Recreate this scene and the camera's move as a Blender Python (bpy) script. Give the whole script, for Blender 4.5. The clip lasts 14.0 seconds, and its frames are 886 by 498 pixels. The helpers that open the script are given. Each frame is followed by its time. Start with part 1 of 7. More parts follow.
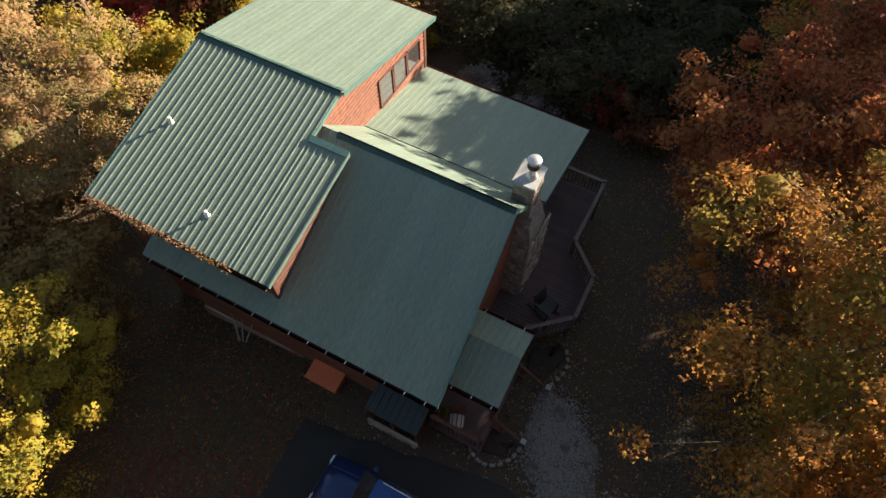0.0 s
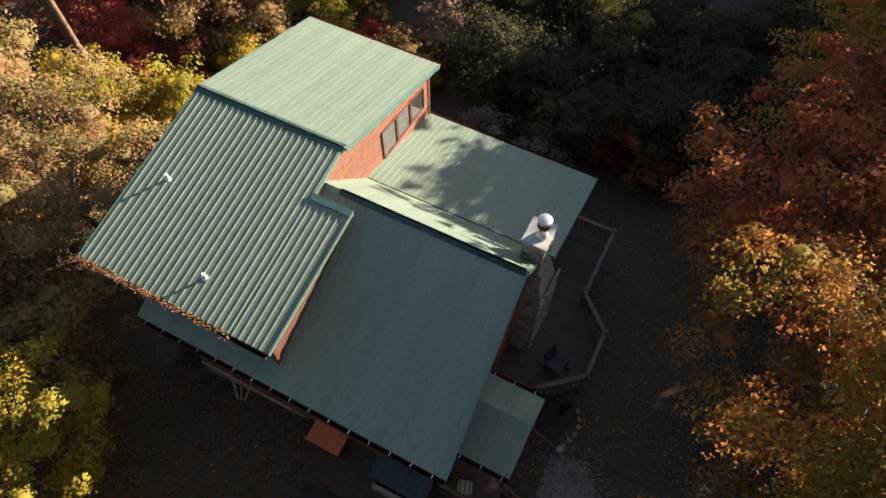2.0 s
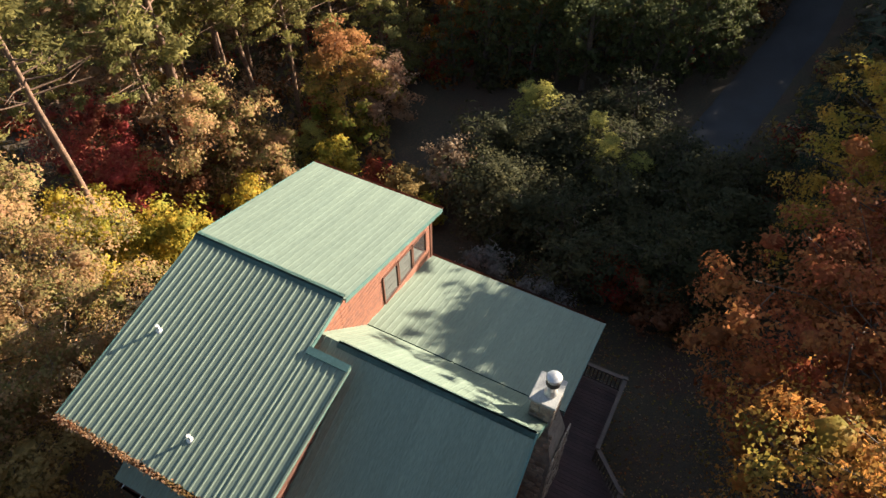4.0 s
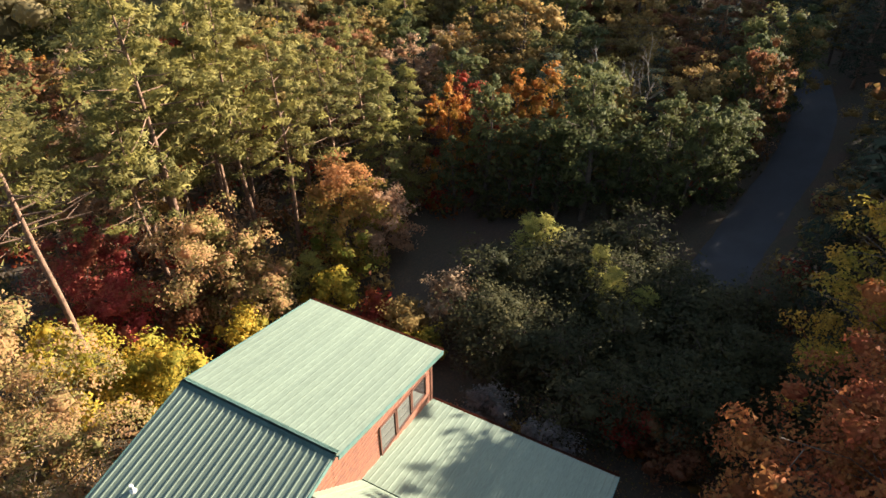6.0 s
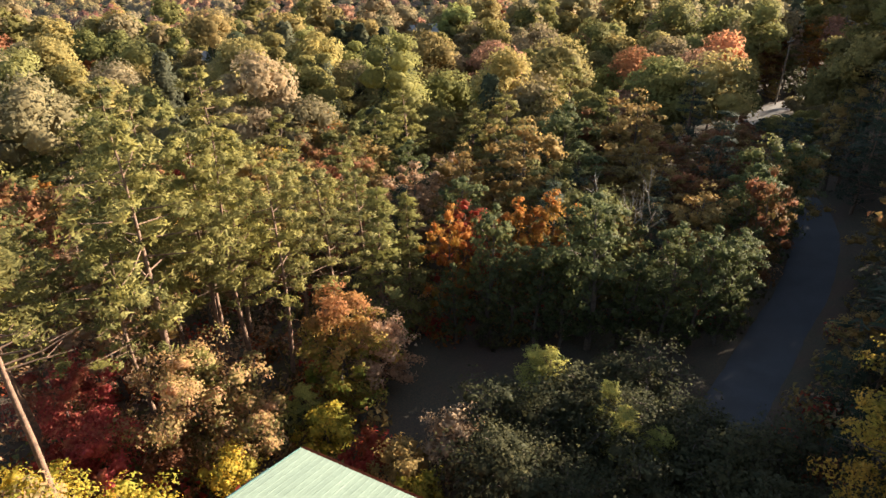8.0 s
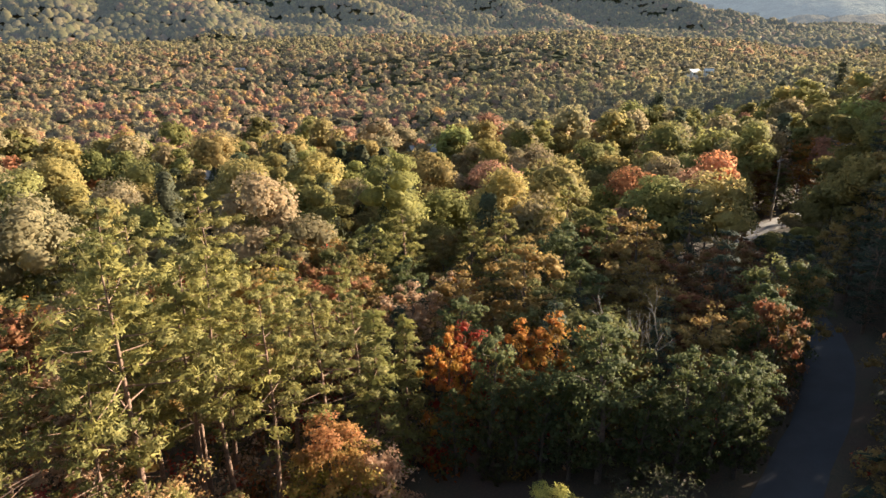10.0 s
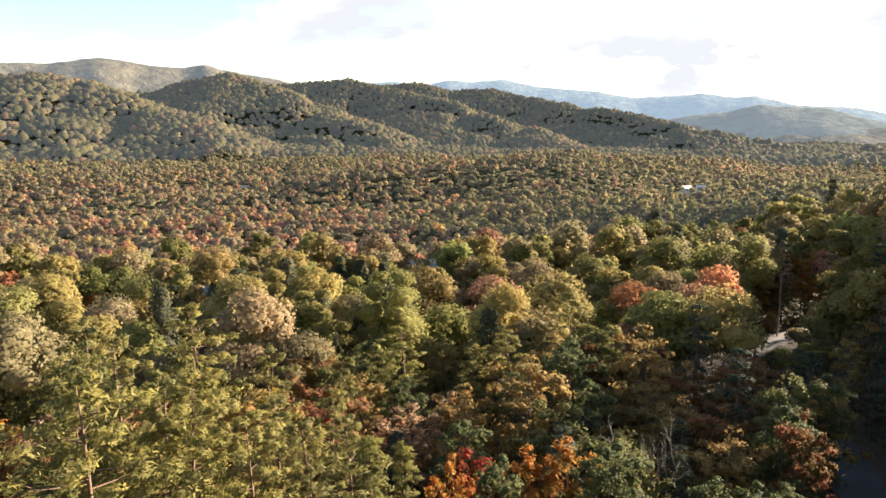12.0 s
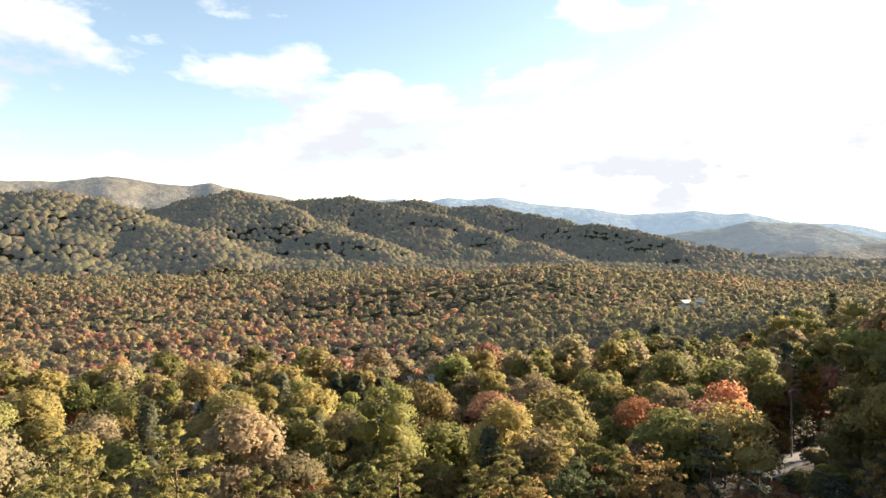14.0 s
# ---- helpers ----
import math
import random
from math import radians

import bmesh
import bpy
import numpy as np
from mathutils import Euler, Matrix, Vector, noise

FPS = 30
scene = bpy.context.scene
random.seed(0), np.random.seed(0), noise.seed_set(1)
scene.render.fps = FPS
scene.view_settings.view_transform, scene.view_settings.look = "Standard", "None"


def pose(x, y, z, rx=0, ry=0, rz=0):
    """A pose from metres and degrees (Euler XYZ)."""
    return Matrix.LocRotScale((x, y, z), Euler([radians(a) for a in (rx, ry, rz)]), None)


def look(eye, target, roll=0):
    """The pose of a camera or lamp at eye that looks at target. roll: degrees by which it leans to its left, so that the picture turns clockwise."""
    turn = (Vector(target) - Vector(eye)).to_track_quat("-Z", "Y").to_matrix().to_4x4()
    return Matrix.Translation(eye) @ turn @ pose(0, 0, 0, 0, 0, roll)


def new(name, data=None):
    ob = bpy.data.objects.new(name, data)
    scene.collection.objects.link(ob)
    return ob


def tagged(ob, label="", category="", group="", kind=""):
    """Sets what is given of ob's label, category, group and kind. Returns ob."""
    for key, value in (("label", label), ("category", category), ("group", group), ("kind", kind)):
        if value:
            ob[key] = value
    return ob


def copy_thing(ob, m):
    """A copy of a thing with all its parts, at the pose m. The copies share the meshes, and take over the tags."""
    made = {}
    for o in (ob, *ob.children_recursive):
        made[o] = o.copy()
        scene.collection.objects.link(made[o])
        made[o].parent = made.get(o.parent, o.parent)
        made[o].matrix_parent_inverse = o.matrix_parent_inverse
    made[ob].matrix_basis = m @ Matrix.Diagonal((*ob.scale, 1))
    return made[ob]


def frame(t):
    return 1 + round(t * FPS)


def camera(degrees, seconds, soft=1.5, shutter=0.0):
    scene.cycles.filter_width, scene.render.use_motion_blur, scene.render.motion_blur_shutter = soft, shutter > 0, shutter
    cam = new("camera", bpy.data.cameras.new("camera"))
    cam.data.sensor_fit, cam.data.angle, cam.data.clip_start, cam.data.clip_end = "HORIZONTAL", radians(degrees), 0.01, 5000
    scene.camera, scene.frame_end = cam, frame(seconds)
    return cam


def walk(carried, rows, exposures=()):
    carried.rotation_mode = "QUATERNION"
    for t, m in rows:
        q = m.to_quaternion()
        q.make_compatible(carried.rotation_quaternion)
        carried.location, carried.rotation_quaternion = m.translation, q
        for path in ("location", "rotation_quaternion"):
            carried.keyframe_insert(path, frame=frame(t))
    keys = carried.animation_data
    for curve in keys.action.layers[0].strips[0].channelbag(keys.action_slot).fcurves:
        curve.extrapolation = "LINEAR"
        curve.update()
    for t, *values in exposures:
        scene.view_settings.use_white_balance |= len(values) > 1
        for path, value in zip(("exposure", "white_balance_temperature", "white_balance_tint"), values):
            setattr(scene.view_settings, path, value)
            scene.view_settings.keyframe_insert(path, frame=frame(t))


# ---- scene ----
cam = camera(66.99, 14.0)
ROWS = [
    (0.0, 0.000, 0.000, 20.000, -1.224, -60.796, -0.218),
    (0.5, -0.062, 0.373, 19.969, -1.287, -60.771, -0.244),
    (1.0, -0.099, 0.739, 19.961, -1.472, -60.758, -0.268),
    (1.5, -0.148, 1.089, 19.968, -1.446, -60.720, -0.336),
    (2.0, -0.183, 1.446, 19.964, -1.373, -59.170, -0.381),
    (2.5, -0.180, 1.778, 19.952, -1.332, -56.672, -0.400),
    (3.0, -0.181, 2.112, 19.919, -1.254, -54.139, -0.486),
    (5.5, -0.205, 3.619, 19.822, -1.464, -41.567, -0.135),
    (6.0, -0.235, 3.951, 19.818, -1.499, -39.095, -0.040),
    (6.5, -0.257, 4.282, 19.827, -1.529, -36.628, 0.047),
    (7.0, -0.262, 4.656, 19.841, -1.532, -34.176, 0.054),
    (7.5, -0.237, 5.024, 19.862, -1.471, -31.740, 0.010),
    (8.0, -0.191, 5.388, 19.893, -1.425, -29.312, -0.047),
    (8.5, -0.158, 5.763, 19.909, -1.402, -26.891, -0.103),
    (9.0, -0.162, 6.144, 19.905, -1.443, -24.475, -0.107),
    (11.5, -0.235, 7.840, 19.788, -1.694, -12.475, -0.205),
    (12.0, -0.220, 8.184, 19.802, -1.647, -10.016, -0.233),
    (12.5, -0.197, 8.504, 19.795, -1.651, -7.560, -0.240),
    (13.0, -0.167, 8.792, 19.735, -1.700, -5.112, -0.297),
    (13.5, -0.128, 9.056, 19.643, -1.707, -2.673, -0.263),
    (14.0, -0.088, 9.307, 19.520, -1.766, -0.245, -0.189),
]
walk(cam, [(t, pose(x, y, z, 90 + pitch, 0, yaw) @ pose(0, 0, 0, 0, 0, roll)) for t, x, y, z, yaw, pitch, roll in ROWS],
     exposures=[(0.0, 1.92), (3.0, 1.97), (6.5, 2.32), (9.0, 2.38), (11.5, 2.3), (14.0, 2.28)])

# ---- world, sun ----
SUN_BEARING = 66.0          # degrees to the right of the +y axis
SUN_HEIGHT = 17.0
world = bpy.data.worlds.new("sky")
scene.world = world
world.use_nodes = True
wn, wl = world.node_tree.nodes, world.node_tree.links
wn.clear()
w_out = wn.new("ShaderNodeOutputWorld")
w_bg = wn.new("ShaderNodeBackground")
w_bg.inputs["Strength"].default_value = 0.0295
sky = wn.new("ShaderNodeTexSky")
sky.sky_type = "NISHITA"
sky.sun_disc = False
sky.sun_elevation = radians(SUN_HEIGHT)
sky.sun_rotation = radians(SUN_BEARING)
sky.air_density, sky.dust_density, sky.ozone_density = 1.0, 0.7, 1.0
# broken cumulus: noise over a flat cloud layer
w_tc = wn.new("ShaderNodeTexCoord")
w_sep = wn.new("ShaderNodeSeparateXYZ")
wl.new(w_tc.outputs["Generated"], w_sep.inputs["Vector"])


def cloud_noise(rise):
    """Density of the cumulus in a direction, looked up a little higher by rise."""
    mp = wn.new("ShaderNodeMapping")
    mp.inputs["Scale"].default_value = (1.0, 1.0, 2.3)
    mp.inputs["Location"].default_value = (5.1, 1.4, 0.75 + rise)
    nz = wn.new("ShaderNodeTexNoise")
    nz.inputs["Scale"].default_value, nz.inputs["Detail"].default_value, nz.inputs["Roughness"].default_value = 3.6, 9.0, 0.56
    wl.new(w_tc.outputs["Generated"], mp.inputs["Vector"])
    wl.new(mp.outputs["Vector"], nz.inputs["Vector"])
    return nz.outputs["Fac"]


w_dot = wn.new("ShaderNodeVectorMath")          # cloud thickens towards the horizon
w_dot.operation = "DOT_PRODUCT"
w_dot.inputs[1].default_value = (0.3, 0.55, -2.2)
wl.new(w_tc.outputs["Generated"], w_dot.inputs[0])
w_add = wn.new("ShaderNodeMath")
w_add.operation = "MULTIPLY_ADD"
w_add.inputs[1].default_value = 0.05
wl.new(w_dot.outputs["Value"], w_add.inputs[0])
wl.new(cloud_noise(0.0), w_add.inputs[2])
w_r1 = wn.new("ShaderNodeValToRGB")
w_r1.color_ramp.elements[0].position, w_r1.color_ramp.elements[1].position = 0.522, 0.592
wl.new(w_add.outputs["Value"], w_r1.inputs["Fac"])
w_r2 = wn.new("ShaderNodeValToRGB")             # grey bases where more cloud hangs above
w_r2.color_ramp.elements[0].position, w_r2.color_ramp.elements[1].position = 0.47, 0.62
w_r2.color_ramp.elements[0].color, w_r2.color_ramp.elements[1].color = (9.2, 9.2, 9.1, 1), (6.2, 6.4, 6.8, 1)
wl.new(cloud_noise(0.11), w_r2.inputs["Fac"])
w_mix = wn.new("ShaderNodeMix")
w_mix.data_type = "RGBA"
wl.new(w_r1.outputs["Color"], w_mix.inputs["Factor"])
w_gain = wn.new("ShaderNodeMix")
w_gain.data_type, w_gain.blend_type = "RGBA", "MULTIPLY"
w_gain.inputs["Factor"].default_value = 1.0
w_gain.inputs["B"].default_value = (2.25, 2.1, 1.95, 1)
wl.new(sky.outputs["Color"], w_gain.inputs["A"])
wl.new(w_gain.outputs["Result"], w_mix.inputs["A"])
wl.new(w_r2.outputs["Color"], w_mix.inputs["B"])
wl.new(w_mix.outputs["Result"], w_bg.inputs["Color"])
wl.new(w_bg.outputs["Background"], w_out.inputs["Surface"])

sun_data = bpy.data.lights.new("sun", "SUN")
sun_data.energy, sun_data.angle, sun_data.color = 5.0, radians(0.5), (1.0, 0.86, 0.68)
sun = new("sun", sun_data)
_b, _e = radians(SUN_BEARING), radians(SUN_HEIGHT)
SUN_WAY = Vector((math.sin(_b) * math.cos(_e), math.cos(_b) * math.cos(_e), math.sin(_e)))
sun.matrix_world = look(SUN_WAY * 200, (0, 0, 0))


# ---- materials ----
def nodes_of(name):
    m = bpy.data.materials.new(name)
    m.use_nodes = True
    nt = m.node_tree
    nt.nodes.clear()
    out = nt.nodes.new("ShaderNodeOutputMaterial")
    return m, nt.nodes, nt.links, out


def ramp(n, stops):
    r = n.new("ShaderNodeValToRGB")
    el = r.color_ramp.elements
    while len(el) < len(stops):
        el.new(0.5)
    for e, (p, c) in zip(el, stops):
        e.position, e.color = p, (*c, 1)
    return r


def mixc(n, l, fac, a, b, mode="MIX"):
    m = n.new("ShaderNodeMix")
    m.data_type, m.blend_type = "RGBA", mode
    for key, v in (("Factor", fac), ("A", a), ("B", b)):
        if isinstance(v, (int, float)):
            m.inputs[key].default_value = v
        elif isinstance(v, tuple):
            m.inputs[key].default_value = (*v, 1)
        else:
            l.new(v, m.inputs[key])
    return m.outputs["Result"]


def noise_tex(n, l, scale, detail=4.0, rough=0.55, coord="Object", stretch=None):
    tc = n.new("ShaderNodeTexCoord")
    t = n.new("ShaderNodeTexNoise")
    t.inputs["Scale"].default_value, t.inputs["Detail"].default_value, t.inputs["Roughness"].default_value = scale, detail, rough
    v = tc.outputs[coord]
    if stretch:
        mp = n.new("ShaderNodeMapping")
        mp.inputs["Scale"].default_value = stretch
        l.new(v, mp.inputs["Vector"])
        v = mp.outputs["Vector"]
    l.new(v, t.inputs["Vector"])
    return t.outputs["Fac"]


def surface(name, base, dark, scale=3.0, rough=0.6, metal=0.0, bump=0.15, bump_scale=40.0, fine=25.0, vary=0.0, stretch=None, spec=0.5):
    """A worn surface: two scales of colour variation, grain in the relief."""
    m, n, l, out = nodes_of(name)
    b = n.new("ShaderNodeBsdfPrincipled")
    big = noise_tex(n, l, scale, 5.0, 0.6, stretch=stretch)
    small = noise_tex(n, l, fine, 4.0, 0.6, stretch=stretch)
    r1 = ramp(n, [(0.35, (0, 0, 0)), (0.68, (1, 1, 1))])
    l.new(big, r1.inputs["Fac"])
    c = mixc(n, l, r1.outputs["Color"], dark, base)
    r2 = ramp(n, [(0.3, (0.78, 0.78, 0.78)), (0.7, (1.12, 1.12, 1.12))])
    l.new(small, r2.inputs["Fac"])
    c = mixc(n, l, 1.0, c, r2.outputs["Color"], "MULTIPLY")
    if vary:
        oi = n.new("ShaderNodeObjectInfo")
        r3 = ramp(n, [(0.0, (1 - vary,) * 3), (1.0, (1 + vary,) * 3)])
        l.new(oi.outputs["Random"], r3.inputs["Fac"])
        c = mixc(n, l, 1.0, c, r3.outputs["Color"], "MULTIPLY")
    l.new(c, b.inputs["Base Color"])
    rr = n.new("ShaderNodeMapRange")
    rr.inputs["To Min"].default_value, rr.inputs["To Max"].default_value = max(0.05, rough - 0.12), min(1, rough + 0.12)
    l.new(big, rr.inputs["Value"])
    l.new(rr.outputs["Result"], b.inputs["Roughness"])
    b.inputs["Metallic"].default_value = metal
    b.inputs["Specular IOR Level"].default_value = spec
    if bump:
        bp = n.new("ShaderNodeBump")
        bp.inputs["Strength"].default_value, bp.inputs["Distance"].default_value = bump, 0.02
        l.new(noise_tex(n, l, bump_scale, 5.0, 0.65), bp.inputs["Height"])
        l.new(bp.outputs["Normal"], b.inputs["Normal"])
    l.new(b.outputs["BSDF"], out.inputs["Surface"])
    return m


def foliage(name, stops, patch=0.35, patch_colour=None, through_light=0.55, top=None):
    """Leaves: each leaf its own tone, patches of a second tone through the crown."""
    m, n, l, out = nodes_of(name)
    g = n.new("ShaderNodeNewGeometry")
    k = len(stops)
    mean = [sum(c[i] for c in stops) / k for i in range(3)]
    stops = [tuple(0.7 * c[i] + 0.3 * mean[i] for i in range(3)) for c in stops]
    r = ramp(n, [(i / max(1, k - 1), (c[0] * 1.14, c[1] * 0.98, c[2] * 1.35)) for i, c in enumerate(stops)])
    l.new(g.outputs["Random Per Island"], r.inputs["Fac"])
    c = r.outputs["Color"]
    if patch_colour:
        pr = ramp(n, [(0.45, (0, 0, 0)), (0.62, (1, 1, 1))])
        l.new(noise_tex(n, l, patch, 3.0), pr.inputs["Fac"])
        c = mixc(n, l, pr.outputs["Color"], c, mixc(n, l, 0.75, c, patch_colour))
    if top:
        tz, sz, mr = n.new("ShaderNodeTexCoord"), n.new("ShaderNodeSeparateXYZ"), n.new("ShaderNodeMapRange")
        l.new(tz.outputs["Object"], sz.inputs["Vector"])
        l.new(sz.outputs["Z"], mr.inputs["Value"])
        mr.inputs["From Min"].default_value, mr.inputs["From Max"].default_value = top[0], top[1]
        c = mixc(n, l, mr.outputs["Result"], c, mixc(n, l, 0.72, c, top[2]))
    leafy = noise_tex(n, l, 5.0, 4.0, 0.7)
    mot = ramp(n, [(0.36, (0.72, 0.74, 0.76)), (0.62, (1.18, 1.15, 1.1))])
    l.new(leafy, mot.inputs["Fac"])
    c = mixc(n, l, 1.0, c, mot.outputs["Color"], "MULTIPLY")
    oi = n.new("ShaderNodeObjectInfo")
    r3 = ramp(n, [(0.0, (0.82, 0.86, 0.85)), (1.0, (1.15, 1.1, 1.1))])
    l.new(oi.outputs["Random"], r3.inputs["Fac"])
    c = mixc(n, l, 1.0, c, r3.outputs["Color"], "MULTIPLY")
    b = n.new("ShaderNodeBsdfPrincipled")
    b.inputs["Roughness"].default_value = 0.6
    b.inputs["Specular IOR Level"].default_value = 0.08
    bp = n.new("ShaderNodeBump")
    bp.inputs["Strength"].default_value, bp.inputs["Distance"].default_value = 0.4, 0.1
    l.new(leafy, bp.inputs["Height"])
    l.new(bp.outputs["Normal"], b.inputs["Normal"])
    t = n.new("ShaderNodeBsdfTranslucent")
    l.new(c, b.inputs["Base Color"])
    l.new(c, t.inputs["Color"])
    ms = n.new("ShaderNodeMixShader")
    ms.inputs["Fac"].default_value = through_light
    l.new(b.outputs["BSDF"], ms.inputs[1])
    l.new(t.outputs["BSDF"], ms.inputs[2])
    l.new(ms.outputs["Shader"], out.inputs["Surface"])
    return m


def crowns(name, grain=1.7, haze_emit=0.0, through_light=0.36):
    """Foliage of whole crowns, each crown with its own tone. Emission paints distance haze into the far ones."""
    m, n, l, out = nodes_of(name)
    g = n.new("ShaderNodeNewGeometry")
    at = n.new("ShaderNodeAttribute")
    at.attribute_name = "tone"
    r2 = ramp(n, [(0.0, (0.8, 0.83, 0.83)), (1.0, (1.2, 1.17, 1.12))])
    l.new(g.outputs["Random Per Island"], r2.inputs["Fac"])
    c = mixc(n, l, 1.0, at.outputs["Color"], r2.outputs["Color"], "MULTIPLY")
    leafy = noise_tex(n, l, grain, 4.0, 0.7)
    mot = ramp(n, [(0.36, (0.72, 0.75, 0.75)), (0.62, (1.2, 1.16, 1.12))])
    l.new(leafy, mot.inputs["Fac"])
    c = mixc(n, l, 1.0, c, mot.outputs["Color"], "MULTIPLY")
    b = n.new("ShaderNodeBsdfPrincipled")
    b.inputs["Roughness"].default_value = 0.75
    b.inputs["Specular IOR Level"].default_value = 0.06
    l.new(c, b.inputs["Base Color"])
    if haze_emit:
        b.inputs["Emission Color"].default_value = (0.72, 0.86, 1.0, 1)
        b.inputs["Emission Strength"].default_value = haze_emit
    t = n.new("ShaderNodeBsdfTranslucent")
    l.new(c, t.inputs["Color"])
    ms = n.new("ShaderNodeMixShader")
    ms.inputs["Fac"].default_value = through_light
    l.new(b.outputs["BSDF"], ms.inputs[1])
    l.new(t.outputs["BSDF"], ms.inputs[2])
    l.new(ms.outputs["Shader"], out.inputs["Surface"])
    return m


CROWN_TONES = {"green": (0.19, 0.195, 0.055), "olive": (0.265, 0.225, 0.07), "tan": (0.25, 0.215, 0.095), "rust": (0.3, 0.17, 0.09), "orange": (0.43, 0.215, 0.085),
               "yellow": (0.42, 0.29, 0.06), "red": (0.33, 0.11, 0.07), "pine": (0.2, 0.19, 0.054), "dark": (0.09, 0.105, 0.05)}
CROWN_TONES = {k: (1.12 * c[0], 1.03 * c[1], 1.3 * c[2]) for k, c in CROWN_TONES.items()}
FOLIAGE = {
    "green": foliage("leaf_green", [(0.1, 0.125, 0.04), (0.17, 0.195, 0.055), (0.24, 0.26, 0.075)], 0.3, (0.2, 0.17, 0.05)),
    "olive": foliage("leaf_olive", [(0.2, 0.18, 0.05), (0.3, 0.25, 0.07), (0.38, 0.3, 0.09)], 0.35, (0.28, 0.16, 0.05)),
    "yellow": foliage("leaf_yellow", [(0.2, 0.19, 0.02), (0.38, 0.3, 0.03), (0.5, 0.4, 0.05)], 0.4, (0.22, 0.22, 0.03)),
    "orange": foliage("leaf_orange", [(0.22, 0.08, 0.02), (0.38, 0.16, 0.03), (0.46, 0.24, 0.05)], 0.4, (0.3, 0.22, 0.04)),
    "rust": foliage("leaf_rust", [(0.13, 0.06, 0.025), (0.24, 0.11, 0.04), (0.32, 0.17, 0.07)], 0.4, (0.16, 0.13, 0.04)),
    "red": foliage("leaf_red", [(0.18, 0.025, 0.015), (0.32, 0.05, 0.03), (0.38, 0.1, 0.04)], 0.4, (0.3, 0.14, 0.03)),
    "tan": foliage("leaf_tan", [(0.3, 0.235, 0.11), (0.42, 0.33, 0.155), (0.5, 0.4, 0.2)], 0.4, (0.36, 0.18, 0.08)),
    "pine": foliage("needle_pine", [(0.12, 0.138, 0.038), (0.2, 0.212, 0.053), (0.27, 0.268, 0.07)], 0.3, (0.26, 0.23, 0.058), 0.45),
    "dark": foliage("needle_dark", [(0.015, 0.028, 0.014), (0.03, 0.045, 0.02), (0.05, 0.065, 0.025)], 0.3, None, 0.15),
}
FOLIAGE["poplar"] = foliage("leaf_poplar", [(0.06, 0.085, 0.03), (0.1, 0.135, 0.045), (0.15, 0.185, 0.06)], 0.4, (0.16, 0.16, 0.05))
FOLIAGE["maple_rust"] = foliage("leaf_maple_rust", [(0.21, 0.095, 0.03), (0.33, 0.14, 0.04), (0.42, 0.19, 0.046), (0.3, 0.2, 0.05)], 0.5, (0.3, 0.065, 0.036), 0.5)
FOLIAGE["green_pine"] = foliage("needle_green_pine", [(0.09, 0.112, 0.036), (0.16, 0.175, 0.05), (0.23, 0.232, 0.064)], 0.4, (0.24, 0.21, 0.058), 0.45)
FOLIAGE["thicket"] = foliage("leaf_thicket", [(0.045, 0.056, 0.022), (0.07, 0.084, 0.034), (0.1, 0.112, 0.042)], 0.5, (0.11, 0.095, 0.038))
# sapling needles brightened in the colour to look sunlit
FOLIAGE["sapling"] = foliage("needle_sapling", [(0.2, 0.24, 0.055), (0.34, 0.37, 0.07), (0.46, 0.46, 0.1)], 0.5, None, 0.5)
BARK = surface("bark", (0.16, 0.12, 0.09), (0.07, 0.05, 0.04), 6.0, 0.9, 0, 0.6, 30.0, 40.0)
BARK_PINE = surface("bark_pine", (0.24, 0.14, 0.09), (0.1, 0.06, 0.04), 5.0, 0.9, 0, 0.6, 25.0, 30.0)

# ---- ground ----
TBL_AZ = [-45, -15, 0, 12, 22, 31, 40]
TBL_R = [45, 105, 145, 190, 285, 430, 600, 820, 1100]
TBL_Z = [[-11, -18, -18, -30, -46, -42, -34, -26, -14], [-11, -19, -18, -30, -48, -42, -30, -22, -14], [-11, -20, -18.5, -31, -46, -38, -14, -24, -16],
         [-9, -18, -18, -29, -40, -30, -12, -24, -22], [-7, -14, -16, -24, -30, -30, -22, -26, -28], [-5, -11.5, -12.5, -15, -13, -26, -30, -30, -30], [-3, 0, -1, -6, -10, -24, -28, -30, -30]]
# crest lines of the hills across the valley: x, y and height of the canopy
HILLS = [[(-980, 760, 105), (-760, 1010, 104), (-638, 1083, 103), (-599, 1105, 110), (-543, 1112, 100), (-460, 1095, 82), (-374, 1042, 53), (-321, 976, 28), (-247, 873, -2)],
         [(-720, 1380, 95), (-507, 1420, 100), (-465, 1434, 123), (-396, 1434, 136), (-330, 1389, 115), (-264, 1332, 91), (-201, 1262, 61), (-122, 1182, 36), (-41, 1057, 6)],
         [(-396, 1434, 136), (-388, 1249, 69), (-362, 1100, 33)],
         [(-560, 1700, 120), (-341, 1724, 135), (-259, 1728, 139), (-188, 1718, 145), (-61, 1627, 116), (65, 1506, 78), (172, 1377, 45), (222, 1268, 16), (252, 1161, -5)],
         [(-259, 1728, 139), (-230, 1560, 84), (-170, 1440, 50)], [(-61, 1627, 116), (-20, 1480, 62), (30, 1340, 24)],
         [(-320, 2040, 138), (-91, 2006, 150), (-18, 1988, 156), (85, 1966, 132), (194, 1938, 134), (264, 1869, 111), (366, 1770, 93), (435, 1693, 74), (486, 1585, 55), (538, 1472, 35), (561, 1345, 17)],
         [(459, 1224, 11), (522, 1253, 15), (587, 1279, 6), (673, 1235, -9), (900, 1150, -12)], [(-543, 1112, 100), (-500, 980, 45), (-450, 880, 12)], [(-700, 1050, 104), (-640, 940, 52), (-600, 840, 14)]]
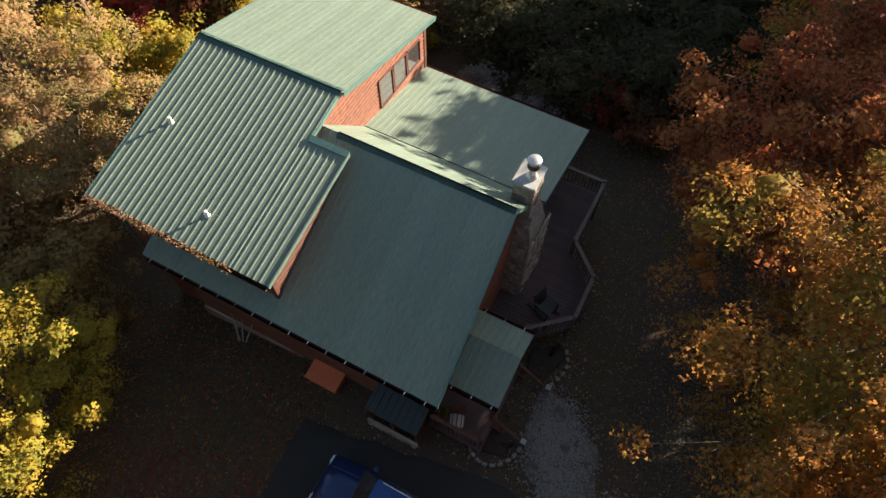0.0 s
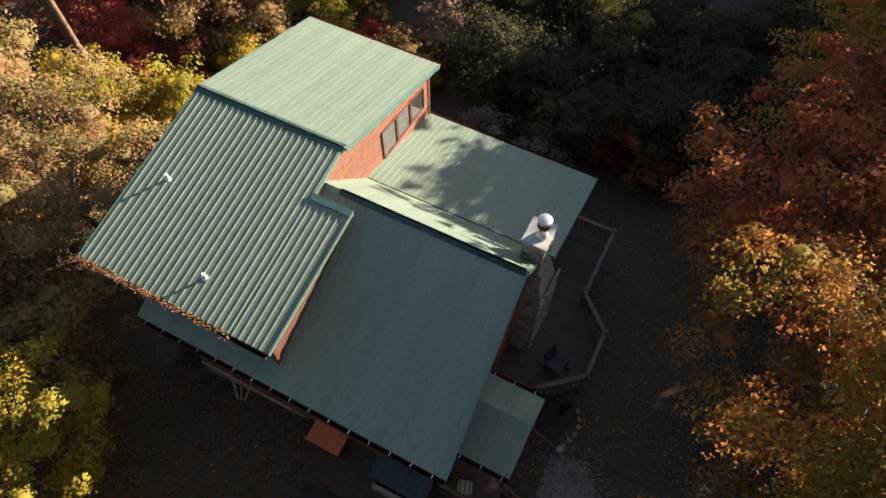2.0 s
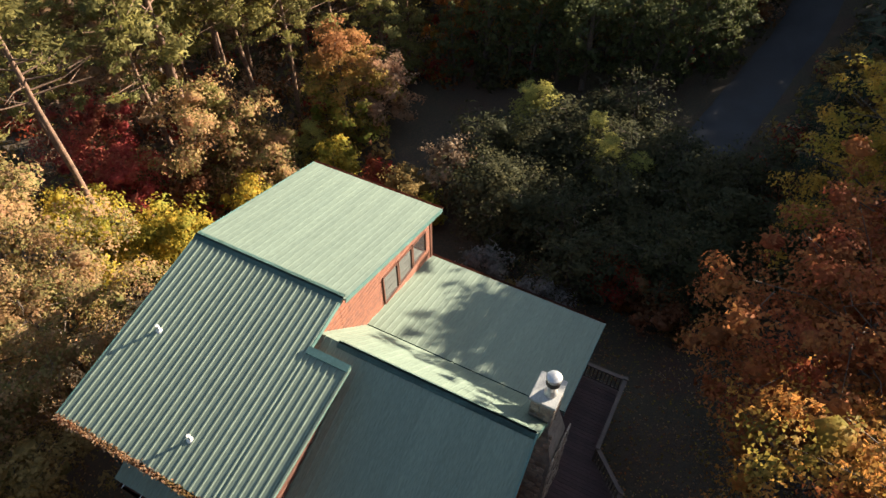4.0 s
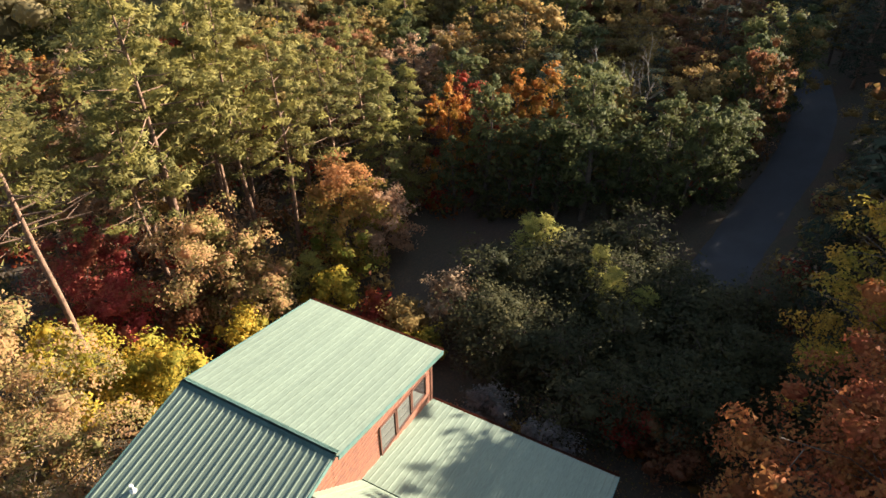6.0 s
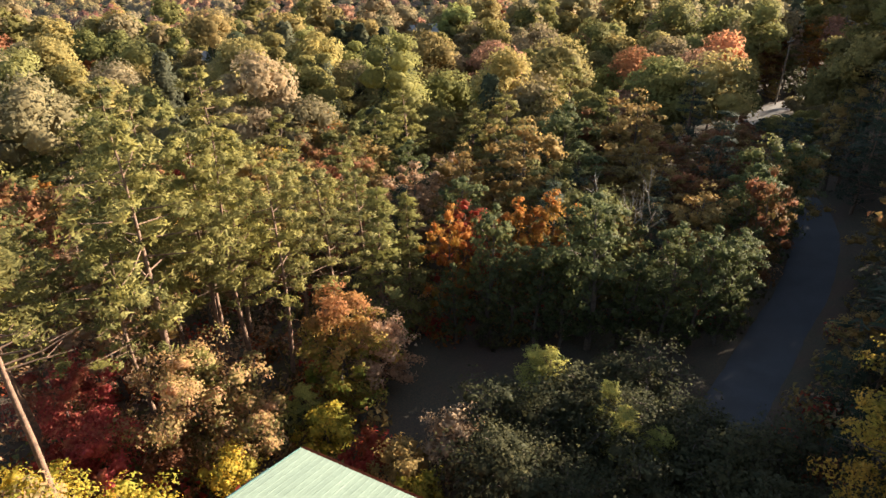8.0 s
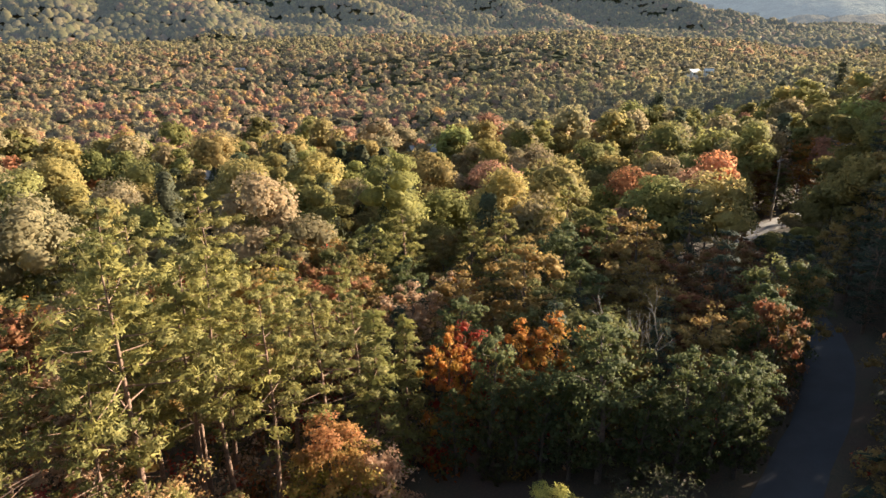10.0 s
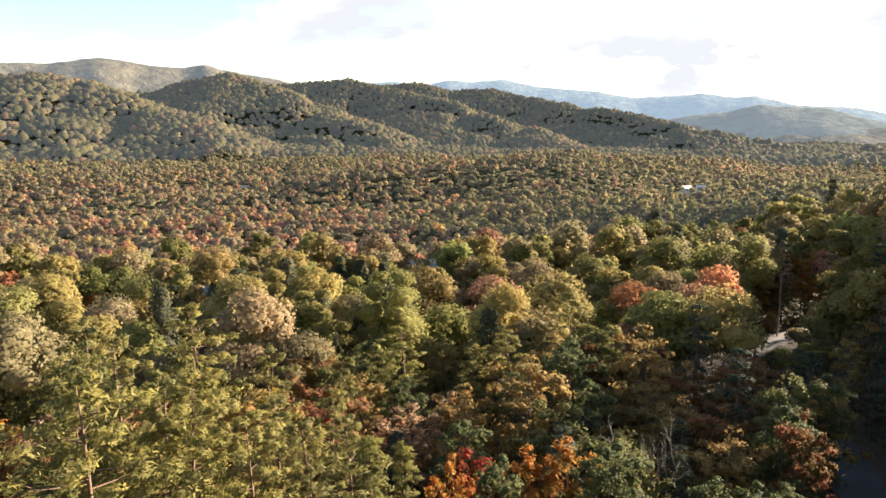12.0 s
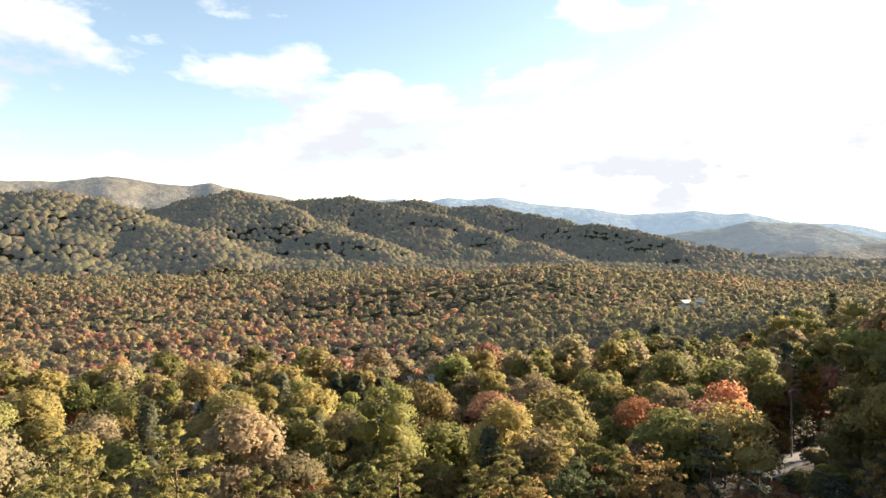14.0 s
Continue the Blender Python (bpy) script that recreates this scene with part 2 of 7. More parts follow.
# skylines of the ranges behind: bearing in degrees, height of the crest in metres
RIDGE_A = ([-60, -31.7, -28.2, -24.8, -22.5, -20.4, -18.7, -17.2, -16.2, -11.7, 0, 60], [240, 249, 253, 279, 268, 255, 255, 268, 250, 216, 60, 0])
RIDGE_C = ([-60, -7.0, -4.2, -2.3, 0.6, 2.1, 4.0, 6.6, 9.7, 14.4, 17.2, 20.2, 22.4, 24.9, 26.1, 29.2, 32.9, 35.3, 60],
           [200, 308, 313, 321, 303, 331, 316, 329, 283, 250, 211, 214, 228, 201, 209, 151, 133, 90, 60])
RIDGE_D = ([-60, 12, 15.8, 19.4, 21.1, 24.1, 26.5, 29.2, 31.1, 32.9, 35.2, 60], [-40, -20, 8, 54, 72, 86, 113, 100, 96, 65, 37, 30])


def smooth(a, b, v):
    t = np.clip((v - a) / (b - a), 0, 1)
    return t * t * (3 - 2 * t)


def wave(x, y, s, seed):
    """Cheap smooth noise in -1..1 from crossed sines."""
    a = np.sin(x / s * 1.7 + seed * 3.1 + 1.3 * np.sin(y / s * 1.1 + seed)) * np.cos(y / s * 1.3 - seed * 1.7 + 1.1 * np.sin(x / s * 0.9 + 2 * seed))
    b = np.sin(x / s * 3.9 - y / s * 2.3 + seed) * np.cos(y / s * 4.1 + x / s * 1.9 + seed * 2.2)
    return 0.68 * a + 0.32 * b


def hill_height(x, y):
    """Ground of the hills: each crest line falls off to both sides, cut by smaller spurs."""
    best = np.full(np.shape(x), -1e3)
    for line in HILLS:
        for (ax, ay, az_), (bx, by, bz_) in zip(line, line[1:]):
            t = np.clip(((x - ax) * (bx - ax) + (y - ay) * (by - ay)) / ((bx - ax) ** 2 + (by - ay) ** 2), 0, 1)
            d = np.hypot(x - ax - t * (bx - ax), y - ay - t * (by - ay))
            fall = np.hypot(0.42 * d, 12.0) - 12.0
            best = np.maximum(best, az_ + (bz_ - az_) * t - fall - 9.0)
    low = smooth(120, 40, best)
    return best - np.maximum(0.3 - np.abs(wave(x, y, 190, 3)), 0) * 60 * low + wave(x, y, 150, 8) * 6 * low


def ground(x, y):
    """Height of the land, in arrays or numbers."""
    x, y = np.asarray(x, float), np.asarray(y, float)
    near = -2.5 + 0.07 * np.clip(x - 3, -30, 14) + np.interp(y, [9, 17, 30, 75], [0, -2.3, -3.4, -10])
    near = near + 0.08 * np.clip(x - 17, 0, 40) + 0.12 * wave(x, y, 4.0, 1) * smooth(9, 20, np.hypot(x, y - 10))
    dx, dy = x, y - 8
    r = np.hypot(dx, dy)
    az = np.degrees(np.arctan2(dx, dy))
    back = smooth(60, 110, np.abs(az))
    azc = np.clip(az, -45, 40)
    tz = np.array(TBL_Z, float)
    ia = np.interp(azc, TBL_AZ, range(len(TBL_AZ)))
    i0 = np.clip(np.floor(ia).astype(int), 0, len(TBL_AZ) - 2)
    fa = ia - i0
    fa = fa * fa * (3 - 2 * fa)
    ir = np.interp(np.log(np.maximum(r, 1)), np.log(TBL_R), range(len(TBL_R)))
    j0 = np.clip(np.floor(ir).astype(int), 0, len(TBL_R) - 2)
    fr = ir - j0
    fr = fr * fr * (3 - 2 * fr)
    mid = (tz[i0, j0] * (1 - fa) + tz[i0 + 1, j0] * fa) * (1 - fr) + (tz[i0, j0 + 1] * (1 - fa) + tz[i0 + 1, j0 + 1] * fa) * fr
    mid = mid + wave(x, y, 60, 2) * 3.0 * smooth(120, 300, r) + wave(x, y, 150, 5) * 6 * smooth(350, 700, r)
    mid = mid * (1 - back) + (-8) * back
    z = near + (mid - near) * smooth(30, 75, r)
    z = np.where(r > 600, np.maximum(z, hill_height(x, y)), z)
    z = z + (-30 - z) * smooth(2150, 2500, r)
    return z


def mesh_from(name, verts, faces, smooth_faces=False, mats=(), mat_index=None, normals=None, tones=None):
    me = bpy.data.meshes.new(name)
    verts = np.asarray(verts, np.float32)
    faces = np.asarray(faces, np.int32)
    k = faces.shape[1]
    me.vertices.add(len(verts))
    me.vertices.foreach_set("co", verts.ravel())
    me.loops.add(faces.size)
    me.loops.foreach_set("vertex_index", faces.ravel())
    me.polygons.add(len(faces))
    me.polygons.foreach_set("loop_start", np.arange(0, faces.size, k, dtype=np.int32))
    for mt in mats:
        me.materials.append(mt)
    if mat_index is not None:
        me.polygons.foreach_set("material_index", np.asarray(mat_index, np.int32))
    me.polygons.foreach_set("use_smooth", np.full(len(faces), smooth_faces))
    me.update(calc_edges=True)
    me.validate()
    if normals is not None:
        me.polygons.foreach_set("use_smooth", np.full(len(faces), True))
        at = me.attributes.new("custom_normal", "FLOAT_VECTOR", "POINT")
        at.data.foreach_set("vector", np.asarray(normals, np.float32).ravel())
    if tones is not None:
        at = me.attributes.new("tone", "FLOAT_COLOR", "POINT")
        at.data.foreach_set("color", np.hstack([tones, np.ones((len(tones), 1))]).astype(np.float32).ravel())
    return me


def ground_material():
    m, n, l, out = nodes_of("forest_floor")
    b = n.new("ShaderNodeBsdfPrincipled")
    big = noise_tex(n, l, 0.12, 5.0, 0.6)
    r1 = ramp(n, [(0.36, (0.062, 0.036, 0.027)), (0.5, (0.046, 0.04, 0.024)), (0.66, (0.075, 0.031, 0.024))])
    l.new(big, r1.inputs["Fac"])
    lit = noise_tex(n, l, 9.0, 4.0, 0.75)
    r2 = ramp(n, [(0.45, (0, 0, 0)), (0.64, (1, 1, 1))])
    l.new(lit, r2.inputs["Fac"])
    c = mixc(n, l, r2.outputs["Color"], r1.outputs["Color"], (0.1, 0.065, 0.036))
    l.new(c, b.inputs["Base Color"])
    b.inputs["Roughness"].default_value = 0.95
    bp = n.new("ShaderNodeBump")
    bp.inputs["Strength"].default_value, bp.inputs["Distance"].default_value = 0.7, 0.06
    l.new(noise_tex(n, l, 14.0, 6.0, 0.7), bp.inputs["Height"])
    l.new(bp.outputs["Normal"], b.inputs["Normal"])
    l.new(b.outputs["BSDF"], out.inputs["Surface"])
    return m


def canopy_material():
    """Ground under the far woods, coloured dark to paint the shaded gaps between crowns."""
    m, n, l, out = nodes_of("far_woods")
    b = n.new("ShaderNodeBsdfPrincipled")
    v = n.new("ShaderNodeTexVoronoi")
    tc = n.new("ShaderNodeTexCoord")
    v.inputs["Scale"].default_value = 0.09
    l.new(tc.outputs["Object"], v.inputs["Vector"])
    bw = n.new("ShaderNodeRGBToBW")
    l.new(v.outputs["Color"], bw.inputs["Color"])
    r = ramp(n, [(0.0, (0.05, 0.05, 0.028)), (0.4, (0.07, 0.066, 0.036)), (0.7, (0.09, 0.078, 0.04)), (1.0, (0.11, 0.08, 0.045))])
    l.new(bw.outputs["Val"], r.inputs["Fac"])
    pr = ramp(n, [(0.4, (0.55, 0.7, 0.6)), (0.6, (1.1, 1.0, 0.9))])
    l.new(noise_tex(n, l, 0.006, 5.0, 0.6), pr.inputs["Fac"])
    c = mixc(n, l, 1.0, r.outputs["Color"], pr.outputs["Color"], "MULTIPLY")
    l.new(c, b.inputs["Base Color"])
    b.inputs["Roughness"].default_value = 0.95
    b.inputs["Specular IOR Level"].default_value = 0.1
    bp = n.new("ShaderNodeBump")
    bp.inputs["Strength"].default_value, bp.inputs["Distance"].default_value = 1.0, 9.0
    l.new(v.outputs["Distance"], bp.inputs["Height"])
    bp.invert = True
    l.new(bp.outputs["Normal"], b.inputs["Normal"])
    l.new(b.outputs["BSDF"], out.inputs["Surface"])
    return m


M_GROUND, M_CANOPY = ground_material(), canopy_material()
az_steps = np.radians(np.concatenate([np.arange(-180, -50, 4), np.arange(-50, 50, 0.45), np.arange(50, 180, 4)]))
r_steps = np.concatenate([np.arange(0.8, 40, 1.0), 40 * (2200 / 40) ** np.linspace(0, 1, 150), [2400, 2800, 3500, 4700]])
gx = np.outer(r_steps, np.sin(az_steps))
gy = 8 + np.outer(r_steps, np.cos(az_steps))
gz = ground(gx, gy)
gv = np.stack([gx, gy, gz], -1).reshape(-1, 3)
nr, na = gx.shape
ii, jj = np.meshgrid(np.arange(nr - 1), np.arange(na), indexing="ij")
gf = np.stack([ii * na + jj, ii * na + (jj + 1) % na, (ii + 1) * na + (jj + 1) % na, (ii + 1) * na + jj], -1).reshape(-1, 4)[:, ::-1]
gv = np.vstack([gv, [[0, 8, float(ground(0.0, 8.0))]]])
gmat = (r_steps[gf.min(axis=1) // na] > 230).astype(int)
ground_ob = new("ground", mesh_from("ground", gv, gf, True, (M_GROUND, M_CANOPY), gmat))
tagged(ground_ob, "leaf-strewn forest floor falling away into wooded valleys and hills", "ground", kind="structure")


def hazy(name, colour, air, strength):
    """Woods on a range some kilometres off, with haze painted over it as bluish emission."""
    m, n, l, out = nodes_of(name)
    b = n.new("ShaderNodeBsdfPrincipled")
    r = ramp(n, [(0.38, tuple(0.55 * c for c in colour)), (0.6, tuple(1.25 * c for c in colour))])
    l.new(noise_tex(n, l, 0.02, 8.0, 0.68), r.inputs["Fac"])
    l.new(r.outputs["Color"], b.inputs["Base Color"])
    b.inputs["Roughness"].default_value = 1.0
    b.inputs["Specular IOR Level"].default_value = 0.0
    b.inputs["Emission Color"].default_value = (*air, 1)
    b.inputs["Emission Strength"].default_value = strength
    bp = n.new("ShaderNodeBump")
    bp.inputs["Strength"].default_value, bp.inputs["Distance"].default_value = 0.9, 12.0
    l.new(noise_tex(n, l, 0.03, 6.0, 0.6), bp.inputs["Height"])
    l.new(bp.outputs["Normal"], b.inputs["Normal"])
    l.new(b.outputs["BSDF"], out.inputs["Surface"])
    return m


def backdrop_range(table, r_crest, base, spur, seed, mat, label):
    """A far range of hills rising to its crest line."""
    azs = np.radians(np.arange(-62, 62, 0.3))
    rr = np.array([r_crest * k for k in (0.80, 0.84, 0.88, 0.91, 0.94, 0.96, 0.98, 0.99, 1.0, 1.03)])
    x = np.outer(rr, np.sin(azs))
    y = 8 + np.outer(rr, np.cos(azs))
    crest = np.interp(np.degrees(azs), *table)[None, :]
    t = smooth(0.80, 1.0, rr / r_crest)[:, None]
    z = base + (crest - base) * t + wave(x, y, 170, seed) * spur * np.sin(np.pi * np.clip(t, 0, 1)) + wave(x, y, 38, seed + 1) * 3.5 * t
    z[-1] = base
    k = len(azs)
    i_, j_ = np.meshgrid(np.arange(len(rr) - 1), np.arange(k - 1), indexing="ij")
    f = np.stack([i_ * k + j_, i_ * k + j_ + 1, (i_ + 1) * k + j_ + 1, (i_ + 1) * k + j_], -1).reshape(-1, 4)[:, ::-1]
    o_ = new("backdrop", mesh_from("backdrop", np.stack([x, y, z], -1).reshape(-1, 3), f, True, (mat,)))
    return tagged(o_, label, "hills", kind="structure")


backdrop_range(RIDGE_A, 2750, -60, 45, 4, hazy("hazy_range", (0.11, 0.092, 0.058), (0.72, 0.84, 1.0), 0.042), "wooded mountain range behind the valley, grey-green with painted haze")
backdrop_range(RIDGE_D, 2900, -60, 30, 6, hazy("hazy_hill", (0.1, 0.1, 0.075), (0.74, 0.86, 1.0), 0.062), "wooded hill at the far end of the valley under painted haze")
backdrop_range(RIDGE_C, 4300, -60, 30, 9, hazy("blue_haze_range", (0.1, 0.11, 0.1), (0.62, 0.8, 1.0), 0.12), "mountain range on the horizon, blue with painted haze")


# ---- trees ----
def leaf_quads(rng, centres, length, width, up=0.4, out=None, loose=0.55):
    """Rhombic leaves at the centres, facing out of the crown where out is given."""
    k = len(centres)
    nrm = rng.normal(size=(k, 3))
    if out is None:
        nrm[:, 2] = np.abs(nrm[:, 2]) + up
    else:
        nrm = nrm * loose + out
        nrm[:, 2] += up
    nrm /= np.linalg.norm(nrm, axis=1)[:, None] + 1e-9
    a = rng.normal(size=(k, 3))
    a -= nrm * (a * nrm).sum(1)[:, None]
    a /= np.linalg.norm(a, axis=1)[:, None]
    b = np.cross(nrm, a)
    s = rng.uniform(0.65, 1.35, (k, 1))
    ln, wd = length * s, width * s
    v = np.stack([centres - a * ln, centres + b * wd - nrm * wd * 0.25, centres + a * ln, centres - b * wd - nrm * wd * 0.25], 1).reshape(-1, 3)
    f = np.arange(4 * k).reshape(-1, 4)
    return v, f


PHI = (1 + 5 ** 0.5) / 2
ICO_V = np.array([(-1, PHI, 0), (1, PHI, 0), (-1, -PHI, 0), (1, -PHI, 0), (0, -1, PHI), (0, 1, PHI), (0, -1, -PHI), (0, 1, -PHI), (PHI, 0, -1), (PHI, 0, 1), (-PHI, 0, -1), (-PHI, 0, 1)]) / math.hypot(1, PHI)
ICO_F = np.array([(0, 11, 5), (0, 5, 1), (0, 1, 7), (0, 7, 10), (0, 10, 11), (1, 5, 9), (5, 11, 4), (11, 10, 2), (10, 7, 6), (7, 1, 8),
                  (3, 9, 4), (3, 4, 2), (3, 2, 6), (3, 6, 8), (3, 8, 9), (4, 9, 5), (2, 4, 11), (6, 2, 10), (8, 6, 7), (9, 8, 1)])


def unit(v):
    return v / (np.linalg.norm(v, axis=-1, keepdims=True) + 1e-9)


def leaf_tris(rng, centres, size, out, loose=0.45, up=0.2, along=None, slim=1.0, soft=0.75, shade=None):
    """Small three-cornered sprays of leaves, shaded softly with the clump that they belong to."""
    k = len(centres)
    nrm = unit(rng.normal(size=(k, 3)) * loose + out + np.array([0, 0, up]))
    a = rng.normal(size=(k, 3)) if along is None else along + rng.normal(size=(k, 3)) * 0.45
    a = unit(a - nrm * (a * nrm).sum(1)[:, None])
    b = np.cross(nrm, a)
    s = np.asarray(size).reshape(-1, 1) * rng.uniform(0.6, 1.4, (k, 1))
    skew = rng.uniform(-0.35, 0.35, (k, 1))
    v = np.stack([centres + a * s * 1.15, centres - a * s * 0.6 + b * s * (0.8 + skew) * slim, centres - a * s * 0.6 - b * s * (0.8 - skew) * slim], 1)
    n = unit(unit((out if shade is None else shade) + np.array([0, 0, up])) * soft + nrm * (1 - soft))
    return v.reshape(-1, 3), np.arange(3 * k).reshape(-1, 3), np.repeat(n, 3, 0)


def lumps(rng, centres, radii, uneven=0.3, flat=0.85):
    """Uneven dim hearts of leaf clumps, twenty faces each."""
    k = len(centres)
    an = rng.uniform(0, 2 * math.pi, k)
    c, s_ = np.cos(an)[:, None], np.sin(an)[:, None]
    v = np.repeat(ICO_V[None], k, 0) * (1 + rng.uniform(-uneven, uneven, (k, 12, 1)))
    v = np.stack([v[:, :, 0] * c - v[:, :, 1] * s_, v[:, :, 0] * s_ + v[:, :, 1] * c, v[:, :, 2] * flat], -1)
    n = unit(v)
    v = centres[:, None, :] + v * np.asarray(radii).reshape(-1, 1, 1)
    f = ICO_F[None] + 12 * np.arange(k)[:, None, None]
    return v.reshape(-1, 3), f.reshape(-1, 3), n.reshape(-1, 3)


def joined(*pieces):
    """Several (points, faces, normals) as one."""
    base, vs, fs, ns = 0, [], [], []
    for v, f, n in pieces:
        vs.append(v)
        fs.append(f + base)
        ns.append(n)
        base += len(v)
    return np.vstack(vs), np.vstack(fs), np.vstack(ns)


def tube(verts, faces, pts, radii, sides=6):
    """A tapered tube along points, added to plain lists."""
    base = len(verts)
    for i, (p, rad) in enumerate(zip(pts, radii)):
        d = Vector(pts[min(i + 1, len(pts) - 1)]) - Vector(pts[max(i - 1, 0)])
        d.normalize()
        s = d.orthogonal().normalized()
        t = d.cross(s)
        for k in range(sides):
            an = 2 * math.pi * k / sides
            verts.append(tuple(Vector(p) + s * rad * math.cos(an) + t * rad * math.sin(an)))
    for i in range(len(pts) - 1):
        for k in range(sides):
            a, b = base + i * sides + k, base + i * sides + (k + 1) % sides
            faces.append((a, b, b + sides, a + sides))


def broadleaf(seed, height, radius, kind, leaves, leaf=0.13, low=0.25, bark=None, limbs=14, tuft=0.5, core=40, soft=0.72, twigs=5, rise=1.0):
    """Trunk with limbs and a loose crown of single leaves in tufts round the twigs. Built at the origin."""
    rng = np.random.default_rng(seed)
    tv, tf = [], []
    lean = rng.normal(0, 0.03, 2)
    pts = [(lean[0] * z + 0.12 * math.sin(z * 0.7 + seed), lean[1] * z + 0.12 * math.cos(z * 0.6 + seed), z - 0.4) for z in np.linspace(0, height * 0.92, 8)]
    r0 = 0.018 * height + 0.03
    tube(tv, tf, pts, list(np.linspace(r0, 0.03, 8)), 8)
    tufts = []
    for i in range(limbs):
        h = low + (0.95 - low) * (i + rng.uniform(0, 0.8)) / limbs
        z0 = h * height
        base = np.array([lean[0] * z0, lean[1] * z0, z0 * 0.9])
        an = i * 2.4 + rng.uniform(-0.4, 0.4)
        shape = math.sin(math.pi * min(1, max(0.12, (h - low * 0.6) / (1.02 - low * 0.6))) ** 0.75) ** 0.6
        ln = radius * shape * rng.uniform(0.7, 1.15) + 0.25
        tip = base + np.array([math.cos(an) * ln, math.sin(an) * ln, ln * rise * rng.uniform(0.15, 0.6)])
        midp = (base + tip) / 2 + np.array([0, 0, 0.12 * ln])
        tube(tv, tf, [tuple(base), tuple(midp), tuple(tip)], [r0 * 0.35 * (1.1 - h), r0 * 0.2 * (1.1 - h), 0.012], 4)
        for k in range(twigs):
            f = rng.uniform(0.35, 1.05)
            q = base + (tip - base) * f + rng.normal(0, 0.22 * radius * (0.4 + 0.6 * shape), 3) * np.array([1, 1, 0.7])
            if k < 2:
                tube(tv, tf, [tuple(base + (tip - base) * f * 0.8), tuple(q)], [0.02, 0.008], 3)
            tufts.append(q)
    tufts.append(np.array([lean[0] * height, lean[1] * height, height * 0.97]))
    tufts = np.array(tufts)
    leaves *= 2
    which = rng.integers(0, len(tufts), leaves)
    rad = tuft * (0.62 + 0.27 * radius) * (5 / twigs) ** 0.25
    size = rng.uniform(0.7, 1.3, len(tufts))[which][:, None]
    d = unit(rng.normal(size=(leaves, 3)))
    d[:, 2] = np.where(d[:, 2] < -0.3, -d[:, 2], d[:, 2])
    cen = tufts[which] + d * rad * size * (rng.uniform(0.25, 1.15, (leaves, 1)) ** 0.6) * np.array([1.05, 1.05, 0.72])
    o1 = unit(cen - np.array([lean[0] * height * 0.5, lean[1] * height * 0.5, height * 0.45]))
    v, f, n = leaf_tris(rng, cen, leaf * 0.72, unit(0.55 * o1 + 0.65 * d), 0.6, 0.12, None, 1.0, soft)
    if core:
        pick = tufts[rng.permutation(len(tufts))[:core]]
        v, f, n = joined((v, f, n), lumps(rng, pick, rng.uniform(0.5, 0.75, len(pick)) * rad, 0.35, 0.55))
    trunk = mesh_from("trunk", tv, tf, True, (bark or BARK,))
    crown = mesh_from("crown", v, f, False, (FOLIAGE[kind],), None, n)
    return trunk, crown


def conifer(seed, height, radius, kind, leaves, leaf=0.16, low=0.15, whorls=14, droop=0.15, open_=1.0, bark=None):
    """A pine or cedar: straight trunk, whorls of boughs, needle sprays along them."""
    rng = np.random.default_rng(seed)
    tv, tf = [], []
    r0 = 0.014 * height + 0.03
    bend = rng.normal(0, 0.012, 2)
    tube(tv, tf, [(bend[0] * z * z / height * 4, bend[1] * z * z / height * 4, z - 0.4) for z in np.linspace(0, height, 8)], list(np.linspace(r0, 0.015, 8)), 7)
    cen, way = [], []
    per = max(8, 2 * leaves // (whorls * 5))
    for i in range(whorls):
        h = low + (0.99 - low) * (i + rng.uniform(0, 0.7)) / whorls
        z0 = h * height
        for k in range(5):
            an = k * 1.257 + i * 0.8 + rng.uniform(-0.35, 0.35)
            ln = radius * (1.02 - h) ** 0.7 / (1.02 - low) ** 0.7 * rng.uniform(0.55, 1.15) + 0.15
            base = np.array([bend[0] * z0 * z0 / height * 4, bend[1] * z0 * z0 / height * 4, z0])
            tip = base + np.array([math.cos(an) * ln, math.sin(an) * ln, ln * rng.uniform(-droop, 0.32)])
            tube(tv, tf, [tuple(base), tuple((base + tip) / 2 + np.array([0, 0, 0.06 * ln])), tuple(tip)], [0.05 * (1.1 - h), 0.03 * (1.1 - h), 0.008], 3)
            f = rng.uniform(0.2, 1.05, per) ** 0.6
            spread = (0.12 + 0.17 * ln * (1.1 - f))[:, None] * open_
            p = base + (tip - base) * f[:, None] + rng.normal(0, 1, (per, 3)) * spread * np.array([1, 1, 0.3])
            cen.append(p)
            way.append(np.repeat(unit(tip - base)[None], per, 0))
    cen, way = np.vstack(cen), np.vstack(way)
    outward = cen * np.array([1, 1, 0])
    outward = unit(outward / radius + np.array([0, 0, 0.75]))
    v, f, n = leaf_tris(rng, cen, leaf * 1.2, outward, 0.5, 0.25, way, 0.32)
    trunk = mesh_from("trunk", tv, tf, True, (bark or BARK_PINE,))
    crown = mesh_from("crown", v, f, False, (FOLIAGE[kind],), None, n)
    return trunk, crown


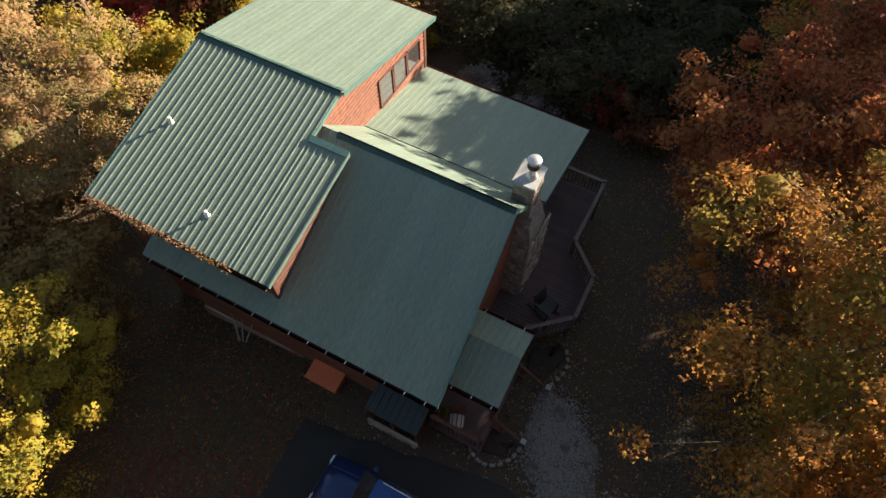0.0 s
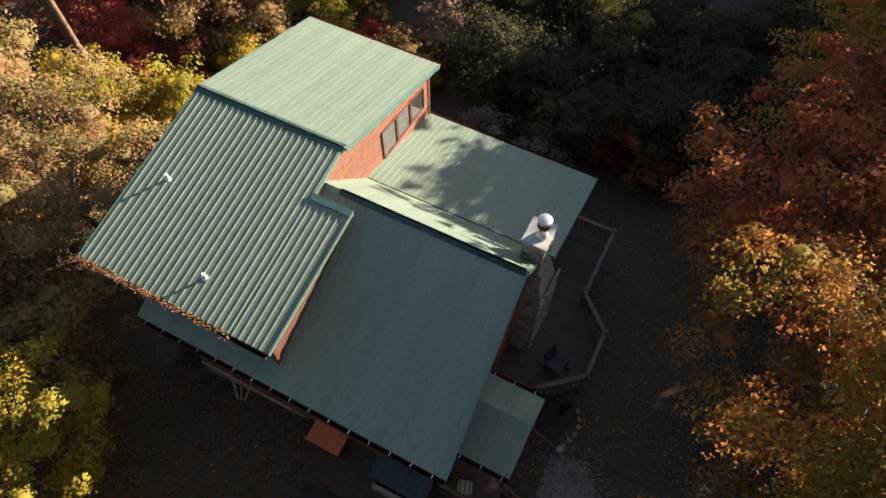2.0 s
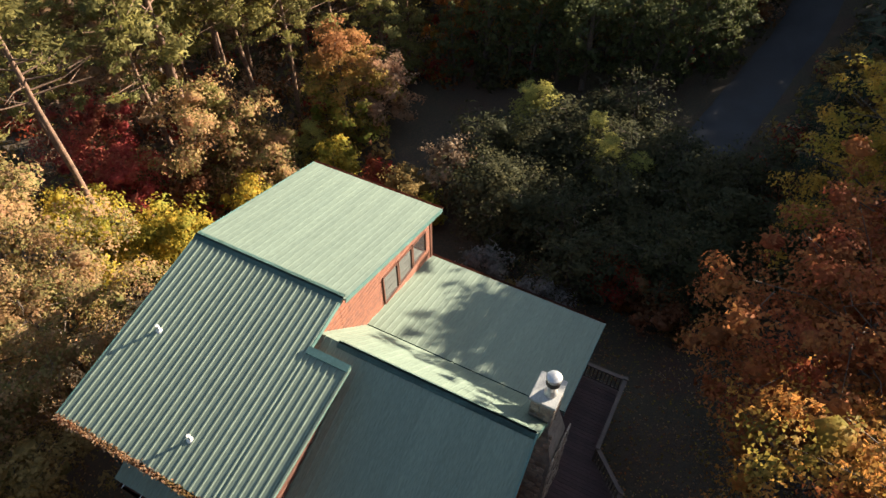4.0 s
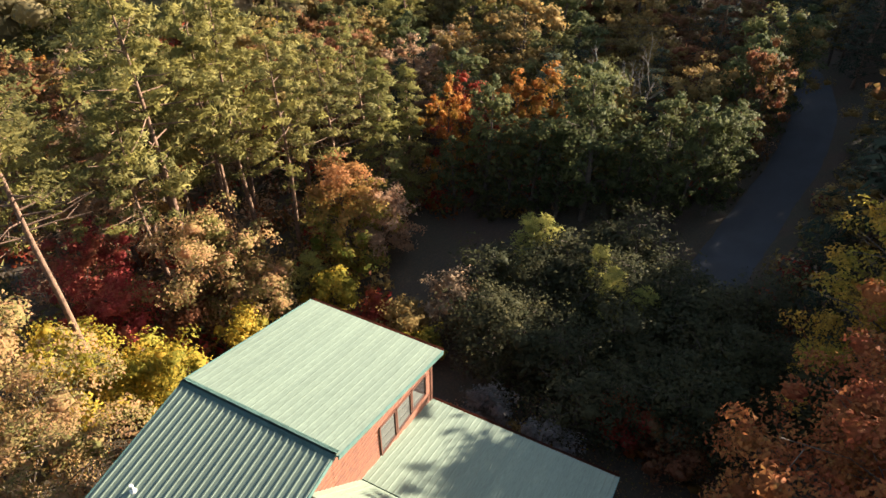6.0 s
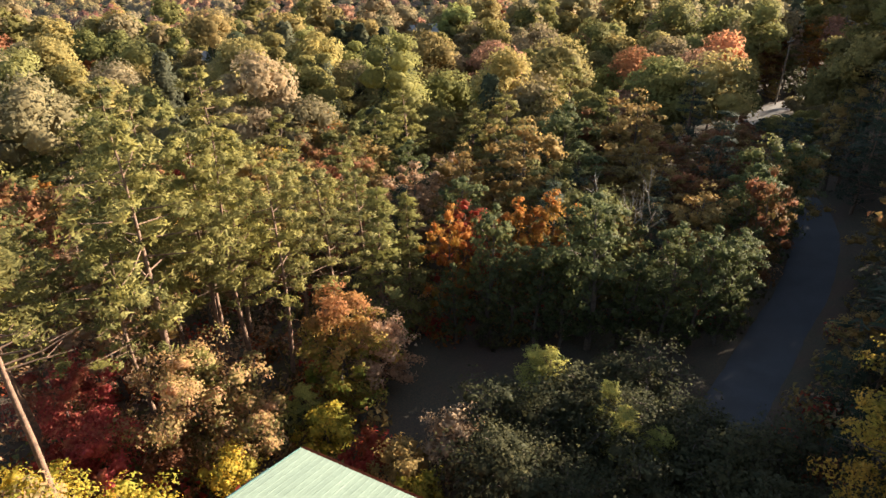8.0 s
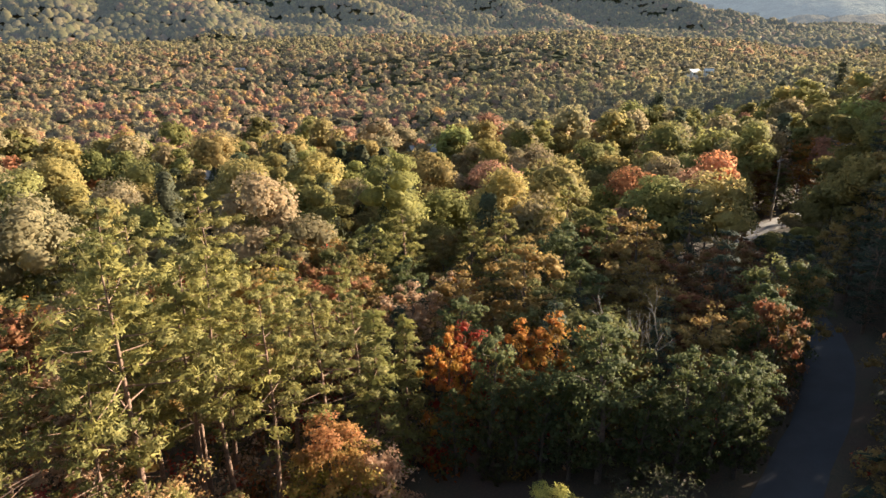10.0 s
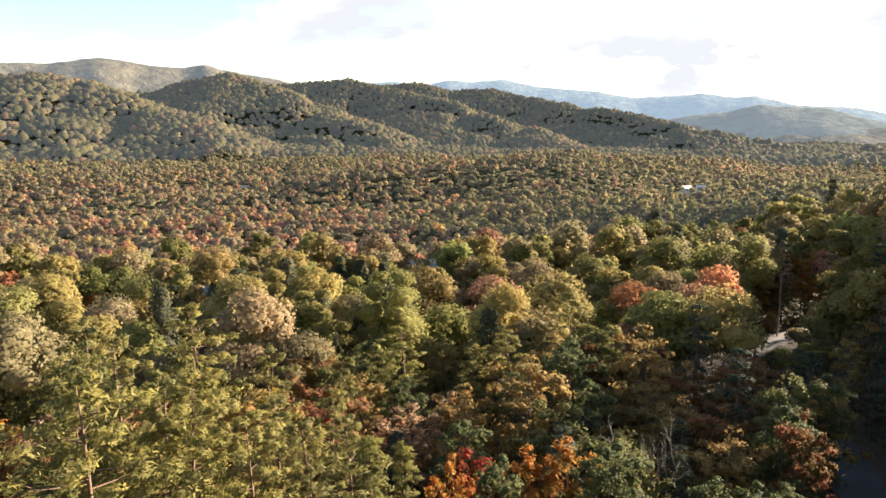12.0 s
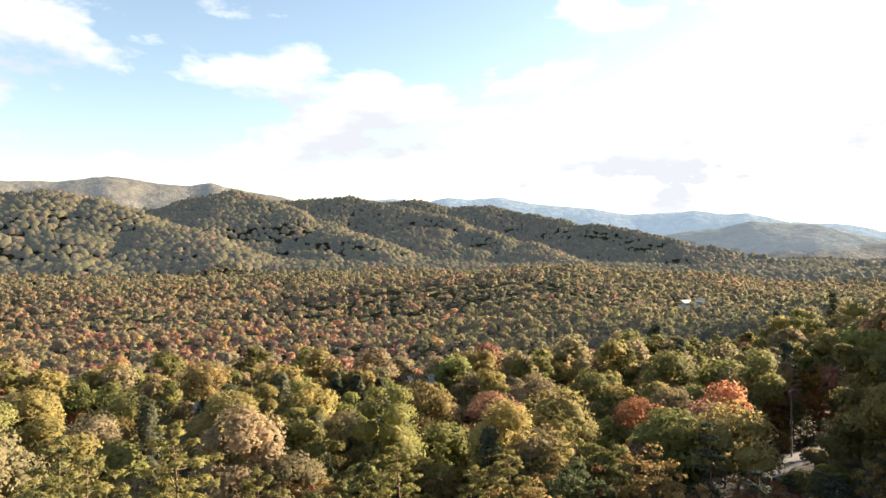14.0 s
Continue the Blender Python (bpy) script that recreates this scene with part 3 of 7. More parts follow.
def pine(seed, height, radius, kind, sprays=5400, leaf=0.13, bare=0.42, boughs=34):
    """A forest pine: crooked bare trunk, dead stubs, rising boughs with flat clumps of needles at their ends."""
    rng = np.random.default_rng(seed)
    tv, tf = [], []
    r0 = 0.011 * height + 0.03
    bow = rng.normal(0, 0.35, 4)

    def stem(z):
        q = z / height
        return np.array([bow[0] * math.sin(3 * q) + 0.15 * bow[2] * math.sin(9 * q), bow[1] * math.sin(2.6 * q) + 0.15 * bow[3] * math.sin(8 * q), z])
    tube(tv, tf, [tuple(stem(z) - np.array([0, 0, 0.4])) for z in np.linspace(0, height, 10)], list(np.linspace(r0, 0.02, 10)), 7)
    for i in range(9):
        z0 = height * rng.uniform(0.2, bare + 0.1)
        an, ln = rng.uniform(0, 6.28), rng.uniform(0.6, 1.7)
        tube(tv, tf, [tuple(stem(z0)), tuple(stem(z0) + np.array([math.cos(an) * ln, math.sin(an) * ln, rng.uniform(-0.3, 0.35)]))], [0.03, 0.008], 3)
    mid, rad = [], []
    for i in range(boughs):
        u = (i + rng.uniform(0, 0.9)) / boughs
        z0 = height * (bare + (0.985 - bare) * u)
        an = i * 2.4 + rng.uniform(-0.5, 0.5)
        ln = radius * ((1 - u ** 2.4) * 0.85 + 0.16) * rng.uniform(0.45, 1.15) * (0.65 + 0.35 * min(1, u * 5))
        base = stem(z0)
        tip = base + np.array([math.cos(an) * ln, math.sin(an) * ln, ln * rng.uniform(-0.05, 0.4)])
        tube(tv, tf, [tuple(base), tuple((base + tip) / 2 - np.array([0, 0, 0.05 * ln])), tuple(tip)], [0.05 * (1.1 - 0.6 * u), 0.03, 0.008], 3)
        for k in range(4):
            f_ = (0.45, 0.7, 0.9, 1.05)[k]
            side = rng.normal(0, 0.16 * ln, 3) * np.array([1, 1, 0.25])
            mid.append(base + (tip - base) * f_ + side + np.array([0, 0, 0.05]))
            rad.append(rng.uniform(0.32, 0.6) * (0.5 + 0.5 * min(1, ln / radius * 1.4)) * radius / 3.2)
    mid, rad = np.array(mid), np.array(rad)
    k = sprays // len(mid)
    d = unit(rng.normal(size=(len(mid), k, 3)))
    cen = (mid[:, None, :] + d * rad[:, None, None] * rng.uniform(0.3, 1.1, (len(mid), k, 1)) ** 0.7 * np.array([1, 1, 0.42])).reshape(-1, 3)
    face = unit(d.reshape(-1, 3) * np.array([1, 1, 0.6]) + 0.35 * unit(cen - np.array([0, 0, height * 0.6])) + np.array([0, 0, 0.35]))
    way = unit(d.reshape(-1, 3) * np.array([1, 1, 0.3]) + np.array([0, 0, 0.25]))
    v, f, n = leaf_tris(rng, cen, leaf * 1.25, face, 0.45, 0.1, way, 0.34, 0.7)
    trunk = mesh_from("trunk", tv, tf, True, (BARK_PINE,))
    crown = mesh_from("crown", v, f, False, (FOLIAGE[kind],), None, n)
    return trunk, crown


def tree_thing(name, meshes, label, category, group=""):
    e = new(name)
    tagged(e, label, category, group)
    for part_name, me in zip(("trunk", "crown"), meshes):
        o = new(part_name, me)
        o.parent = e
    return e


def stand(ob, x, y, turn=0.0, size=1.0, sink=0.0):
    ob.matrix_world = pose(x, y, float(ground(x, y)) - sink, 0, 0, turn) @ Matrix.Diagonal((size, size, size, 1))
    return ob

# ---- road and drive ----
ROAD = [(12.6, 28.0), (15.4, 31.2), (18.6, 35.0), (22.2, 39.5), (25.4, 43.2), (28.4, 47.4), (31.0, 52.0), (33.2, 58.0), (36.0, 66.0), (39.0, 75.0), (41.0, 86.0), (42.6, 95.0), (46.0, 99.6), (50.0, 102.4), (55.0, 105.4), (60.0, 108.3), (66.0, 111.5)]


def line_dist(x, y, pts):
    best = np.full(np.shape(x), 1e9)
    for (ax, ay), (bx, by) in zip(pts, pts[1:]):
        t = np.clip(((x - ax) * (bx - ax) + (y - ay) * (by - ay)) / ((bx - ax) ** 2 + (by - ay) ** 2), 0, 1)
        best = np.minimum(best, np.hypot(x - ax - t * (bx - ax), y - ay - t * (by - ay)))
    return best


def ribbon(name, pts, half, lift, mat, label, category, steps=6):
    P = []
    for i in range(len(pts) - 1):
        a, b = Vector((*pts[i], 0)), Vector((*pts[i + 1], 0))
        before = Vector((*pts[max(i - 1, 0)], 0))
        after = Vector((*pts[min(i + 2, len(pts) - 1)], 0))
        for k in range(steps):
            t = k / steps
            P.append(0.5 * ((2 * a) + (b - before) * t + (2 * before - 5 * a + 4 * b - after) * t * t + (3 * a - before - 3 * b + after) * t ** 3))
    P.append(Vector((*pts[-1], 0)))
    vs, fs = [], []
    rng = random.Random(3)
    for i, p in enumerate(P):
        d = (P[min(i + 1, len(P) - 1)] - P[max(i - 1, 0)]).normalized()
        s = Vector((d.y, -d.x, 0))
        for k in range(7):
            o = (k / 3 - 1) * half * (1 + (rng.uniform(-0.05, 0.05) if k in (0, 6) else 0))
            q = p + s * o
            z = max(float(ground(q.x, q.y)), float(ground(p.x, p.y)) - 0.1) + lift - (0.25 if k in (0, 6) else 0)
            vs.append((q.x, q.y, z))
        if i:
            for k in range(6):
                a = (i - 1) * 7 + k
                fs.append((a, a + 1, a + 8, a + 7))
    ob = new(name, mesh_from(name, vs, fs, True, (mat,)))
    return tagged(ob, label, category, kind="structure")


# road colour darkened to paint in the shade it lies in
M_ROAD_SHADED = surface("shaded_gravel_road", (0.056, 0.057, 0.064), (0.036, 0.036, 0.041), 0.6, 0.9, 0, 0.5, 60.0, 30.0)
ribbon("road", ROAD[:13], 1.75, 0.12, M_ROAD_SHADED, "gravel road winding between the woods, its shade painted dark grey", "road")
# same road surface, coloured pale to paint the sunlit stretch
M_ROAD_LIT = surface("lit_road_gravel", (0.22, 0.195, 0.175), (0.16, 0.145, 0.13), 0.6, 0.9, 0, 0.4, 60.0, 30.0)
ribbon("driveway", ROAD[12:], 2.1, 0.14, M_ROAD_LIT, "drive bending off between the trees, its sunlight painted pale", "driveway")

# ---- woods: prototypes ----
PROTO = {}


def proto(key, meshes):
    PROTO.setdefault(key, []).append(meshes)


for s_, k_ in ((1, "green"), (2, "olive"), (3, "orange"), (4, "rust"), (5, "tan"), (6, "yellow"), (7, "red"), (8, "olive"), (9, "green")):
    proto(k_, broadleaf(40 + s_, 11.0, 3.0, k_, 2200, 0.13, 0.2, None, 20, 0.42, 70))
for s_ in range(3):
    proto("pine", pine(60 + s_, 16.0, 3.3, "pine"))
for s_ in range(2):
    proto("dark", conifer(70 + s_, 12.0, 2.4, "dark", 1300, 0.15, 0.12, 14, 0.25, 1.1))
    proto("poplar", broadleaf(75 + s_, 11.0, 1.9, "poplar", 3200, 0.12, 0.04, None, 30, 0.4, 70, 0.72, 5, 2.6))

for s_ in range(3):
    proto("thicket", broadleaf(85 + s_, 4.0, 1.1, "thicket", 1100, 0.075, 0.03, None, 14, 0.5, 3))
    proto("sapling", conifer(90 + s_, 4.0, 1.3, "sapling", 1500, 0.09, 0.03, 10, 0.0, 0.8))
for s_ in range(2):
    proto("cone", conifer(95 + s_, 12.0, 2.3, "pine", 2400, 0.17, 0.06, 18, 0.2, 0.9))

# coarse trees for out of view, where they screen the low sun
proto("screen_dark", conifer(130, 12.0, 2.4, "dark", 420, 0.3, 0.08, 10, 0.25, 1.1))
proto("screen_olive", broadleaf(131, 11.0, 3.0, "olive", 420, 0.32, 0.12, None, 14, 0.5, 30))
proto("screen_rust", broadleaf(132, 11.0, 3.0, "rust", 420, 0.32, 0.12, None, 14, 0.5, 30))
for s_ in range(2):
    proto("green_pine", pine(64 + s_, 16.0, 3.2, "green_pine"))

TREE_WORDS = {
    "screen_dark": ("cedar_tree", "unseen dark green conifer added to cast shade", "conifer"),
    "screen_olive": ("broadleaf_tree", "unseen olive broadleaf tree added to cast shade", "tree"),
    "screen_rust": ("oak_tree", "unseen rust-brown oak added to cast shade", "tree"),
    "green_pine": ("pine_tree", "tall pine with a bare lower trunk and green needles", "pine tree"),
    "thicket": ("shrub", "dark green dense shrub standing in shade", "bush"),
    "sapling": ("cedar_sapling", "bushy yellow-green cedar sapling, brightened in colour as if lit", "conifer"),
    "cone": ("cedar_tree", "dense green cone-shaped conifer", "conifer"),
    "green": ("broadleaf_tree", "green broadleaf tree with a loose rounded crown", "tree"),
    "olive": ("broadleaf_tree", "olive-green broadleaf tree turning brown in autumn", "tree"),
    "orange": ("maple_tree", "orange autumn maple among the woods", "tree"),
    "rust": ("oak_tree", "rust-brown autumn oak tree in the woods", "tree"),
    "tan": ("oak_tree", "pale tan oak tree with thinning dry leaves", "tree"),
    "yellow": ("tulip_tree", "yellow autumn tree with bright leaves", "tree"),
    "red": ("maple_tree", "red autumn maple among the woods", "tree"),
    "pine": ("pine_tree", "tall pine with bare lower trunk and yellowish-green needles", "pine tree"),
    "dark": ("cedar_tree", "dark green conifer standing in shade", "conifer"),
    "poplar": ("poplar_tree", "slender dark green poplar tree in the woods", "tree"),
}
rs = np.random.default_rng(11)
made_first = {}


def plant(kind, x, y, height=None, width=None):
    """A tree of the woods: the first of each mesh is built, the rest are copies."""
    i = int(rs.integers(len(PROTO[kind])))
    base_h = {"pine": 16.0, "green_pine": 16.0, "screen_dark": 12.0, "dark": 12.0, "cone": 12.0, "thicket": 4.0, "sapling": 4.0}.get(kind, 11.0)
    height = height or base_h * rs.uniform(0.75, 1.2)
    off, az = math.hypot(x, y - 8), math.degrees(math.atan2(x, y - 8))
    if 26.5 < az < 33.5 and 50 < off < 104:          # kept low so the camera sees the bend of the drive
        height = min(height, max(2.0, 0.18 * (113 - off)))
    s = height / base_h
    w = s * (width or rs.uniform(0.9, 1.15))
    m = pose(x, y, float(ground(x, y)) - 0.1, 0, 0, rs.uniform(0, 360)) @ Matrix.Diagonal((w, w, s, 1))
    key = (kind, i)
    if key not in made_first:
        n_, lab, cat = TREE_WORDS[kind]
        made_first[key] = tree_thing(n_, PROTO[kind][i], lab, cat, "trees of the woods")
        made_first[key].matrix_world = Matrix.Identity(4)
        made_first[key].matrix_basis = m
        return made_first[key]
    src = made_first[key]
    keep = src.matrix_basis.copy()
    src.matrix_basis = Matrix.Identity(4)
    c = copy_thing(src, m)
    src.matrix_basis = keep
    return c


def clear_of(x, y):
    """Whether the place is free for a tree: off the yard, the house and the road."""
    if line_dist(x, y, ROAD) < (2.9 if y < 50 or y > 84 else 1.0):
        return False
    if -12.5 < x < 22 and y < 49:
        return False
    if x < -12 and y < 27:
        return False
    return True


def woods_kind(x, y, u):
    az = math.degrees(math.atan2(x, y - 6))
    r = math.hypot(x, y - 6)
    if az < -3 and r < 62:
        table = [("pine", 0.2), ("green_pine", 0.44), ("olive", 0.64), ("tan", 0.8), ("rust", 0.84), ("yellow", 0.87), ("red", 0.89), ("green", 1.0)]
    elif az < 19 and r < 62:
        table = [("poplar", 0.3), ("green", 0.5), ("orange", 0.56), ("dark", 0.68), ("olive", 0.85), ("tan", 0.93), ("rust", 0.97), ("red", 1.0)]
    elif az > 20:
        table = [("dark", 0.5), ("olive", 0.7), ("rust", 0.85), ("green", 1.0)]
    else:
        table = [("olive", 0.32), ("tan", 0.52), ("green", 0.72), ("rust", 0.78), ("pine", 0.9), ("orange", 0.95), ("yellow", 0.98), ("red", 1.0)]
    for k, lim in table:
        if u <= lim:
            return k
    return "olive"


for gy_ in np.arange(24, 88, 4.6):
    for gx_ in np.arange(-75, 80, 4.6):
        x, y = gx_ + rs.uniform(-1.8, 1.8), gy_ + rs.uniform(-1.8, 1.8)
        az = math.degrees(math.atan2(x, y - 6))
        u = rs.uniform()
        if abs(az) > 38 or not clear_of(x, y) or math.hypot(x, y - 8) > 74:
            continue
        if y > 70 and u < 0.25:
            continue
        plant(woods_kind(x, y, rs.uniform()), x, y)


# ---- woods further off: one loose mass per belt ----
STUFF_KINDS = ["green", "olive", "tan", "rust", "orange", "yellow", "red", "pine", "dark"]


def finer(v, f):
    """Each face of a ball cut in four."""
    v, f, mids = [tuple(p) for p in v], [tuple(q) for q in f], {}
    out_f = []
    for a, b, c in f:
        m_ = []
        for p, q in ((a, b), (b, c), (c, a)):
            key = (min(p, q), max(p, q))
            if key not in mids:
                mids[key] = len(v)
                w = np.array(v[p]) + np.array(v[q])
                v.append(tuple(w / np.linalg.norm(w)))
            m_.append(mids[key])
        out_f += [(a, m_[0], m_[2]), (b, m_[1], m_[0]), (c, m_[2], m_[1]), tuple(m_)]
    return np.array(v), np.array(out_f)


BALL_V, BALL_F = finer(ICO_V, ICO_F)


def ovals(rng, centres, wide, tall, fine=True, uneven=0.16):
    """Whole far crowns: uneven eggs, narrower at the top."""
    bv, bf = (BALL_V, BALL_F) if fine else (ICO_V, ICO_F)
    k, m_ = len(centres), len(bv)
    an = rng.uniform(0, 2 * math.pi, k)
    c, s_ = np.cos(an)[:, None], np.sin(an)[:, None]
    v = np.repeat(bv[None], k, 0) * (1 + rng.uniform(-uneven, uneven, (k, m_, 1)))
    v = np.stack([v[:, :, 0] * c - v[:, :, 1] * s_, v[:, :, 0] * s_ + v[:, :, 1] * c, v[:, :, 2]], -1)
    n = unit(v + rng.normal(0, 0.16, v.shape))
    pinch = 1 - 0.3 * np.clip(v[:, :, 2], 0, 1)
    v = np.stack([v[:, :, 0] * pinch * wide[:, None], v[:, :, 1] * pinch * wide[:, None], v[:, :, 2] * tall[:, None]], -1) + centres[:, None, :]
    f = bf[None] + m_ * np.arange(k)[:, None, None]
    return v.reshape(-1, 3), f.reshape(-1, 3), n.reshape(-1, 3), m_


SIGHT_LINE = np.maximum.accumulate((gz - 19.7) / r_steps[:, None], axis=0)


def in_sight(x, y, top):
    """Whether a crown's top shows above the nearer land as seen from the camera."""
    r = np.hypot(x, y - 8)
    ai = np.clip(np.searchsorted(az_steps, np.arctan2(x, y - 8)), 0, len(az_steps) - 1)
    ri = np.clip(np.searchsorted(r_steps, r - 25) - 1, 0, len(r_steps) - 1)
    return (top - 19.7) / r > SIGHT_LINE[ri, ai] - 0.003


def belt(name, label, r0, r1, spacing, lobes, sprays, leaf, height, seed, mat, haze_mix=0.0, dim=1.0, trunks=False, half_az=38):
    """A belt of woods: rounded crowns of several lobes, plated pines and pointed conifers, each crown of one tone."""
    rng = np.random.default_rng(seed)
    xs, ys = [], []
    r = r0
    while r < r1:
        k = int(r * math.radians(2 * half_az) / spacing)
        a = np.radians(np.linspace(-half_az, half_az, k) + rng.uniform(-0.5, 0.5, k) * 2 * half_az / k)
        rr = r + rng.uniform(-0.7, 0.7, k) * spacing
        xs.append(np.sin(a) * rr)
        ys.append(8 + np.cos(a) * rr)
        r += spacing * 0.87
    x, y = np.concatenate(xs), np.concatenate(ys)
    ok = (line_dist(x, y, ROAD) > np.where(y < 95, 1.5, 3.4)) 
    for hx, hy in ((-158, 606), (183, 470), (195, 474), (-0.6, 158.0), (-39.4, 134.8)):
        ok &= line_dist(x, y, [(hx, hy), (hx * 0.97, hy * 0.97)]) > 5.5
    ok &= in_sight(x, y, ground(x, y) + 1.25 * height)
    x, y = x[ok], y[ok]
    k = len(x)
    z = ground(x, y)
    far = np.hypot(x, y)
    azd = np.degrees(np.arctan2(x, y - 8))
    # narrow orange and tan stems on the valley floor, dark pines on the shaded spur
    warm = smooth(4, -8, azd) * smooth(270, 330, far) * (1 - smooth(600, 760, far))
    shady = smooth(14, 20, azd) * smooth(200, 240, far) * (1 - smooth(380, 470, far))
    h = height * np.clip(rng.normal(1.0, 0.2, k), 0.55, 1.5) * (1 + 0.15 * wave(x, y, 40, 4)) * (1 - 0.15 * warm)
    # trees below the bend of the drive, kept low to fit the camera's view of it
    bend = np.interp(azd, [26, 27, 30, 33], [107, 108, 117, 125])
    young = (azd > 26.5) & (azd < 33.0) & (far < bend)
    h = np.where(young, np.minimum(h, np.maximum(2.2, 0.18 * (bend - far))), h)
    patch = wave(x, y, 34, 6) + 0.6 * wave(x, y, 110, 9)
    u = 0.12 + 0.8 * rng.uniform(0, 1, k) + 0.2 * patch + 0.36 * warm - 0.45 * shady - 0.1
    kind = np.select([u < 0.02, u < 0.17, u < 0.31, u < 0.56, u < 0.77, u < 0.86, u < 0.97, u < 1.03, u < 1.09], [8, 7, 0, 1, 2, 3, 4, 5, 2], 6)
    kind = np.where((kind == 6) & (rng.uniform(size=k) < 0.5), 3, kind)
    con, plate = kind == 8, kind == 7
    tone = np.array([CROWN_TONES[q] for q in STUFF_KINDS])[kind] * rng.uniform(0.78, 1.22, (k, 1)) * (1 + rng.uniform(-0.05, 0.05, (k, 3)))
    # haze painted into the tones of far crowns by greying and evening them
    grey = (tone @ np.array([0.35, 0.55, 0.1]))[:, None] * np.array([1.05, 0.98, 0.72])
    tone = dim * (tone * (1 - haze_mix) + grey * haze_mix)
    tone = tone * (1 - 1.6 * haze_mix) + tone.mean(0) * 1.6 * haze_mix
    w = h * np.where(con, rng.uniform(0.16, 0.23, k), rng.uniform(0.19, 0.3, k) * (1 - 0.25 * warm))
    w = np.clip(w, (0.36 if lobes > 5 else 0.48 if lobes else 0.68) * spacing, 0.78 * spacing)
    w = np.where(young, np.minimum(w, 0.3 * h + 1.4), w)
    if lobes:
        d = unit(rng.normal(size=(k, lobes, 3)))
        d[:, :, 2] = np.where(d[:, :, 2] < -0.25, -d[:, :, 2], d[:, :, 2])
        fz = (np.arange(lobes)[None, :] + rng.uniform(0.2, 0.8, (k, lobes))) / lobes
        ang = np.arctan2(d[:, :, 1], d[:, :, 0])
        flatd = np.hypot(d[:, :, 0], d[:, :, 1])
        out = np.where(con[:, None], 0.3 * (1.05 - fz), 0.62 * flatd) * rng.uniform(0.8, 1.15, (k, lobes))
        lift = np.where(con[:, None], 0.16 + 0.82 * fz, np.where(plate[:, None], 0.5 + 0.46 * fz, 0.6 + 0.27 * d[:, :, 2]))
        wid = np.where(con[:, None], 0.3 + 0.72 * (1.0 - fz), np.where(plate[:, None], 0.5 * (1.25 - 0.6 * fz), 0.46)) * rng.uniform(0.7, 1.25, (k, lobes))
        mc = np.stack([x[:, None] + np.cos(ang) * out * w[:, None], y[:, None] + np.sin(ang) * out * w[:, None], z[:, None] + h[:, None] * lift], -1)
        rad = w[:, None] * wid
        flat = np.where(plate, 0.62, 0.88)
        per = 2 * sprays // lobes
        sd = unit(rng.normal(size=(k, lobes, per, 3)))
        sd[..., 2] = np.where(sd[..., 2] < -0.35, -sd[..., 2], sd[..., 2])
        step = np.stack([np.ones(k), np.ones(k), flat], -1)
        cen = mc[:, :, None, :] + sd * rad[:, :, None, None] * rng.uniform(0.74, 1.2, (k, lobes, per, 1)) * step[:, None, None, :]
        bare = np.ones((k, lobes, per), bool)          # sprays that no other lobe swallows
        for o_ in range(lobes):
            gap = np.linalg.norm((cen - mc[:, o_, None, None, :]) / step[:, None, None, :], axis=-1) / rad[:, o_, None, None]
            gap[:, o_] = 9.0
            bare &= gap > 0.86
        facing = unit(0.75 * sd + 0.5 * unit(cen - np.stack([x, y, z + 0.5 * h], 1)[:, None, None, :]))
        lobe_tone = (tone[:, None, :] * rng.uniform(0.88, 1.12, (k, lobes, 1)))
        size = leaf * np.broadcast_to(rng.uniform(0.8, 1.2, (k, 1, 1)), bare.shape)[bare]
        v, f, n = leaf_tris(rng, cen[bare], size, facing[bare], 0.5, 0.1, None, 0.9, 0.62, facing[bare])
        tones = np.repeat(np.broadcast_to(lobe_tone[:, :, None, :], cen.shape)[bare], 3, 0)
        core = lumps(rng, mc.reshape(-1, 3), rad.reshape(-1) * 0.7, 0.3, 0.72)
        v, f, n = joined((v, f, n), core)
        tones = np.vstack([tones, np.repeat(lobe_tone.reshape(-1, 3), 12, 0)])
    else:
        mid = np.stack([x, y, z + 0.56 * h], -1)
        tall = np.where(con | plate, 0.5, 0.44) * h
        v, f, n, m_ = ovals(rng, mid, w, tall, leaf > 0, 0.16 if leaf > 0 else 0.24)
        lie = np.stack([-(ground(x + 12, y) - ground(x - 12, y)) / 24, -(ground(x, y + 12) - ground(x, y - 12)) / 24, np.ones(k)], -1)
        n = unit(0.55 * n + 0.6 * np.repeat(unit(lie), m_, 0))
        tones = np.repeat(tone, m_, 0)
        if sprays:
            sd = unit(rng.normal(size=(k, sprays, 3)))
            sd[..., 2] = np.where(sd[..., 2] < -0.2, -sd[..., 2], sd[..., 2])
            cen = mid[:, None, :] + sd * np.stack([w, w, tall], -1)[:, None, :] * rng.uniform(0.85, 1.08, (k, sprays, 1)) * (1 - 0.22 * np.clip(sd[..., 2:], 0, 1) * np.array([1, 1, 0]))
            v2, f2, n2 = leaf_tris(rng, cen.reshape(-1, 3), abs(leaf), sd.reshape(-1, 3), 0.4, 0.1, None, 0.9, 0.7, sd.reshape(-1, 3))
            v, f, n = joined((v, f, n), (v2, f2, n2))
            tones = np.vstack([tones, np.repeat(tone, sprays * 3, 0)])
    mi = np.zeros(len(f), int)
    mats = [mat]
    if trunks:
        an = np.linspace(0, 2 * math.pi, 5)[:-1]
        ring = np.stack([np.cos(an), np.sin(an), 0 * an], -1) * 0.2
        foot = np.stack([x, y, z - 0.5], -1)
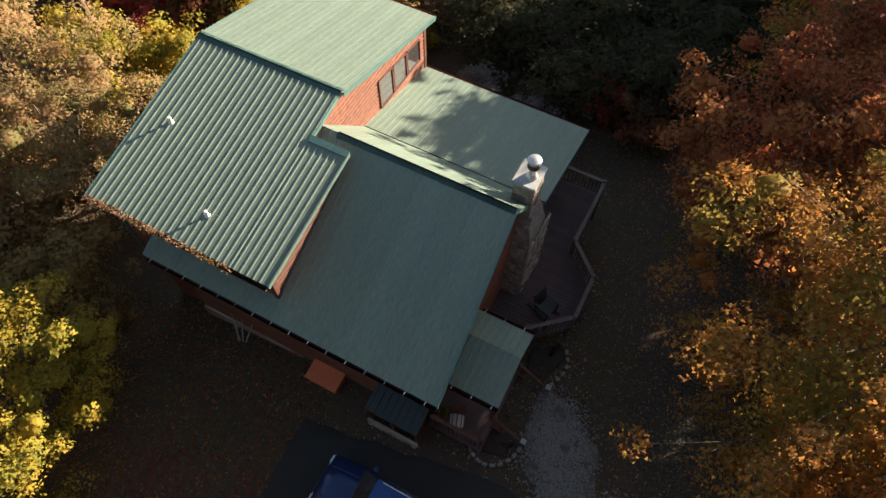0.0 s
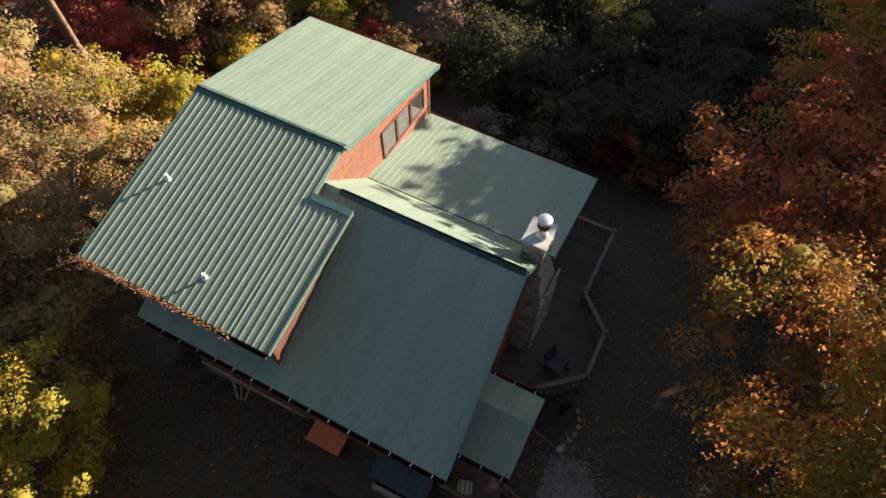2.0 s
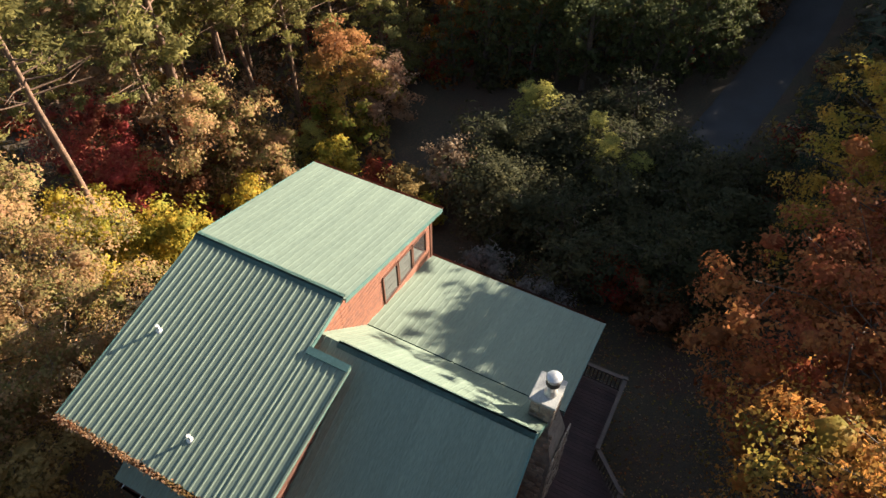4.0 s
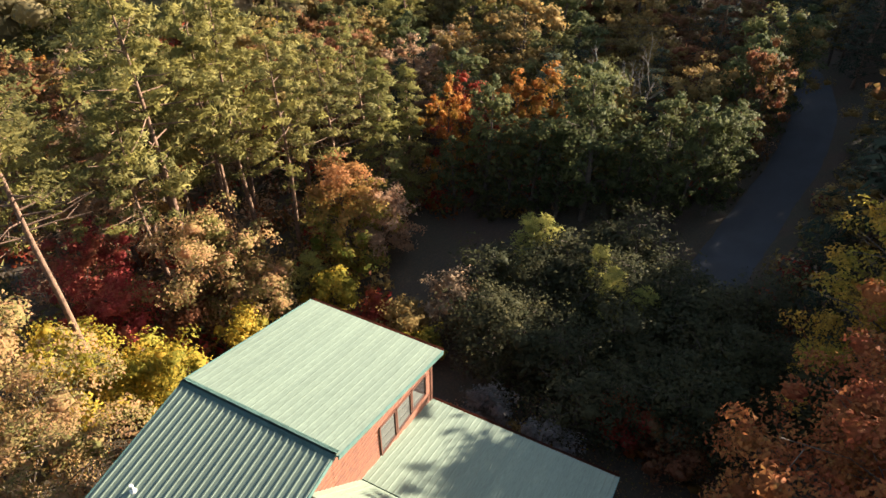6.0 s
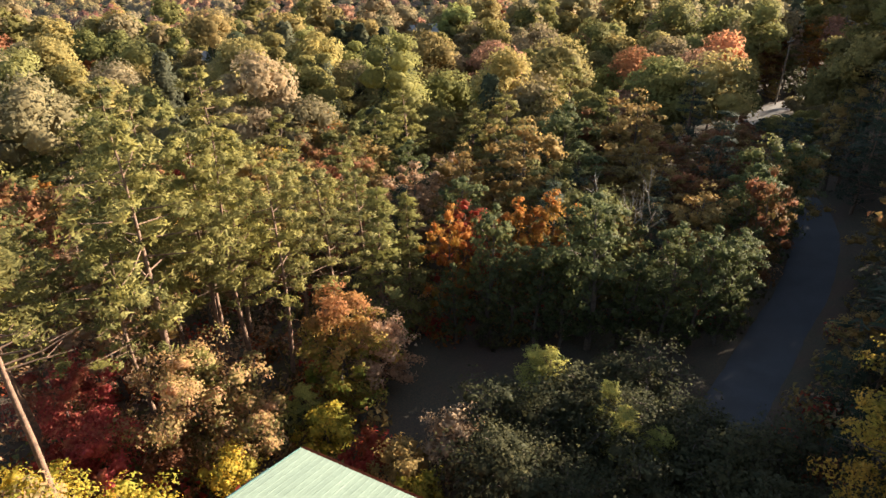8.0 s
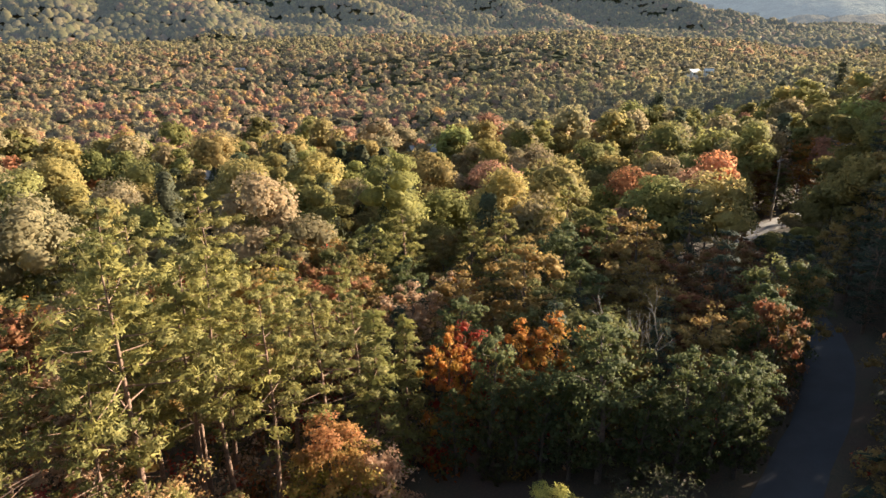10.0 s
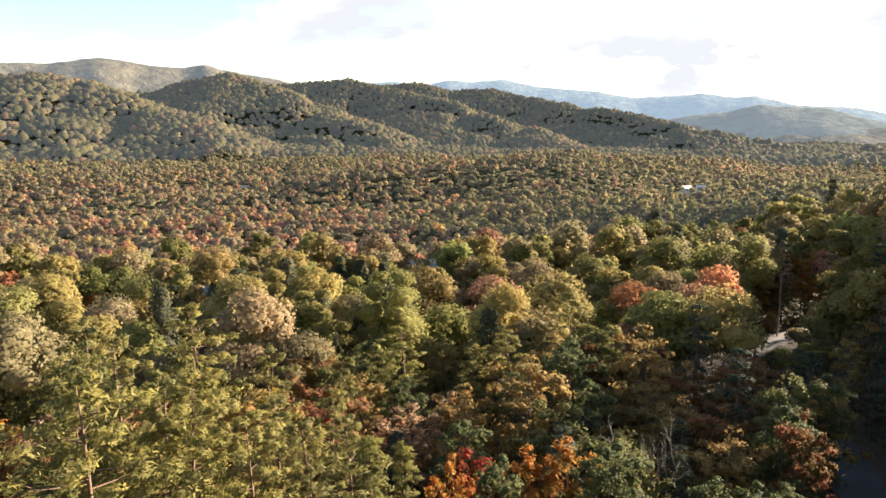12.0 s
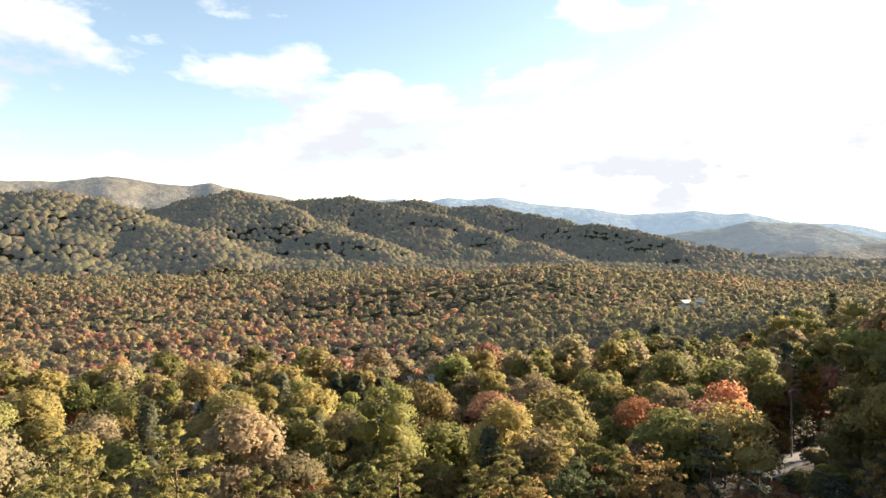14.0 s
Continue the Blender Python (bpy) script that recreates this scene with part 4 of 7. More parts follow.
        tvs = np.concatenate([foot[:, None, :] + ring, (foot + np.stack([0 * h, 0 * h, 0.85 * h], -1))[:, None, :]], 1).reshape(-1, 3)
        tfs = (np.array([(0, 1, 4), (1, 2, 4), (2, 3, 4), (3, 0, 4)])[None] + 5 * np.arange(k)[:, None, None]).reshape(-1, 3)
        tns = np.concatenate([np.repeat(ring[None] * 5, k, 0), np.repeat([[[0, 0, 1.0]]], k, 0)], 1).reshape(-1, 3)
        v, f, n = joined((v, f, n), (tvs, tfs, tns))
        tones = np.vstack([tones, np.full((len(tvs), 3), 0.1)])
        mi = np.concatenate([mi, np.ones(len(tfs), int)])
        mats.append(BARK)
    ob = new(name, mesh_from(name, v, f, False, mats, mi, n, tones))
    tagged(ob, label, "forest", kind="stuff")
    return ob


# ---- house ----
HX, HY, HAZ = 2.578, 10.233, -29.14
HOUSE = pose(HX, HY, 0, 0, 0, HAZ)


def at_house(x, y, z=None):
    """World place of a spot given in the house's own axes; z from the land if not given."""
    p = HOUSE @ Vector((x, y, 0))
    return (p.x, p.y, float(ground(p.x, p.y)) if z is None else z)


M_ROOF = surface("green_metal", (0.18, 0.226, 0.176), (0.15, 0.19, 0.15), 0.5, 0.5, 0.0, 0.03, 8, 9, 0.04, (3.0, 0.35, 1.0), 0.25)
M_TRIM = surface("green_trim", (0.10, 0.19, 0.17), (0.08, 0.15, 0.13), 2, 0.45, 0.0, 0.05, 20, 12)
M_WALL = surface("stained_cedar", (0.27, 0.1, 0.052), (0.15, 0.052, 0.03), 1.6, 0.68, 0.0, 0.25, 30, 14, 0.12, (0.6, 4.0, 4.0))
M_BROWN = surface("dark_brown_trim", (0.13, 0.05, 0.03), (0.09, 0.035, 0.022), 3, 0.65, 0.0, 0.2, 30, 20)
M_GUTTER = surface("gutter_brown", (0.19, 0.07, 0.045), (0.13, 0.05, 0.035), 3, 0.5, 0.0, 0.1, 30, 20)
M_WHITE = surface("white_metal", (0.75, 0.74, 0.7), (0.6, 0.59, 0.55), 6, 0.45)
M_STEEL = surface("galvanised_steel", (0.72, 0.71, 0.69), (0.5, 0.49, 0.48), 5, 0.38, 0.7, 0.1, 30, 18)
M_SOOT = surface("sooty_steel", (0.06, 0.05, 0.045), (0.03, 0.027, 0.025), 6, 0.6, 0.3)
M_MORTAR = surface("mortar", (0.33, 0.3, 0.26), (0.2, 0.18, 0.16), 5, 0.9, 0, 0.4, 50, 30)
M_STONE = surface("fieldstone", (0.44, 0.37, 0.29), (0.24, 0.18, 0.14), 3, 0.85, 0, 0.5, 25, 14, 0.4)
M_CONC = surface("concrete", (0.42, 0.42, 0.4), (0.3, 0.3, 0.29), 2, 0.85, 0, 0.3, 60, 30)
M_DECK = surface("deck_stain", (0.105, 0.06, 0.055), (0.07, 0.04, 0.04), 1.2, 0.75, 0, 0.25, 40, 20, 0.16)
M_RAIL = surface("rail_brown", (0.165, 0.12, 0.1), (0.11, 0.08, 0.068), 2, 0.7, 0, 0.2, 40, 22)
M_BLACK = surface("black_paint", (0.022, 0.02, 0.02), (0.014, 0.013, 0.013), 5, 0.5)
# lean-to roof green, darkened in the colour to stand for its shade
M_SHED = surface("shaded_green_roofing", (0.032, 0.05, 0.05), (0.022, 0.036, 0.037), 2, 0.6, 0.0, 0.1, 20, 12)
M_ORANGE = surface("orange_paint", (0.78, 0.19, 0.06), (0.62, 0.14, 0.045), 1.5, 0.55, 0, 0.1, 30, 16)
M_FOUND = surface("tan_stucco", (0.46, 0.37, 0.28), (0.32, 0.25, 0.19), 1.2, 0.9, 0, 0.4, 40, 20)


def glass_material():
    m, n, l, out = nodes_of("window_glass")
    b = n.new("ShaderNodeBsdfPrincipled")
    b.inputs["Base Color"].default_value = (0.05, 0.045, 0.045, 1)
    b.inputs["Roughness"].default_value = 0.06
    b.inputs["Specular IOR Level"].default_value = 0.8
    b.inputs["Coat Weight"].default_value = 0.6
    bp = n.new("ShaderNodeBump")
    bp.inputs["Strength"].default_value, bp.inputs["Distance"].default_value = 0.04, 0.05
    l.new(noise_tex(n, l, 1.5, 2.0), bp.inputs["Height"])
    l.new(bp.outputs["Normal"], b.inputs["Normal"])
    l.new(b.outputs["BSDF"], out.inputs["Surface"])
    return m


M_GLASS = glass_material()


def part(name, bm, mat, parent, label="", m=None):
    me = bpy.data.meshes.new(name)
    bmesh.ops.recalc_face_normals(bm, faces=bm.faces)
    bm.to_mesh(me)
    bm.free()
    me.materials.append(mat)
    o = new(name, me)
    if parent is not None:
        o.parent = parent
    if m is not None:
        o.matrix_basis = m
    return tagged(o, label) if label else o


def box_bm(x0, x1, y0, y1, z0, z1, bevel=0.0, bm=None):
    bm = bm or bmesh.new()
    r = bmesh.ops.create_cube(bm, size=1.0)
    vs = r["verts"]
    for v in vs:
        v.co = Vector((x0 + (v.co.x + 0.5) * (x1 - x0), y0 + (v.co.y + 0.5) * (y1 - y0), z0 + (v.co.z + 0.5) * (z1 - z0)))
    if bevel:
        es = list({e for v in vs for e in v.link_edges})
        bmesh.ops.bevel(bm, geom=es, offset=bevel, segments=2, affect="EDGES")
    return bm


def beam_bm(a, b, w, h, bm=None, bevel=0.0, roll_up=(0, 0, 1)):
    """A squared bar from a to b."""
    bm = bm or bmesh.new()
    a, b = Vector(a), Vector(b)
    d = (b - a)
    ln = d.length
    d.normalize()
    up = Vector(roll_up)
    if abs(d.dot(up)) > 0.99:
        up = Vector((1, 0, 0))
    s = d.cross(up).normalized()
    u = s.cross(d)
    r = bmesh.ops.create_cube(bm, size=1.0)
    vs = r["verts"]
    for v in vs:
        c = v.co.copy()
        v.co = a + d * (c.x + 0.5) * ln + s * c.y * w + u * c.z * h
    if bevel:
        bmesh.ops.bevel(bm, geom=list({e for v in vs for e in v.link_edges}), offset=bevel, segments=1, affect="EDGES")
    return bm


def poly_bm(pts, thick, way=(0, 0, -1), bm=None):
    """A flat sheet with thickness."""
    bm = bm or bmesh.new()
    w = Vector(way) * thick
    a = [bm.verts.new(p) for p in pts]
    b = [bm.verts.new(Vector(p) + w) for p in pts]
    n = len(a)
    bm.faces.new(a)
    bm.faces.new(b[::-1])
    for i in range(n):
        bm.faces.new((a[(i + 1) % n], a[i], b[i], b[(i + 1) % n]))
    return bm


def lathe_bm(profile, seg=20, centre=(0, 0, 0), bm=None):
    bm = bm or bmesh.new()
    rings = []
    for rad, z in profile:
        rings.append([bm.verts.new((centre[0] + rad * math.cos(2 * math.pi * k / seg), centre[1] + rad * math.sin(2 * math.pi * k / seg), centre[2] + z)) for k in range(seg)])
    for a, b in zip(rings, rings[1:]):
        for k in range(seg):
            bm.faces.new((a[k], a[(k + 1) % seg], b[(k + 1) % seg], b[k]))
    bm.faces.new(rings[0][::-1])
    bm.faces.new(rings[-1])
    return bm


house = new("house")
house.matrix_world = HOUSE
tagged(house, "orange-stained wooden cabin with green ribbed metal roofs and a stone chimney", "house")

RIB = 0.2286
panel_cache = {}


def panel_mesh(width, y0, z0, y1, z1, rib=0.021):
    """A ribbed sheet, from its eave (y0, z0) up to its top (y1, z1), x from 0 to width."""
    key = (round(width, 3), round(y0, 3), round(z0, 3), round(y1, 3), round(z1, 3), rib)
    if key in panel_cache:
        return panel_cache[key]
    prof = [(0.0, 0.0)]
    k = 0
    while (k + 0.5) * RIB < width - 0.02:
        c = (k + 0.5) * RIB
        for dx, dz in ((-0.034, 0), (-0.014, rib), (0.014, rib), (0.034, 0)):
            prof.append((min(width, c + dx), dz))
        k += 1
    prof.append((width, 0.0))
    ln = math.hypot(y1 - y0, z1 - z0)
    ny, nz = -(z1 - z0) / ln, (y1 - y0) / ln
    if nz < 0:
        ny, nz = -ny, -nz
    vs, fs = [], []
    for yy, zz in ((y0, z0), (y1, z1)):
        for x, h in prof:
            vs.append((x, yy + ny * (h + 0.012), zz + nz * (h + 0.012)))
    n = len(prof)
    flip = y1 < y0
    for i in range(n - 1):
        q = (i, i + 1, n + i + 1, n + i)
        fs.append(q[::-1] if flip else q)
    panel_cache[key] = mesh_from("panel", vs, fs, False, (M_ROOF,))
    return panel_cache[key]


def roof_plane(x0, x1, y0, z0, y1, z1, label, rib=0.021):
    """Boards below, and ribbed panels three feet wide laid on them side by side."""
    roof = part("roof", poly_bm([(x0, y0, z0), (x1, y0, z0), (x1, y1, z1), (x0, y1, z1)], 0.07), M_TRIM, house, label)
    x = x0
    while x < x1 - 0.03:
        w = min(4 * RIB, x1 - x)
        o = new("panel", panel_mesh(w, y0, z0, y1, z1, rib))
        o.parent = roof
        o.location = (x, 0, 0)
        x += w
    return roof


def cap(a, b, half, fall_f, fall_b, name="ridge_cap"):
    """A bent ridge cap along x from a to b (x, y, z)."""
    bm = bmesh.new()
    prof = [(-half, -fall_f * half + 0.03), (-0.03, 0.055), (0.03, 0.055), (half, -fall_b * half + 0.03)]
    rings = [[bm.verts.new((p[0], p[1] + dy, p[2] + dz)) for dy, dz in prof] for p in (a, b)]
    for i in range(3):
        bm.faces.new((rings[0][i], rings[1][i], rings[1][i + 1], rings[0][i + 1]))
    ext = bmesh.ops.solidify(bm, geom=list(bm.faces), thickness=0.012)
    return part(name, bm, M_TRIM, house)


ZR = 3.694
YF, ZF = -5.583, 1.327      # front eave
YK, ZK = 2.2, 1.25          # break in the back slope
YB, ZB = 6.78, 0.06         # back eave
XL, XW = -10.55, -7.03      # left end; wall under the high roof
roof_plane(XL, -0.28, YF, ZF, 0, ZR, "long green ribbed metal roof slope", 0.007)
part("roof", poly_bm([(-0.279, YF, ZF + 0.012), (0.08, YF, ZF + 0.012), (-0.25, 0, ZR + 0.012), (-0.279, 0, ZR + 0.012)], 0.08), M_ROOF, house, "tapered edge sheet of the green metal roof")
roof_plane(XW - 0.1, -0.2, YK, ZK, 0, ZR, "steep upper strip of green metal roof", 0.007)
roof_plane(XW - 0.1, 0, YB, ZB, YK + 0.04, ZK + 0.01, "shallow green metal roof over the back porch", 0.008)
cap((-6.3, 0, ZR), (-0.24, 0, ZR), 0.16, 0.424, 1.1)
YD, ZD = -5.185, 3.024      # high roof: front eave, ridge, back eave
YT, ZT = 1.047, 4.234
YE, ZE = 7.085, 2.48
SD = (ZT - ZD) / (YT - YD)
zs = ZD + (-0.65 - YD) * SD
XA, XS, XT = -12.28, -6.825, -5.504
roof_plane(XA + 0.05, XS, YD, ZD, YT, ZT, "high green ribbed metal roof slope catching low sun")
roof_plane(XS, XT, YD, ZD, -0.65, zs, "high green ribbed metal roof slope catching low sun")
roof_plane(XA, XS + 0.12, YE, ZE, YT, ZT, "sunlit pale green ribbed metal roof slope", 0.006)
cap((XA, YT, ZT), (XS + 0.06, YT, ZT), 0.17, SD, 0.29)
part("ridge_cap", poly_bm([(XS - 0.02, -0.83, zs + 0.03), (XT + 0.03, -0.83, zs + 0.03), (XT + 0.03, -0.62, zs + 0.09), (XS - 0.02, -0.62, zs + 0.09)], 0.05), M_TRIM, house)
# small lower roof edge past the far corner of the high roof
part("roof", poly_bm([(-13.1, 2.4, 3.0), (-12.3, 2.4, 3.25), (-12.25, 6.2, 2.2), (-13.1, 6.2, 1.95)], 0.06), M_ROOF, house, "narrow green metal roof edge over a side porch")

# rake and eave trim
for a, b in (((0.09, YF, ZF - 0.06), (-0.23, 0, ZR - 0.06)), ((-0.19, 0, ZR - 0.06), (-0.19, YK, ZK - 0.06)), ((0.01, YK, ZK - 0.06), (0.01, YB, ZB - 0.06)),
             ((XT + 0.01, YD, ZD - 0.06), (XT + 0.01, -0.65, zs - 0.06)), ((XS + 0.01, -0.65, zs - 0.06), (XS + 0.01, YT, ZT - 0.06)),
             ((XS + 0.13, YT, ZT - 0.06), (XS + 0.13, YE, ZE - 0.06)), ((XA + 0.02, YD, ZD - 0.06), (XA + 0.02, YT, ZT - 0.06)), ((XA - 0.02, YT, ZT - 0.06), (XA - 0.02, YE, ZE - 0.06))):
    part("rake_board", beam_bm(a, b, 0.03, 0.16), M_TRIM, house)
part("rake_flashing", beam_bm((XT + 0.03, YD, ZD + 0.03), (XT + 0.03, -0.65, zs + 0.03), 0.05, 0.05), M_ROOF, house)
part("rake_flashing", beam_bm((0.09, YF, ZF + 0.02), (-0.22, 0, ZR + 0.02), 0.05, 0.05), M_TRIM, house)


def gutter(x0, x1, y, z, out_way, brackets=True):
    """An open trough hung under an eave, with its hangers."""
    bm = bmesh.new()
    prof = [(0.0, 0.0), (0.0, -0.10), (0.035, -0.125), (0.10, -0.125), (0.125, -0.09), (0.125, 0.005)]
    rings = [[bm.verts.new((x, y + out_way * dy, z + dz)) for dy, dz in prof] for x in (x0, x1)]
    for i in range(len(prof) - 1):
        bm.faces.new((rings[0][i], rings[1][i], rings[1][i + 1], rings[0][i + 1]))
    for r_ in rings:
        bm.faces.new(r_)
    bmesh.ops.solidify(bm, geom=list(bm.faces), thickness=0.006)
    g = part("gutter", bm, M_GUTTER, house, "brown gutter with pale hangers and leaf litter")
    if brackets:
        me = None
        x = x0 + 0.12
        while x < x1:
            if me is None:
                o = part("hanger", box_bm(-0.012, 0.012, min(0, out_way * 0.13), max(0, out_way * 0.13), 0, 0.012), M_WHITE, g)
                me = o.data
            else:
                o = new("hanger", me)
                o.parent = g
            o.location = (x, y, z + 0.004)
            x += 0.66
    return g


gutter(XL + 0.25, 0.08, YF, ZF - 0.015, -1)
gutter(XA + 0.1, XT - 0.02, YD, ZD - 0.015, -1, False)
gutter(XA, XS + 0.1, YE, ZE - 0.015, 1, False)
gutter(XW, 0, YB, ZB - 0.015, 1, False)


# ---- walls ----
def siding(x0, y0, x1, y1, z0, tops, parent, course=0.19, proud=0.035, board_mat=None):
    """Courses of rounded log siding on a wall from (x0, y0) to (x1, y1); tops gives the wall's top at a share of its length."""
    a, b = Vector((x0, y0, 0)), Vector((x1, y1, 0))
    d = b - a
    ln = d.length
    d.normalize()
    nrm = Vector((d.y, -d.x, 0))
    z = z0
    while True:
        zt = z + course
        ts = [t for t in np.linspace(0, 1, 41) if tops(t) > zt - 0.03]
        if len(ts) < 3:
            break
        t0, t1 = ts[0], ts[-1]
        p, q = a + d * ln * t0, a + d * ln * t1
        bm = bmesh.new()
        prof = [(0.0, 0.004), (proud, 0.03), (proud * 1.15, course * 0.5), (proud, course - 0.03), (0.0, course - 0.004)]
        rings = [[bm.verts.new(w + nrm * o + Vector((0, 0, z + dz))) for o, dz in prof] for w in (p, q)]
        for i in range(4):
            bm.faces.new((rings[0][i], rings[1][i], rings[1][i + 1], rings[0][i + 1]))
        for r_ in rings:
            bm.faces.new(r_)
        part("siding_board", bm, board_mat or M_WALL, parent)
        z = zt


def wall_box(x0, x1, y0, y1, z0, tops_front, tops_back, label):
    """A solid wall body with a sloped top between its front and back heights."""
    pts = [(x0, y0, z0), (x1, y0, z0), (x1, y1, z0), (x0, y1, z0)]
    bm = bmesh.new()
    lo = [bm.verts.new(p) for p in pts]
    hi = [bm.verts.new((p[0], p[1], tops_front if p[1] == y0 else tops_back)) for p in pts]
    bm.faces.new(lo[::-1])
    bm.faces.new(hi)
    for i in range(4):
        bm.faces.new((lo[i], lo[(i + 1) % 4], hi[(i + 1) % 4], hi[i]))
    return part("wall", bm, M_WALL, house, label)


# main body, front half and back half, under the roof slopes
wall_front = wall_box(-10.1, -0.45, -5.05, -0.02, -3.2, 1.32, 3.5, "orange-brown stained log-sided wall")
wall_box(-10.1, -0.45, 0.02, 2.2, -3.2, 3.4, 1.05, "orange-brown stained log-sided wall")
wall_box(-10.1, -0.45, 2.24, 6.1, -4.0, 1.0, 0.0, "orange-brown stained log-sided wall")
siding(-10.1, -5.05, -0.45, -5.05, -3.1, lambda t: 1.3, wall_front)
siding(-0.45, -5.05, -0.45, 2.2, -2.1, lambda t: (1.32 + 0.43 * 7.25 * t) if t < 0.69 else 3.4 - 1.08 * (7.25 * t - 5.05), wall_front)
part("corner_board", box_bm(-0.47, -0.39, -5.11, -5.0, -3.2, 1.3), M_BROWN, wall_front)
# stuccoed base
for nm, x0, x1, zt in (("foundation", -10.15, -5.2, -3.05), ("foundation", -5.2, -0.4, -2.95)):
    part(nm, box_bm(x0, x1, -5.16, -5.02, -6.2, zt, 0.01), M_FOUND, house, "tan stuccoed foundation wall with stains")
part("foundation", box_bm(-10.18, -10.0, -5.16, 6.1, -7.0, -3.2), M_FOUND, house)
# high part: front, right flank, long lit flank with windows
wall_high = wall_box(-11.95, -5.72, -4.86, -0.7, 0.0, 3.0, 3.78, "orange-brown log-sided wall of the raised part")
wall_flank = wall_box(-11.95, XW, -0.66, 1.04, 0.0, 3.82, 4.15, "orange-brown log-sided wall of the raised part")
wall_lit = wall_box(-11.95, XW, 1.06, 6.72, -1.4, 4.14, 2.5, "sunlit orange log-sided wall with three windows")
siding(-11.95, -4.86, -5.72, -4.86, 1.2, lambda t: 2.98, wall_high)
# flank boards take the brown trim colour to paint in the wall's shade
siding(-5.72, -4.86, -5.72, -0.7, 1.6, lambda t: 3.0 + 0.78 * t, wall_high, board_mat=M_BROWN)
siding(XW, -0.66, XW, 1.05, 2.0, lambda t: 3.82 + 0.33 * t, wall_flank)
siding(XW, 1.06, XW, 6.72, -0.9, lambda t: 4.12 - 1.62 * t, wall_lit)
siding(XW, 6.72, -11.95, 6.72, -2.0, lambda t: 2.45, wall_lit)
part("corner_post", box_bm(-5.80, -5.64, -4.95, -4.79, 0.9, 2.98, 0.01), M_BROWN, wall_high, "dark brown corner post")
part("corner_post", box_bm(XW - 0.08, XW + 0.06, 6.64, 6.80, -1.2, 2.45, 0.01), M_BROWN, wall_lit, "dark brown corner post")
# lower left wing under the high roof
part("wall", box_bm(-11.9, -10.1, -4.8, 6.0, -7.0, 0.1), M_WALL, house)


def window(y0, y1):
    """A tall window in the lit flank, its head following the eave."""
    def zt(y):
        return 2.46 - 0.18 * (y - 3.36)

    def zb(y):
        return 1.06 - 0.05 * (y - 3.36)
    x = XW + 0.05
    fr = bmesh.new()
    w = 0.055
    for a, b in (((x, y0, zb(y0)), (x, y0, zt(y0))), ((x, y1, zb(y1)), (x, y1, zt(y1))), ((x, y0, zt(y0)), (x, y1, zt(y1))), ((x, y0, zb(y0)), (x, y1, zb(y1)))):
        beam_bm(a, b, w, 0.07, fr, roll_up=(1, 0, 0))
    win = part("window", fr, M_BROWN, wall_lit, "dark brown window frame in the orange wall")
    part("pane", poly_bm([(x - 0.004, y0 + 0.02, zb(y0) + 0.02), (x - 0.004, y1 - 0.02, zb(y1) + 0.02), (x - 0.004, y1 - 0.02, zt(y1) - 0.02), (x - 0.004, y0 + 0.02, zt(y0) - 0.02)], 0.012, (-1, 0, 0)), M_GLASS, win)
    return win


for y0, y1 in ((3.36, 4.28), (4.36, 5.26), (5.34, 6.28)):
    window(y0, y1)
# downspout at the left end
ds = bmesh.new()
beam_bm((-11.9, -5.2, 2.9), (-11.75, -4.95, 2.55), 0.07, 0.07, ds)
beam_bm((-11.75, -4.95, 2.55), (-11.75, -4.95, -0.2), 0.07, 0.07, ds)
part("downspout", ds, M_TRIM, house, "green downspout bent round the corner")

# vent pipes
for vx, vy in ((-11.2, -2.03), (-8.33, -4.13)):
    zb_ = ZD + (vy - YD) * SD
    v = part("vent_pipe", lathe_bm([(0.11, 0.0), (0.06, 0.05), (0.04, 0.07), (0.04, 0.2), (0.055, 0.2), (0.055, 0.25)], 14, (vx, vy, zb_)), M_WHITE, house, "white plastic vent pipe through the roof")

# ---- chimney ----
chim = part("chimney", box_bm(-0.78, -0.12, 0.95, 1.78, 1.0, 3.55), M_MORTAR, house, "fieldstone chimney with a concrete cap and a steel flue")
bm = bmesh.new()
lo = [(-0.42, 0.04), (0.23, 0.04), (0.31, 1.98), (-0.42, 1.98)]
hi = [(-0.78, 0.62), (0.2, 0.62), (0.2, 1.9), (-0.78, 1.9)]
pv = [bm.verts.new((*p, -4.0)) for p in lo] + [bm.verts.new((*p, 1.0)) for p in hi] + [bm.verts.new((x, y, 2.2)) for x, y in ((-0.78, 0.95), (-0.12, 0.95), (-0.12, 1.78), (-0.78, 1.78))]
for k in (0, 4):
    for i in range(4):
        bm.faces.new((pv[k + i], pv[k + (i + 1) % 4], pv[k + 4 + (i + 1) % 4], pv[k + 4 + i]))
part("shaft", bm, M_MORTAR, chim)
part("chimney_cap", box_bm(-0.84, -0.06, 0.89, 1.86, 3.53, 3.62, 0.015), M_CONC, chim, "grey concrete chimney cap")
rng_s = random.Random(8)


